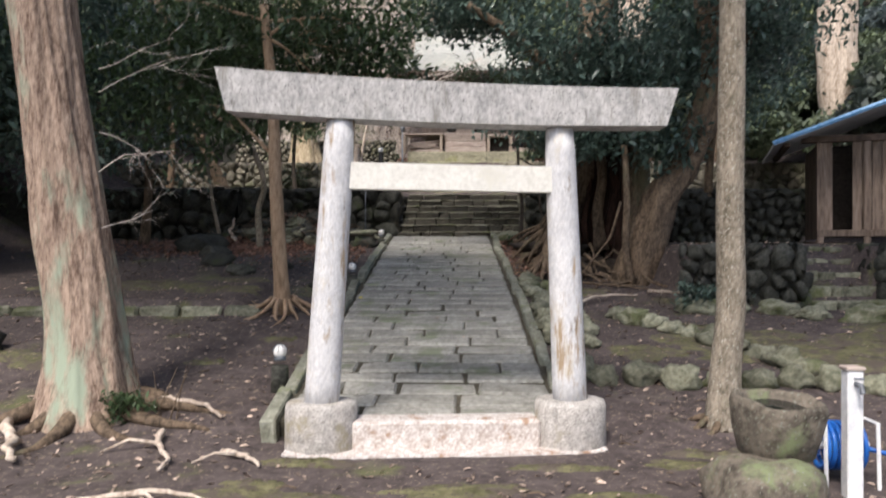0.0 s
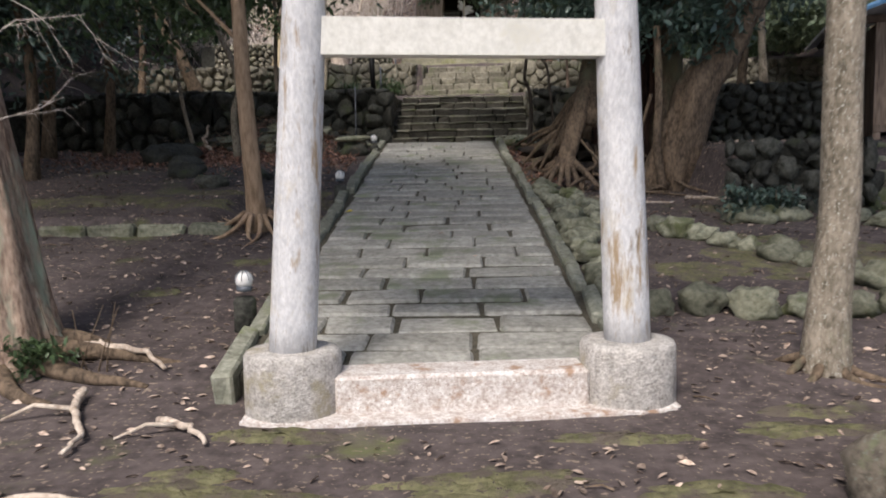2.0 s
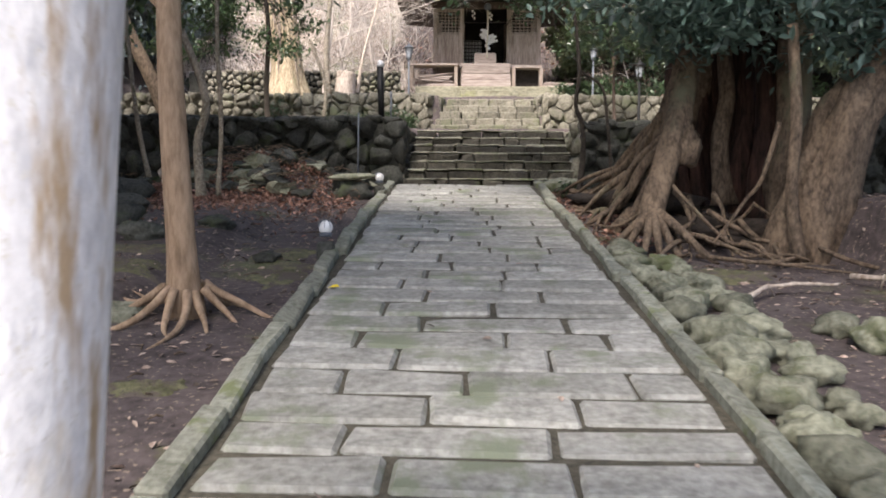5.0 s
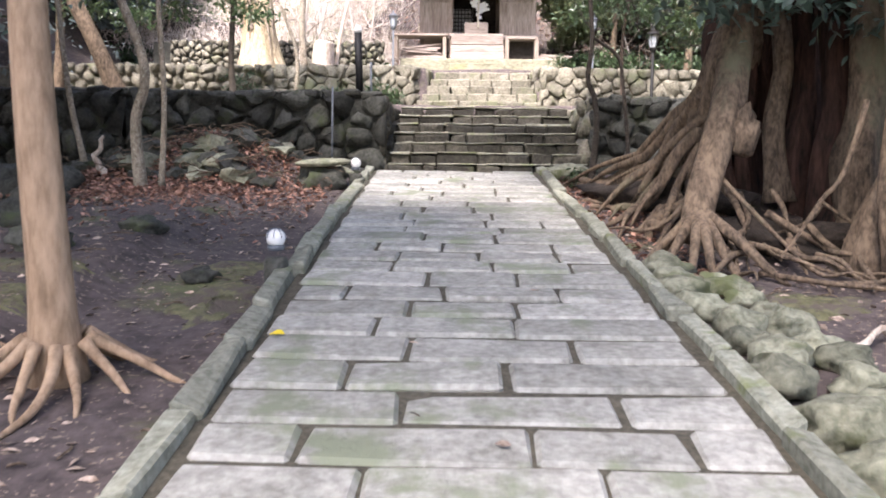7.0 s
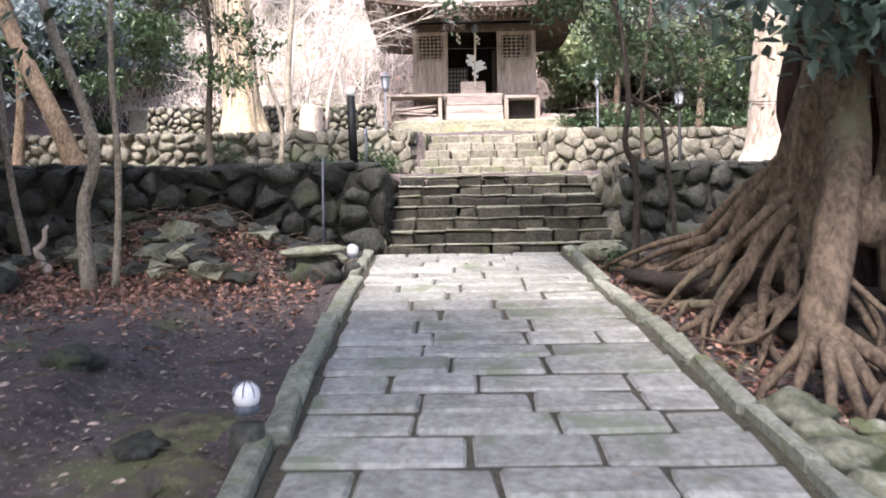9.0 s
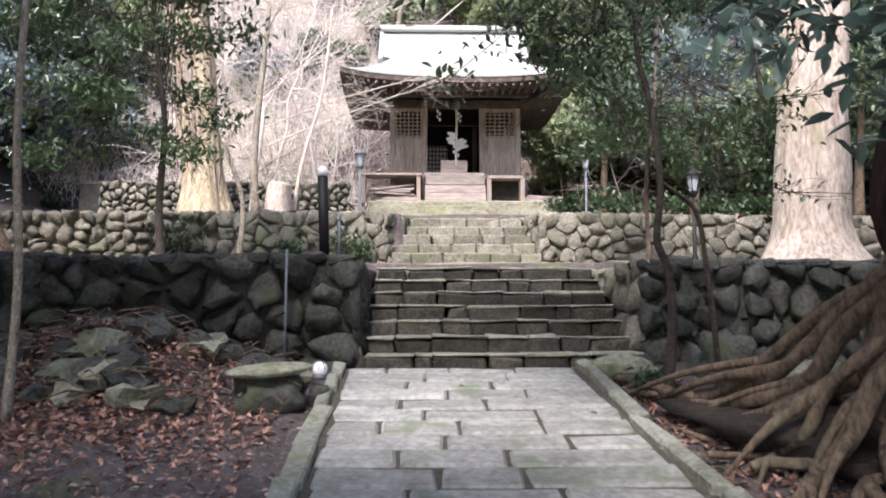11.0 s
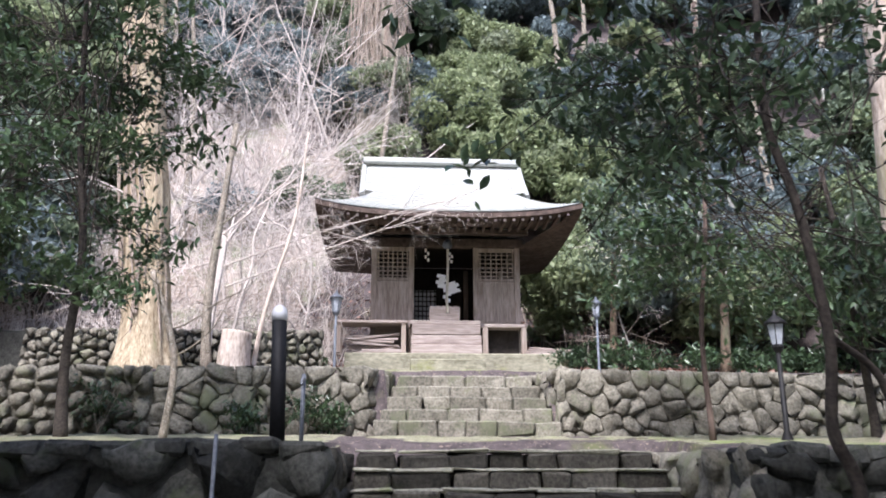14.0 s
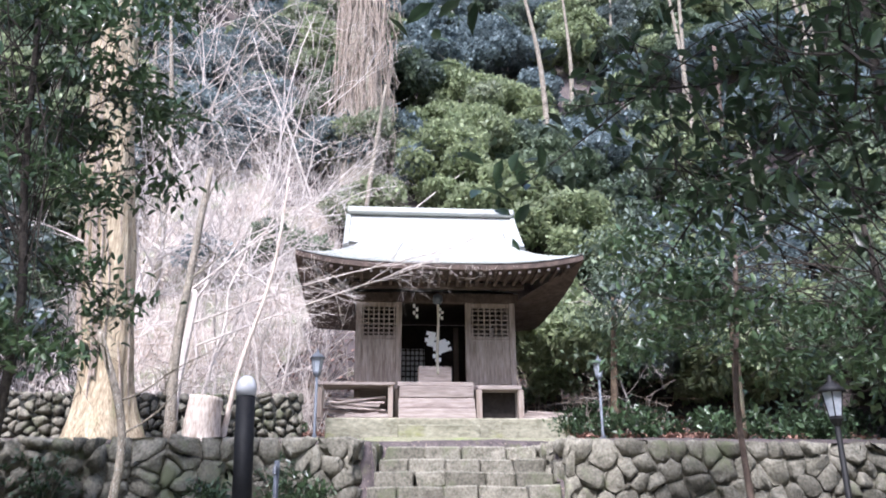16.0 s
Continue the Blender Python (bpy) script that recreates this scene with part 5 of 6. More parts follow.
# the old tree with exposed roots
BX, BY = 2.55, 15.2
r_toe = np.random.default_rng(95)
old = thing("old_tree", (BX, BY, 1.3), "huge old hollow tree with a fan of exposed roots", "tree")
# A solid column whose near-black colour stands for shade inside a hollow.
part("heart", trunk_shape([(2.85, 16.0, 0.9), (2.85, 16.0, 2.0), (2.85, 16.0, 3.2), (2.85, 16.0, 5.5)], 0.55, 0.5, 0.1, 40, 0.9, 8, ridges=0.5), HEART, old, "solid heart coloured with the shade of a hollow", smooth=True)
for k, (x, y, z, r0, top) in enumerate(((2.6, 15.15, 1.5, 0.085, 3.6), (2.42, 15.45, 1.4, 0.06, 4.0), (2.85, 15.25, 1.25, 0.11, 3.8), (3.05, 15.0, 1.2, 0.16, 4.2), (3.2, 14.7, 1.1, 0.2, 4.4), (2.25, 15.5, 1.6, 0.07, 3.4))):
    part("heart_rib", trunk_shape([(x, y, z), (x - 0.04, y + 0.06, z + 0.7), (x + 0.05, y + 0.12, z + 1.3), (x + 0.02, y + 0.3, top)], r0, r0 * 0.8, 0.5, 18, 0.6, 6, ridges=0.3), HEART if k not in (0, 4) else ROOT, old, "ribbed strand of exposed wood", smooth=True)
# Soil mounds with the darkness between the roots put into their colour.
part("soil_bank", rock_mesh("soil_bank", (0.62, 0.95, 0.22), 317, DARKSOIL, 0.6), DARKSOIL, old, "soil between the roots, darkened for shade", m=pose(2.35, 14.95, 1.12, 0, 0, 10))
part("soil_bank", rock_mesh("soil_bank", (0.42, 1.5, 0.2), 318, DARKSOIL, 0.6), DARKSOIL, old, "soil between the roots, darkened for shade", m=pose(1.75, 16.5, 1.5, 0, 0, 12))
for k in range(16):
    a, x, y = r_toe.uniform(-2.6, -0.4), r_toe.uniform(1.8, 2.8), r_toe.uniform(13.7, 14.9)
    p, pts = np.array([x, y]), []
    for q in range(6):
        pts.append((p[0], p[1], ground_z(*p) + 0.06 + 0.3 * max(0.0, 1 - q / 3) * (y - 13.5) + r_toe.uniform(-0.02, 0.05)))
        a += r_toe.uniform(-0.7, 0.7)
        p = p + 0.2 * np.array([math.cos(a), math.sin(a)])
    part("root", Shape().tube(curve(pts, 4), taper(21, r_toe.uniform(0.018, 0.04), 0.008), 6, True, 0.3), ROOT, old, smooth=True)
part("buttress", trunk_shape([(2.1, 15.8, 1.6), (2.15, 15.75, 2.2), (2.26, 15.75, 2.7), (2.52, 15.8, 3.5), (2.62, 15.85, 4.5), (2.65, 15.85, 6.5)], 0.22, 0.3, 0.0, 24, 0.4, ridges=0.2), ROOT, old, smooth=True)
part("stem", trunk_shape([(1.54, 14.05, 1.2), (1.6, 14.15, 1.5), (1.74, 14.28, 1.9), (1.88, 14.42, 2.3), (2.0, 14.65, 2.8), (2.1, 14.85, 3.3), (2.35, 15.2, 4.2), (2.5, 15.5, 6.0)], 0.115, 0.15, 0.0, 18, 0.25, ridges=0.08), ROOT, old, "front stem with a burl", smooth=True)
part("burl", rock_mesh("burl", (0.13, 0.13, 0.2), 311, ROOT, 0.5), ROOT, old, m=pose(1.97, 14.36, 2.08, 0, 15, 0))
part("leaning_trunk", trunk_shape([(2.98, 13.8, 0.85), (3.1, 13.8, 1.6), (3.35, 13.8, 2.3), (3.78, 13.85, 3.0), (4.15, 13.9, 3.75), (4.3, 13.9, 4.5), (4.2, 14.0, 5.4), (4.1, 14.2, 7)], 0.29, 0.19, 0.22, 40, 0.5, ridges=0.3), ROOT, old, "leaning outer trunk", smooth=True)
part("stem", trunk_shape([(2.82, 13.45, 0.95), (2.74, 13.5, 1.6), (2.76, 13.5, 2.3), (2.74, 13.6, 3.2)], 0.06, 0.05, 0.3, 10, 0.2), ROOT, old, smooth=True)
part("limb", trunk_shape([(4.15, 13.9, 3.75), (4.6, 14.0, 4.6), (5.2, 13.8, 5.6)], 0.16, 0.06, 0, 12, 0.15), ROOT, old, smooth=True)
part("limb", trunk_shape([(2.3, 15.6, 4.2), (1.2, 15.0, 5.2), (0.2, 14.6, 5.8)], 0.16, 0.06, 0, 12, 0.15), ROOT, old, smooth=True)
r_old = np.random.default_rng(91)
# the fan of roots from the buttress down towards the stairs and path
ends = [(0.95, 18.7), (1.0, 18.2), (1.12, 17.7), (1.1, 17.2), (1.15, 16.8), (1.05, 16.3), (1.2, 15.9), (1.1, 15.4), (1.3, 15.1), (1.25, 14.8), (1.5, 18.8), (1.9, 18.6)]
for k, (ex, ey) in enumerate(ends):
    z0 = 2.6 - 0.07 * k + r_old.uniform(-0.15, 0.15)
    sx, sy = 2.05 - 0.015 * k, 15.75 - 0.05 * k
    pts = []
    for i in range(7):
        s = i / 6
        x, y = sx + (ex - sx) * s + r_old.normal(0, 0.06) * (s > 0), sy + (ey - sy) * s + r_old.normal(0, 0.07) * (s > 0)
        g = ground_z(x, y)
        pts.append((x, y, g + 0.03 + (z0 - g) * (1 - s) ** 2.0 + 0.05 * math.sin(9 * s + k)))
    part("root", Shape().tube(curve(pts, 4), taper(25, r_old.uniform(0.042, 0.088), r_old.uniform(0.016, 0.04)), 10, True, 0.5), ROOT, old, smooth=True)
    for q in (2, 4):
        a = pts[q]
        e2 = (ex + r_old.uniform(-0.05, 0.3), ey - r_old.uniform(0.1, 0.6))
        b = [a, (a[0] + (e2[0] - a[0]) * 0.5, a[1] + (e2[1] - a[1]) * 0.5, (a[2] + ground_z(*e2)) / 2 + 0.06), (*e2, ground_z(*e2))]
        part("root", Shape().tube(curve(b, 5), taper(11, r_old.uniform(0.03, 0.06), 0.012), 7, True, 0.25), ROOT, old, smooth=True)
# toes of the front stem
for k, (ex, ey) in enumerate(((1.12, 13.95), (1.2, 13.7), (1.38, 13.5), (1.55, 13.45), (1.75, 13.55), (2.05, 13.4), (1.3, 14.2))):
    g = ground_z(ex, ey)
    pts = [(1.58, 14.12, 1.45), (1.54 + (ex - 1.54) * 0.4, 14.05 + (ey - 14.05) * 0.45, 1.27), (ex * 0.8 + 0.3, 14.1 + (ey - 14.1) * 0.8, g + 0.1), (ex, ey, g - 0.01)]
    part("root", Shape().tube(curve(pts, 5), taper(16, 0.06, 0.018), 8, True, 0.25), ROOT, old, smooth=True)
for k, pts in enumerate((((1.75, 14.25, 1.75), (2.0, 13.95, 1.4), (2.2, 13.75, 1.15), (2.25, 13.6, 1.0)), ((2.72, 13.8, 2.3), (2.55, 13.75, 1.75), (2.42, 13.8, 1.55), (2.2, 13.65, 1.3), (2.05, 13.6, 1.12)), ((1.9, 13.6, 1.0), (2.2, 13.2, 0.98), (2.6, 13.1, 0.95), (3.1, 12.9, 0.9)),
                         ((2.9, 13.5, 1.05), (2.6, 13.25, 0.98), (2.3, 13.3, 0.96), (2.2, 13.1, 0.92)), ((3.0, 13.5, 1.1), (3.1, 13.0, 1.0), (3.5, 12.7, 0.9), (4.0, 12.6, 0.86)))):
    c = curve(pts, 5)
    part("root", Shape().tube(c, taper(len(c), 0.026, 0.01), 7, True, 0.2), ROOT, old, smooth=True)
places = np.concatenate([clumps((2.6, 14.4, 4.5), (2.3, 1.8, 1.6), 560, 14, 0.18), clumps((1.9, 13.9, 3.3), (0.9, 0.5, 0.5), 70, 12, 0.14), clumps((0.2, 15.4, 5.85), (1.7, 1.1, 0.7), 170, 14, 0.18), clumps((3.3, 13.6, 3.2), (0.7, 0.4, 0.6), 60, 12, 0.14), clumps((4.8, 13.9, 5.2), (1.6, 1.2, 1.2), 240, 14, 0.18)])
part("crown", leaf_mesh("crown", places, 0.135, LEAFBLUE), LEAFBLUE, old, "blue-green evergreen leaves")
# Unseen canopy over right wall, stairs and roots, added to shade them.
places = np.concatenate([clumps((5.2, 14.2, 10.5), (4.2, 2.4, 1.3), 380, 14, 0.4), clumps((-1.6, 14.6, 10.6), (2.0, 1.6, 1.2), 90, 14, 0.4), clumps((2.6, 8.6, 10.4), (2.4, 2.6, 1.2), 170, 14, 0.4)])
part("high_crown", leaf_mesh("high_crown", places, 0.32, LEAFBLUE), LEAFBLUE, old, "unseen leaf canopy added overhead as sun shade")

r_spray = np.random.default_rng(86)
sprays = []
for k in range(74):
    z = r_spray.uniform(4.6, 9.6)
    sprays.append(((-5.3 + r_spray.uniform(-1.9, 1.8), r_spray.uniform(22.0, 23.6), z), (0.42, 0.4, 0.13), 10))
leafy_tree("terrace_tree", "small evergreen standing on the lower terrace with glossy leaves", [(-4.68, 23.07, 3.05), (-4.72, 23.05, 4.0), (-4.66, 23.0, 5.2), (-4.8, 22.9, 6.6), (-4.9, 22.8, 8.4)], 0.06, 0.03,
           sprays, LEAF, 0.115, 83, limbs=1, thick=0.3, bark=DARKBARK)
# drooping evergreen on the right of the lower terrace
r_spray = np.random.default_rng(87)
sprays = []
for k in range(34):
    x = r_spray.uniform(1.9, 5.6)
    sprays.append(((x, r_spray.uniform(22.4, 24.6), 4.3 + 0.9 * r_spray.uniform() ** 2 + 0.35 * max(0.0, 3.4 - x) + r_spray.uniform(0, 1.1)), (0.45, 0.4, 0.13), 9))
leafy_tree("terrace_tree", "low drooping evergreen with dark glossy boughs on the terrace", [(4.9, 23.6, 3.05), (4.85, 23.6, 4.0), (4.7, 23.5, 5.2), (4.5, 23.4, 6.6)], 0.06, 0.03,
           sprays, LEAF, 0.12, 88, limbs=1, thick=0.3, bark=DARKBARK)
# two dark stems beside the stairs
r_spray = np.random.default_rng(85)
sprays = []
for k in range(22):
    x = r_spray.uniform(-0.1, 3.0)
    sprays.append(((x, r_spray.uniform(17.3, 19.0), 4.35 + 0.15 * abs(x - 0.6) + r_spray.uniform(0, 1.1)), (0.36, 0.36, 0.09), 8))
for k in range(7):
    sprays.append(((r_spray.uniform(1.5, 2.6), r_spray.uniform(17.6, 18.6), r_spray.uniform(3.4, 4.3)), (0.26, 0.26, 0.08), 4))
leafy_tree("stair_tree", "thin dark-stemmed evergreen leaning out beside the stairs", [(1.3, 17.9, 1.55), (1.36, 17.9, 2.3), (1.33, 17.9, 2.72), (1.24, 17.9, 2.98), (1.28, 17.9, 3.46), (1.22, 17.95, 4.2), (1.12, 18.0, 4.79), (1.2, 18.1, 5.8)], 0.04, 0.022,
           sprays, LEAF, 0.082, 84, bark=DARKBARK, limbs=1, thick=0.22)
st2 = thing("bent_sapling", (1.85, 18.1, 1.6), "thin bent dark stem beside the stairs", "tree")
part("stem", trunk_shape([(1.83, 18.1, 1.55), (1.8, 18.1, 2.2), (1.74, 18.1, 2.75), (1.66, 18.1, 3.25), (1.38, 18.0, 3.45), (1.28, 17.92, 3.5)], 0.03, 0.018, 0.2, 8, 0.1), DARKBARK, st2, smooth=True)
# hanging leafy tips over the stairs, from the trees above
for k, (a, b) in enumerate((((-2.6, 17.0, 6.2), (-0.9, 17.4, 4.95)), ((1.6, 18.2, 5.8), (-0.55, 18.0, 4.45)), ((2.5, 19.0, 6.4), (0.3, 18.6, 5.1)))):
    t = thing("leafy_branch", a, "drooping leafy branch tip hanging over the stairs", "branch", "drooping branch tips")
    part("twig", Shape().tube(curve([a, tuple((np.array(a) + b) / 2 + (0, 0, 0.2)), b], 6), taper(13, 0.007, 0.003), 5, False), DARKBARK, t)
    pp = np.array(b) + rng.normal(0, 0.11, (26, 3))
    part("leaves", leaf_mesh("leaves", pp, 0.1, LEAF), LEAF, t)

# pale trunk on the terrace and other big trunks
pale = thing("pale_tree", (4.15, 21.2, 3.0), "massive tree with pale flaking bark on the terrace", "tree")
part("trunk", trunk_shape([(4.25, 21.2, 2.85), (4.25, 21.2, 3.6), (4.3, 21.2, 4.6), (4.4, 21.2, 6.5), (4.5, 21.3, 10), (4.6, 21.4, 15)], 0.5, 0.36, 0.75, 30, 0.14, 7), PALEBARK, pale, smooth=True)
places = np.concatenate([clumps((6.5, 21.5, 7.5), (2.4, 1.6, 1.8), 300, 14, 0.2)])
part("crown", leaf_mesh("crown", places, 0.15, LEAF), LEAF, pale)
gold = thing("gold_tree", (-5.55, 28.6, 4.6), "tall tree with yellowish fibrous bark behind the wall", "tree")
part("trunk", trunk_shape([(-5.55, 28.7, 4.4), (-5.6, 28.7, 5.6), (-5.8, 28.7, 7.5), (-6.1, 28.7, 10.5), (-6.4, 28.8, 14), (-6.6, 28.8, 20)], 0.44, 0.38, 0.5, 72, 0.14, 10, ridges=0.09), GOLDBARK, gold, smooth=True)
for k in range(9):
    z = 5.6 + 1.1 * k
    tw = Shape()
    branch_net(tw, (-5.5 - 0.11 * (z - 4.5) + (0.35 if k % 2 else -0.3), 28.4, z), (1 if k % 2 else -1, -0.3, 0.3), 1.3, 0.016, 2, np.random.default_rng(900 + k), 0.5, 3, 4)
    part("dead_branch", tw, TWIG, gold)
for k in range(16):
    a = rng.uniform(math.pi, 2 * math.pi)
    z0, z1 = rng.uniform(4.4, 7), rng.uniform(7.5, 13)
    pts = [(-5.5 - 0.115 * (z - 4.5) + 0.44 * math.cos(a + 0.12 * math.sin(z * 2 + k)), 28.7 + 0.44 * math.sin(a), z) for z in np.linspace(z0, z1, 9)]
    part("vine", Shape().tube(curve(pts, 3), taper(25, 0.02, 0.008), 5), VINE, gold)
far = thing("far_tree", (11.0, 24.2, 3.5), "big pale-barked tree behind the shed", "tree")
part("trunk", trunk_shape([(11.0, 24.2, 3.2), (10.95, 24.2, 5.5), (10.8, 24.2, 7.5), (10.9, 24.3, 10), (10.8, 24.4, 16)], 0.62, 0.5, 0.4, 24, 0.16, 6), PALEBARK, far, smooth=True)
stump = thing("cut_stump", (-3.9, 27.8, 4.5), "pale freshly cut stump with a split face", "stump")
part("body", trunk_shape([(-3.75, 27.6, 4.3), (-3.75, 27.6, 4.7), (-3.72, 27.6, 5.05)], 0.3, 0.26, 0.2, 14, 0.2), PALEBARK, stump, smooth=True)

# slender trunks to the sides
for k, (pts, a, b, mat) in enumerate((
        ([(-4.05, 16.9, 1.5), (-4.1, 16.9, 2.3), (-4.0, 16.9, 3.0), (-4.6, 17.1, 4.6), (-4.8, 17.2, 7)], 0.07, 0.04, BARK),
        ([(-3.85, 17.0, 1.5), (-3.8, 17.0, 2.6), (-3.85, 17.0, 4.2), (-3.7, 17.1, 7)], 0.035, 0.025, BARK),
        ([(-5.3, 18.2, 1.8), (-5.5, 18.2, 2.8), (-5.7, 18.3, 4.4), (-5.9, 18.4, 7)], 0.04, 0.03, BARK),
        ([(-6.2, 21.5, 3.0), (-6.6, 21.4, 4.0), (-7.2, 21.3, 5.4), (-7.8, 21.0, 8)], 0.16, 0.1, ROOT),
        ([(-7.6, 17.0, 1.6), (-7.5, 17.0, 3.5), (-7.7, 17.1, 7)], 0.12, 0.08, ROOT),
        ([(-9.0, 15.0, 1.2), (-9.1, 15.0, 3.5), (-9.0, 15.1, 7)], 0.16, 0.1, ROOT),
        ([(-4.25, 27.8, 4.4), (-4.3, 27.8, 5.6), (-4.2, 27.8, 7.0), (-4.05, 27.9, 9.0)], 0.09, 0.05, BARK),
        ([(-3.5, 27.9, 4.4), (-3.3, 27.9, 5.6), (-2.9, 28.0, 7.2), (-2.75, 28.2, 9.0)], 0.045, 0.02, PALEBARK),
        ([(2.75, 23.4, 3.1), (2.72, 23.4, 4.4), (2.9, 23.4, 6.0), (3.0, 23.4, 9)], 0.035, 0.025, DARKWOOD),
        ([(7.4, 22.5, 3.1), (7.3, 22.5, 5.5), (7.5, 22.5, 9)], 0.1, 0.07, BARK),
        ([(-3.35, 22.2, 3.0), (-3.3, 22.2, 3.9), (-3.6, 22.2, 4.8)], 0.04, 0.03, BARK))):
    t = thing("slender_tree", pts[0], "slender bare-stemmed tree among the undergrowth", "tree", "slender trees")
    part("trunk", trunk_shape(pts, a, b, 0.25, 10, 0.1), mat, t, smooth=True)
    for q in range(3):
        tw = Shape()
        s = Vector(pts[-2]).lerp(Vector(pts[-1]), 0.3 * q)
        branch_net(tw, s, (rng.normal(), rng.normal(), 0.7), 0.9, b * 0.35, 2, np.random.default_rng(700 + 3 * k + q), 0.5, 3, 4)
        part("side_branch", tw, mat, t)

# dark evergreen masses to the sides, between entrance and terraces
for k, (center, radii, twigs, base) in enumerate((
        ((-6.8, 14.5, 4.6), (2.8, 2.0, 2.4), 620, (-6.6, 14.5)), ((-9.6, 13.0, 4.2), (2.6, 2.2, 3.0), 520, (-9.4, 13.4)), ((-7.2, 18.2, 5.2), (2.6, 1.0, 2.4), 130, (-7.0, 18.2)),
        ((5.4, 17.0, 5.6), (2.0, 1.6, 2.0), 420, (5.2, 17.6)), ((12.3, 18.6, 6.0), (1.9, 1.8, 2.2), 320, (12.2, 18.6)), ((-11.5, 18.5, 5.5), (3.0, 2.2, 3.4), 420, (-11.2, 18.5)),
        ((-9.0, 24.5, 7.0), (2.6, 1.8, 3.0), 110, (-8.8, 24.5)), ((8.6, 27.5, 7.6), (2.8, 1.6, 2.8), 260, (8.4, 27.6)), ((5.8, 30.0, 8.2), (2.2, 1.8, 1.8), 170, (5.8, 30.2)), ((4.4, 33.0, 8.4), (1.6, 1.6, 2.4), 110, (4.3, 33.4)))):
    z = ground_z(*base)
    t = thing("evergreen_bush", (*base, z), "dense broad-leaved evergreen with uneven dark foliage", "tree", "broad-leaved evergreens")
    part("trunk", trunk_shape([(*base, z - 0.1), (base[0] + 0.1, base[1], (z + center[2]) / 2), (center[0], center[1], center[2])], 0.11, 0.05, 0.3, 10, 0.1), ROOT, t, smooth=True)
    # The rear crowns take the paler hillside colours in place of light and haze.
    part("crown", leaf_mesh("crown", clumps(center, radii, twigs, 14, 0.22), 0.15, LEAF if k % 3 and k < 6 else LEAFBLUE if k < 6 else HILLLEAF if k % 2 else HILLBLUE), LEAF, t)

# ---- wooded hillside ----
r_hill = np.random.default_rng(101)
def dome(x, y, g, big, r):
    """Leaf places of one broad crown: rounded bosses over a dome, with dark gaps between."""
    out = []
    for q in range(6 + int(3 * big)):
        a, up = r.uniform(0, 2 * math.pi), r.uniform(-0.1, 1.0)
        flat = math.sqrt(max(0.0, 1 - up * up))
        c = np.array([x + 0.75 * big * flat * math.cos(a), y + 0.65 * big * flat * math.sin(a), g + big * (0.75 + 0.75 * up)])
        rad = big * r.uniform(0.26, 0.46)
        n = int(150 * rad * rad / 0.2) + 40
        d = r.normal(0, 1, (n, 3))
        d /= np.linalg.norm(d, axis=1)[:, None]
        out.append(c + d * (rad * r.uniform(0.4, 1.0, n) ** 0.4)[:, None] * np.array([1, 1, 0.7]) + r.normal(0, 0.06, (n, 3)))
    return np.concatenate(out)


tones = {"dark": [], "blue": [], "light": []}
for k in range(680):
    x, y = r_hill.uniform(-24, 24), r_hill.uniform(36, 64)
    if -5 < x < 3 and y < 39 or (-11 < x < -2.6 and y < 44 and r_hill.uniform() < 0.82):
        continue
    g = ground_z(x, y)
    big = r_hill.uniform(0.7, 2.2)
    v = noise.noise(Vector((x * 0.17, y * 0.17, 3.0))) + 0.25 * r_hill.normal()
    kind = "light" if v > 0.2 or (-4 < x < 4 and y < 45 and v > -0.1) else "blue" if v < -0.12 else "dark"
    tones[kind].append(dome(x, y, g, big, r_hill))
for k in range(90):
    side = -1 if k % 2 else 1
    x, y = side * r_hill.uniform(10, 20), r_hill.uniform(8, 36)
    g = ground_z(x, y)
    big = r_hill.uniform(0.9, 2.2)
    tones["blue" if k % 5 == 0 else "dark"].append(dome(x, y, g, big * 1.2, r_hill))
# The blue set has distance haze mixed into its leaf colour.
for kind, mat, words in (("dark", HILLLEAF, "mixed dark evergreen foliage covering the steep hillside"), ("blue", HILLBLUE, "evergreen foliage with blue-grey haze put into its leaf colour"), ("light", HILLLIGHT, "light yellow-green foliage on the hillside")):
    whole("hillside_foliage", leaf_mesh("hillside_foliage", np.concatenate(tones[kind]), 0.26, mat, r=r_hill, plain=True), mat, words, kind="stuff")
pale_brush = Shape()
for k in range(3600):
    x, y = r_hill.uniform(-12, -2.4), r_hill.uniform(33, 47)
    g = ground_z(x, y) + r_hill.uniform(0, 0.6)
    h = r_hill.uniform(0.4, 1.5)
    w = r_hill.normal(0, 0.5)
    pale_brush.tube([(x, y, g), (x + w * 0.5 + r_hill.normal(0, 0.1), y + r_hill.normal(0, 0.2), g + h * 0.65), (x + w + r_hill.normal(0, 0.3), y - 0.2, g + h * r_hill.uniform(0.5, 1))], [0.011, 0.009, 0.004], 3, False)
whole("pale_brush", pale_brush, TWIG, "tangle of fine pale leafless brush on the slope", kind="stuff")
brown = Shape()
for k in range(1500):
    x, y = r_hill.uniform(-12, 6), r_hill.uniform(33.5, 43)
    if abs(x) < 3 and y < 36:
        continue
    g = ground_z(x, y)
    h = r_hill.uniform(0.4, 1.6)
    brown.tube([(x, y, g), (x + r_hill.normal(0, 0.25), y + r_hill.normal(0, 0.2), g + h * 0.6), (x + r_hill.normal(0, 0.6), y + r_hill.normal(0, 0.3), g + h * r_hill.uniform(0.4, 1))], [0.012, 0.01, 0.005], 3, False)
whole("dry_brush", brown, VINE, "tangle of dry brown brush below the hillside", kind="stuff")
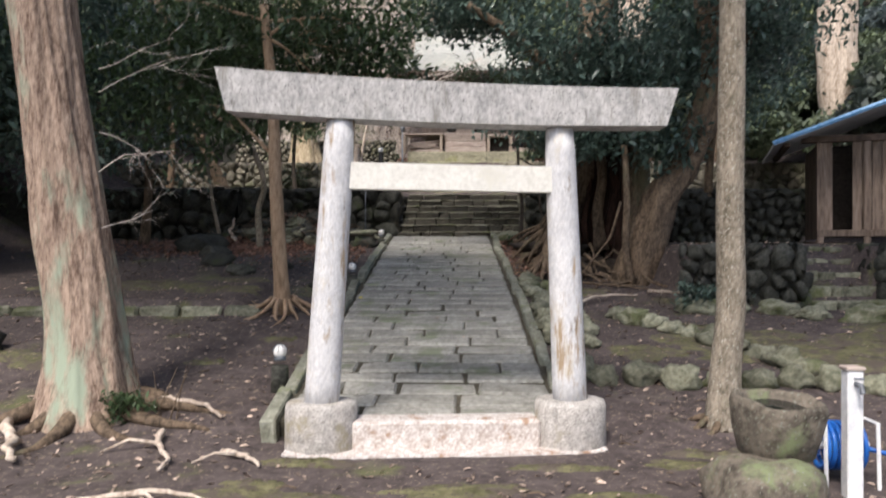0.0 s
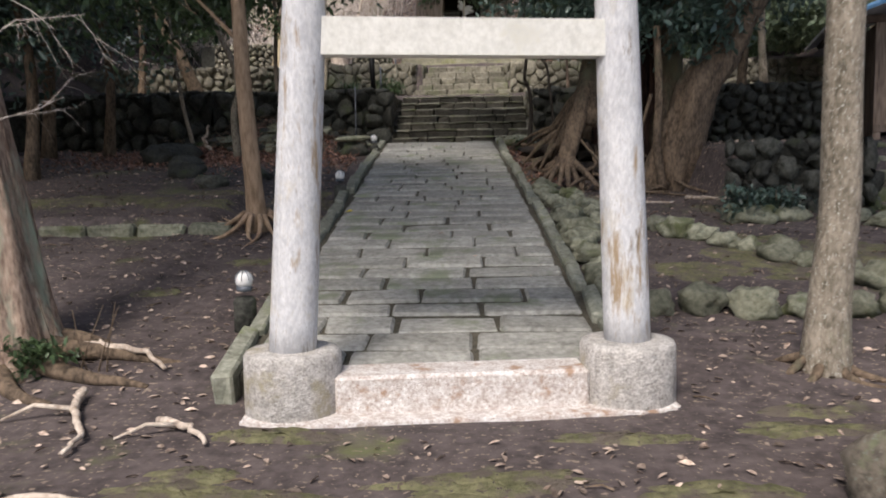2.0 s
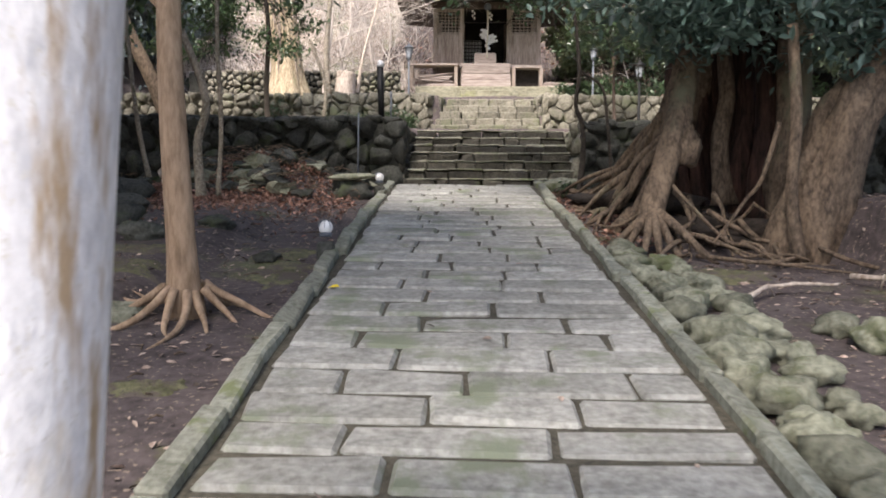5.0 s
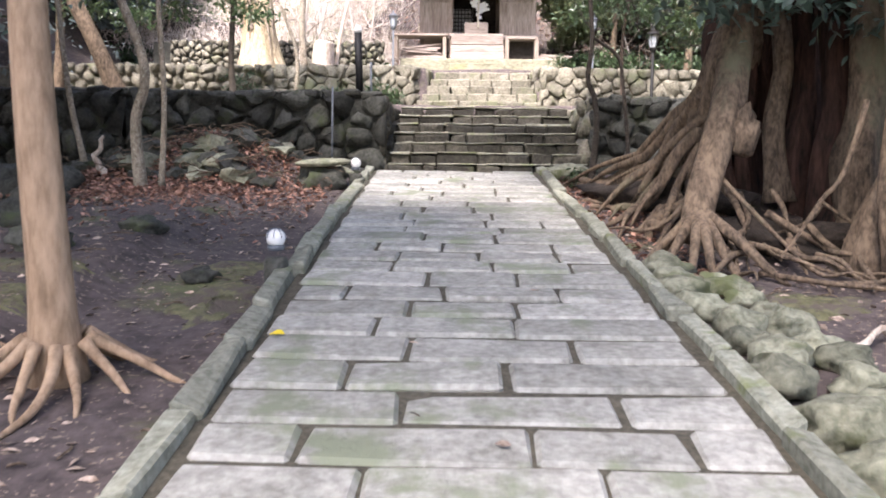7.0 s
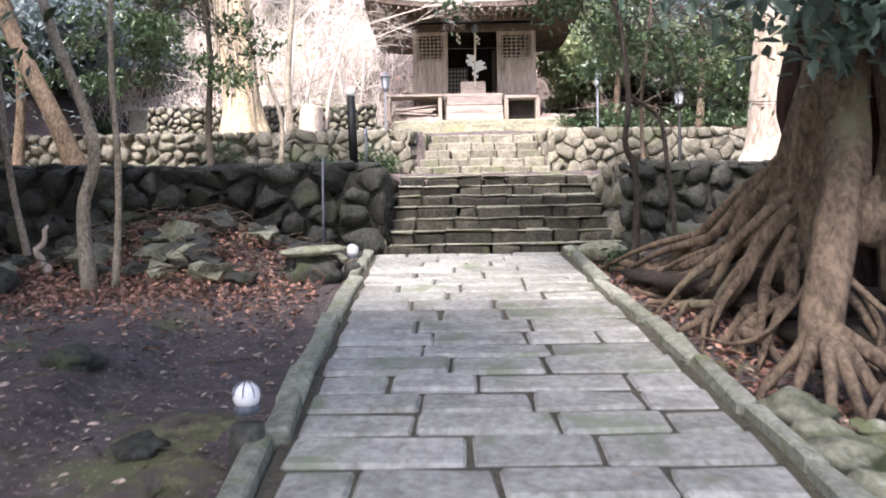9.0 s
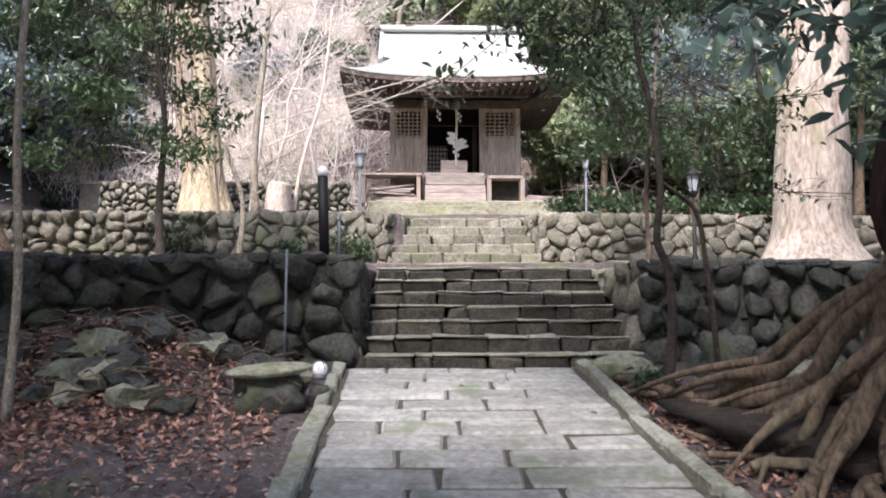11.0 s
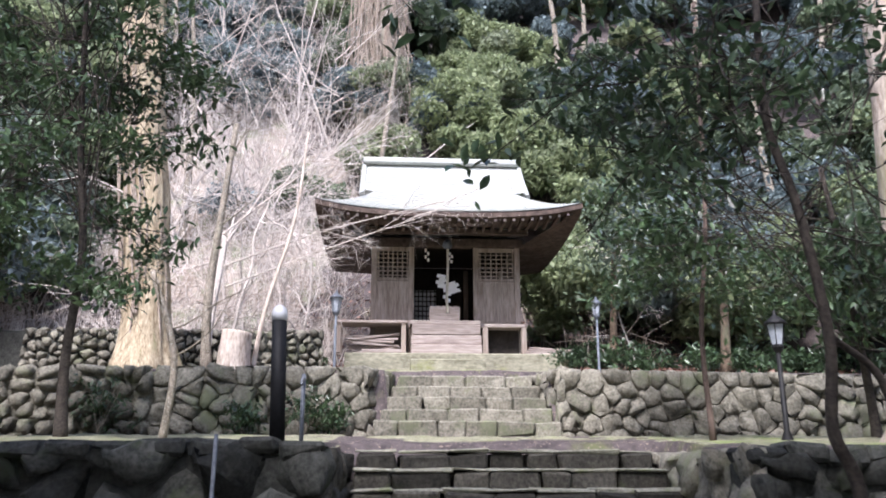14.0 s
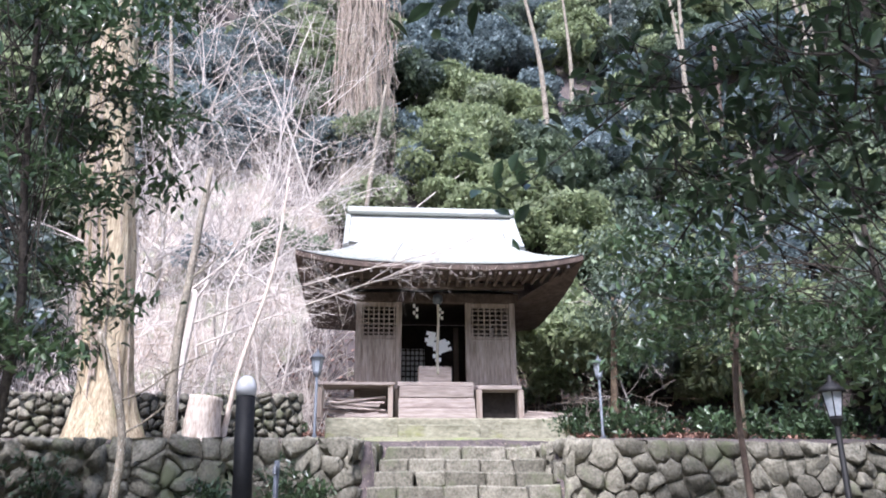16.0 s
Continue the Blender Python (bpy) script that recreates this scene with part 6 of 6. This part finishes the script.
# vine-hung trunk behind the shrine
VX, VY = -1.9, 44.0
shaggy = thing("vine_hung_tree", (VX, VY, ground_z(VX, VY)), "massive grey-brown hillside trunk hung with dry vines", "tree")
zb = ground_z(VX, VY)
part("trunk", trunk_shape([(VX, VY, zb - 0.5), (VX + 0.05, VY, zb + 3), (VX - 0.1, VY, zb + 7), (VX - 0.2, VY, zb + 14)], 0.85, 0.7, 0.3, 40, 0.25, 8, ridges=0.2), BARK, shaggy, smooth=True)
for k in range(150):
    a, top, ln = r_hill.uniform(math.pi * 0.9, math.pi * 2.1), zb + r_hill.uniform(4, 13), r_hill.uniform(1.5, 6)
    out = r_hill.uniform(0.75, 1.1)
    pts = [(VX + out * math.cos(a) * (1 + 0.08 * i) + r_hill.normal(0, 0.12), VY + out * math.sin(a) * (1 + 0.06 * i), max(zb, top - ln * i / 4)) for i in range(5)]
    part("vine", Shape().tube(curve(pts, 3), taper(13, 0.03, 0.012), 4, False), VINE, shaggy)
# trunks on the hill
for k in range(26):
    x, y = r_hill.uniform(-20, 20), r_hill.uniform(38, 60)
    g = ground_z(x, y)
    h = r_hill.uniform(6, 13)
    t = thing("hillside_tree", (x, y, g), "grey hillside tree trunk among foliage", "tree", "trees on the hillside")
    part("trunk", trunk_shape([(x, y, g - 0.3), (x + r_hill.normal(0, 0.3), y, g + h / 2), (x + r_hill.normal(0, 0.6), y, g + h)], r_hill.uniform(0.1, 0.2), 0.05, 0, 8, 0.1), BARK, t, smooth=True)

# bare pale branching trees left of the shrine
for k, (base, way, ln, rad, depth) in enumerate((((-4.4, 30.0, 4.9), (0.2, 0.1, 1), 4.0, 0.04, 4), ((-3.3, 31.6, 5.0), (-0.2, 0, 1), 3.6, 0.035, 4), ((-6.8, 31.0, 4.9), (0.3, 0.1, 1), 4.5, 0.04, 4), ((-5.0, 33.5, 5.2), (0.1, 0, 1), 5.0, 0.045, 4),
                                                 ((-7.5, 34.5, 5.4), (0.2, 0, 1), 5.5, 0.045, 4), ((-3.6, 35.5, 5.6), (0.0, 0, 1), 5.0, 0.04, 4), ((-6.0, 37.0, 6.5), (0.1, 0, 1), 6.0, 0.045, 4), ((-4.5, 39.5, 9.0), (0.1, 0, 1), 6.0, 0.045, 4), ((-8.5, 38.5, 8.0), (0.3, 0, 1), 6.0, 0.045, 4), ((-5.5, 42.0, 12.0), (0.3, 0, 1), 7.0, 0.05, 4), ((5.2, 34.5, 5.4), (-0.1, 0, 1), 3.0, 0.03, 3))):
    t = thing("bare_tree", base, "leafless tree with fine pale twigs beside the shrine", "tree", "leafless pale trees")
    r_bare = np.random.default_rng(110 + k)
    way, p = Vector(way).normalized(), Vector(base)
    pts = [p.copy()]
    for i in range(6):
        p = p + (way + Vector(r_bare.normal(0, 0.14, 3))).normalized() * ln / 6
        pts.append(p.copy())
    part("trunk", Shape().tube(curve(pts, 3), taper(19, rad, rad * 0.3), 7, False), TWIG, t)
    for i in range(8):
        s = r_bare.uniform(1.2, 5.9)
        sh = Shape()
        branch_net(sh, pts[int(s)].lerp(pts[int(s) + 1], s % 1), way + Vector(r_bare.normal(0, 0.75, 3)), ln * r_bare.uniform(0.35, 0.7), rad * 0.45, depth - 1, r_bare, 0.7, 4, 4)
        part("branch", sh, TWIG, t)
r_high = np.random.default_rng(140)
for k in range(7):
    x, y = r_high.uniform(-10, -3), r_high.uniform(39, 46)
    base, ln = (x, y, ground_z(x, y)), r_high.uniform(6, 9)
    t = thing("bare_tree", base, "tall leafless tree with pale twigs on the slope", "tree", "leafless pale trees")
    sh = Shape()
    branch_net(sh, base, (r_high.normal(0, 0.2), -0.1, 1), ln, 0.045, 0, r_high)
    part("trunk", sh, TWIG, t)
    for i in range(7):
        sh = Shape()
        st = Vector(base) + Vector((r_high.normal(0, 0.2), 0, ln * r_high.uniform(0.3, 0.95)))
        branch_net(sh, st, (r_high.normal(0, 1), -0.2, 0.6), ln * r_high.uniform(0.25, 0.45), 0.02, 2, r_high, 0.6, 4, 4)
        part("branch", sh, TWIG, t)
# long bare branches reaching across the eave
t = thing("bare_branch_tree", (-4.6, 29.2, 4.7), "leafless tree whose long branches reach across the eave", "tree")
for a, b, c in (((-4.4, 29.2, 6.6), (-2.4, 29.0, 7.3), (0.1, 28.9, 7.95)), ((-4.3, 29.2, 6.2), (-2.2, 29.0, 7.0), (-0.4, 28.8, 7.6)), ((-4.4, 29.2, 7.0), (-3.5, 29.2, 8.6), (-2.9, 29.2, 11.0)), ((-4.5, 29.2, 7.2), (-3.0, 29.0, 8.4), (-1.9, 29.0, 9.2))):
    sh = Shape().tube(curve([a, b, c], 6), taper(13, 0.022, 0.005), 5, False)
    for q in range(9):
        s = np.random.default_rng(q).uniform(0.3, 1)
        st = Vector(a).lerp(Vector(b), s) if q < 3 else Vector(b).lerp(Vector(c), s)
        branch_net(sh, st, Vector(c) - Vector(b) + Vector((0, 0, 0.3)), 1.1, 0.008, 2, np.random.default_rng(300 + q), 0.5, 4, 4)
    part("branch", sh, TWIG, t)
part("trunk", Shape().tube(curve([(-4.6, 29.2, 4.6), (-4.55, 29.2, 5.6), (-4.4, 29.2, 7.0), (-4.5, 29.2, 7.2)], 6), taper(19, 0.09, 0.04), 8), TWIG, t)

# undergrowth on the upper terrace and at the foot of the hill
places = []
for k in range(90):
    x, y = (r_hill.uniform(2.9, 11), r_hill.uniform(29.5, 36)) if k % 2 else (r_hill.uniform(-11, -2.7), r_hill.uniform(31.2, 36))
    if x < 3.4 and y < 32:
        continue
    s = r_hill.uniform(0.2, 0.55)
    places.append(clumps((x, y, ground_z(x, y) + s * 0.6), (s * 1.3, s, s), 12, 14, 0.12, r_hill))
whole("undergrowth", leaf_mesh("undergrowth", np.concatenate(places), 0.15, LEAF, r=r_hill), LEAF, "low green undergrowth on the upper terrace", kind="stuff")

# ---- ground litter ----
r_lit = np.random.default_rng(121)
places = []
while len(places) < 8200:
    x, y = r_lit.uniform(-7, 7), r_lit.uniform(2.6, 19.3)
    if y > 6.2 and path_left(y) - 0.2 < x < path_right(y) + 0.2 and r_lit.uniform() > 0.015:
        continue
    dense = 0.5 + 0.5 * noise.noise((x * 0.8, y * 0.8, 3))
    if r_lit.uniform() > dense * (0.55 + 0.45 * ease(10, 17, y)):
        continue
    places.append((x, y, max(ground_z(x, y), path_z(y) if path_left(y) < x < path_right(y) and y > 7 else -9) + 0.012))
whole("fallen_leaves", leaf_mesh("fallen_leaves", places, 0.06, DRYLEAF, flat=0.85, r=r_lit), DRYLEAF, "brown fallen leaves strewn over the soil", kind="stuff")
places = []
while len(places) < 9000:
    x, y = r_lit.normal(-4.1, 1.6), r_lit.normal(17.6, 1.0)
    if x > -1.9 or y > 19.25:
        continue
    places.append((x, y, ground_z(x, y) + r_lit.uniform(0.01, 0.07) + 0.16 * r_lit.uniform() * math.exp(-((x + 3.5) / 1.0) ** 2 - ((y - 18.1) / 0.6) ** 2)))
for k in range(1400):
    x, y = r_lit.uniform(0.9, 1.7), r_lit.uniform(13, 18.8)
    places.append((x, y, ground_z(x, y) + 0.02))
whole("leaf_heap", leaf_mesh("leaf_heap", places, 0.068, REDLEAF, flat=0.6, r=r_lit), REDLEAF, "drift of reddish dead leaves by the wall and roots", kind="stuff")
places = []
for k in range(9000):
    x, y = r_lit.uniform(-9, 9), r_lit.uniform(30.8, 38.5)
    if -2.2 < x < 2.7 and y < 35.6:
        continue
    places.append((x, y, ground_z(x, y) + r_lit.uniform(0.01, 0.09)))
whole("bank_litter", leaf_mesh("bank_litter", places, 0.13, REDLEAF, flat=0.5, r=r_lit), REDLEAF, "reddish dead leaves covering the bank behind the shrine", kind="stuff")
sticks = Shape()
for k in range(160):
    x, y = r_lit.uniform(-5, 5), r_lit.uniform(3, 18)
    if y > 6 and path_left(y) - 0.3 < x < path_right(y) + 0.3:
        continue
    a, ln = r_lit.uniform(0, 6.28), r_lit.uniform(0.06, 0.3)
    z = ground_z(x, y) + 0.012
    sticks.tube([(x, y, z), (x + ln * 0.5 * math.cos(a) + 0.01, y + ln * 0.5 * math.sin(a), z + 0.012), (x + ln * math.cos(a + 0.2), y + ln * math.sin(a + 0.2), z)], [0.006, 0.006, 0.003], 4)
for k in range(220):
    x, y = r_lit.normal(-3.7, 0.9), r_lit.uniform(17.2, 19.0)
    if x > -1.9:
        continue
    a, ln, z = r_lit.uniform(0, 6.28), r_lit.uniform(0.1, 0.5), ground_z(x, y) + r_lit.uniform(0.03, 0.3)
    sticks.tube([(x, y, z), (x + ln * 0.5 * math.cos(a) + 0.02, y + ln * 0.5 * math.sin(a), z + 0.03), (x + ln * math.cos(a + 0.2), y + ln * math.sin(a + 0.2), z - 0.03)], [0.009, 0.008, 0.004], 4)
whole("twig_litter", sticks, ROOT, "small dead twigs scattered on the soil", kind="stuff")


def fallen_branch(pts, rad, label="pale dead branch lying on the soil"):
    p = [(x, y, ground_z(x, y) + rad * 0.8 + dz) for x, y, dz in pts]
    jit = np.random.default_rng(int(abs(pts[0][0] * 100)))
    c = [tuple(np.array(q) + (jit.normal(0, rad * 0.45), jit.normal(0, rad * 0.45), abs(jit.normal(0, rad * 0.2)))) for q in curve(p, 5)]
    if rad < 0.05:
        q = c[len(c) // 3]
        e = (q[0] + jit.normal(0, 0.2), q[1] + jit.normal(0, 0.15))
        fork = Shape().tube([q, ((q[0] + e[0]) / 2, (q[1] + e[1]) / 2, q[2] + 0.03), (*e, ground_z(*e) + 0.01)], [rad * 0.55, rad * 0.4, rad * 0.2], 6)
    else:
        fork = Shape()
    whole("fallen_branch", fork.tube(c, taper(len(c), rad * 0.8, rad * 0.35), 8, True, 0.4), PALEBARK, label, "branch", group="dead branches on the soil", smooth=True)


fallen_branch(((-2.25, 6.9, 0.02), (-2.15, 6.6, 0), (-1.98, 6.3, 0.01), (-1.9, 5.95, 0)), 0.035)
fallen_branch(((-1.6, 6.45, 0), (-1.4, 6.3, 0.01), (-1.25, 6.1, 0)), 0.03)
fallen_branch(((-2.1, 5.2, 0), (-1.7, 5.35, 0.02), (-1.3, 5.3, 0)), 0.03)
fallen_branch(((-3.6, 7.0, 0), (-3.3, 6.6, 0.02), (-3.05, 6.2, 0)), 0.06)
fallen_branch(((-2.6, 7.5, 0.05), (-2.2, 7.45, 0.05), (-1.85, 7.2, 0)), 0.035)
fallen_branch(((2.9, 12.6, 0.05), (3.2, 12.2, 0.1), (3.6, 12.0, 0.0)), 0.03)
fallen_branch(((1.7, 11.8, 0.05), (2.2, 12.2, 0.06), (2.7, 12.3, 0.05)), 0.03)
fallen_branch(((-4.75, 17.5, 0.0), (-4.85, 17.55, 0.25), (-4.75, 17.6, 0.45)), 0.05, "pale broken stake standing in the litter")
# shrubs and moss tufts
for k, (x, y, s, mat) in enumerate(((3.3, 11.5, 0.3, LEAFBLUE), (3.7, 11.65, 0.25, LEAFBLUE), (6.3, 11.7, 0.35, LEAF), (6.9, 11.7, 0.3, LEAF), (-2.3, 25.6, 0.45, LEAF), (-1.9, 25.7, 0.35, LEAF), (-5.2, 25.7, 0.5, LEAF), (2.3, 29.5, 0.3, LEAF), (1.25, 18.1, 0.16, LEAF), (-3.2, 25.7, 0.3, LEAF))):
    z = ground_z(x, y)
    t = thing("shrub", (x, y, z), "low leafy shrub at the foot of a stone wall", "shrub", "low shrubs")
    st = Shape()
    for q in range(6):
        st.tube([(x, y, z), (x + rng.normal(0, s * 0.5), y + rng.normal(0, s * 0.3), z + s * 1.3)], [0.01, 0.004], 4)
    part("stem_tangle", st, BARK, t)
    part("leaves", leaf_mesh("leaves", clumps((x, y, z + s * 0.8), (s, s * 0.7, s * 0.8), 40, 10, 0.07), 0.08, mat), mat, t)


def carpet(name, x0, x1, y0, y1, mat, label, step=0.16, lift=0.012):
    """A thin sheet that follows the ground over a rectangle, with a ragged edge."""
    nx, ny = int((x1 - x0) / step), int((y1 - y0) / step)
    sh = Shape()
    for j in range(ny + 1):
        for i in range(nx + 1):
            x, y = x0 + i * step, y0 + j * step
            edge = min(i, nx - i, j, ny - j)
            n = noise.noise((x * 1.3, y * 1.3, 9.0))
            drop = -0.05 if edge == 0 else (0.0 if edge > 3 or n > -0.1 else -0.03)
            sh.v.append((x + 0.04 * n, y + 0.04 * n, ground_z(x, y) + lift + 0.012 * n + drop))
    sh.f = [(j * (nx + 1) + i, j * (nx + 1) + i + 1, (j + 1) * (nx + 1) + i + 1, (j + 1) * (nx + 1) + i) for j in range(ny) for i in range(nx)]
    whole(name, sh, mat, label, kind="structure", smooth=True)


def moss_patch(x, y, rx, ry, seed, mat=None, name="moss_patch", label="low cushion of yellow-green moss on the soil", lift=0.0):
    r = np.random.default_rng(seed)
    sh = Shape()
    n, rings = (34, 5) if mat is None else (60, 24)
    for k in range(rings + 1):
        for j in range(n):
            a = 2 * math.pi * j / n
            q = k / rings * (1 + 0.45 * noise.noise((math.cos(a) * 1.7, math.sin(a) * 1.7, seed * 2.3)) + 0.3 * noise.noise((math.cos(a) * 4.5, math.sin(a) * 4.5, seed * 1.3)))
            px, py = x + rx * q * math.cos(a), y + ry * q * math.sin(a)
            sh.v.append((px, py, ground_z(px, py) + lift + 0.022 * (1 - (k / rings) ** 2) + 0.006 * r.normal() - (0.02 if k == rings else 0)))
        if k:
            o = (k - 1) * n
            sh.f += [(o + j, o + (j + 1) % n, o + n + (j + 1) % n, o + n + j) for j in range(n)]
    if mat is None:
        whole(name, sh, MOSS, label, "moss", group="moss patches", smooth=True)
    else:
        whole(name, sh, mat, label, kind="structure", smooth=True)


carpet("terrace_soil_left", -7.5, -1.5, 20.0, 25.7, GRIT, "pale mossy soil of the lower terrace")
carpet("terrace_soil_middle", -1.5, 1.55, 22.6, 25.5, GRIT, "pale mossy soil between the two flights")
carpet("terrace_soil_right", 1.6, 7.0, 20.2, 25.7, GRIT, "pale mossy soil of the lower terrace")
carpet("terrace_soil_upper", -2.4, 2.9, 27.3, 30.9, GRIT, "pale mossy soil before the shrine")
r_moss = np.random.default_rng(131)
for k, (x, y, rx, ry) in enumerate(((3.4, 9.3, 0.7, 0.35), (4.3, 9.0, 0.8, 0.3), (4.9, 9.9, 0.9, 0.4), (5.8, 9.2, 0.7, 0.3), (3.9, 10.3, 0.6, 0.3), (5.5, 10.6, 0.8, 0.3), (3.1, 10.6, 0.4, 0.25), (6.4, 10.2, 0.6, 0.4), (2.0, 12.9, 0.5, 0.3), (2.7, 9.9, 0.35, 0.2),
                                       (-0.9, 6.25, 0.4, 0.1), (0.9, 6.2, 0.5, 0.1), (0.2, 5.6, 0.5, 0.14), (-0.6, 5.4, 0.35, 0.16), (1.2, 5.5, 0.4, 0.16), (2.0, 6.6, 0.3, 0.12), (1.5, 5.1, 0.5, 0.14), (-1.2, 5.75, 0.25, 0.12),
                                       (-4.3, 9.0, 0.6, 0.3), (-5.0, 8.4, 0.5, 0.25), (-2.0, 10.0, 0.3, 0.15), (-3.2, 13.0, 0.4, 0.25), (-2.1, 13.6, 0.35, 0.35), (-5.6, 12.3, 0.8, 0.4), (-2.6, 9.0, 0.25, 0.12), (1.35, 18.3, 0.25, 0.35),
                                       (4.4, 9.6, 1.3, 0.5), (3.2, 9.9, 0.9, 0.5), (5.4, 10.0, 1.1, 0.5), (2.2, 9.4, 0.5, 0.4), (1.1, 5.15, 0.8, 0.35), (0.0, 5.3, 0.7, 0.22), (2.0, 4.8, 0.6, 0.3), (-1.0, 6.3, 0.35, 0.12), (-1.15, 5.5, 0.5, 0.2), (1.9, 6.3, 0.45, 0.14), (-4.6, 12.6, 1.0, 0.5), (-3.4, 12.3, 0.7, 0.35), (-5.2, 9.2, 0.8, 0.35), (-1.95, 12.75, 0.3, 0.5))):
    moss_patch(x, y, rx, ry, 400 + k)
# Bare patch whose pale colour stands in for sun on the hillside.
moss_patch(-6.6, 40.2, 4.3, 4.6, 77, PALEEARTH, "bare_slope", "bare earth, paled for sunlight, on the slope behind the leafless trees", 0.1)
# two bright yellow leaves
YELLOW = material("yellow leaf", (0.6, 0.45, 0.02), (0.75, 0.6, 0.05), 9.0, 0.7, 0.0)
for x, y, z in ((1.0, 5.05, ground_z(1.0, 5.05) + 0.014), (-1.3, 11.75, path_z(11.75) + 0.012)):
    whole("yellow_leaf", leaf_mesh("yellow_leaf", [(0, 0, 0)], 0.1, YELLOW, flat=0.9), YELLOW, "bright yellow fallen leaf on the ground", "leaf", m=pose(x, y, z))
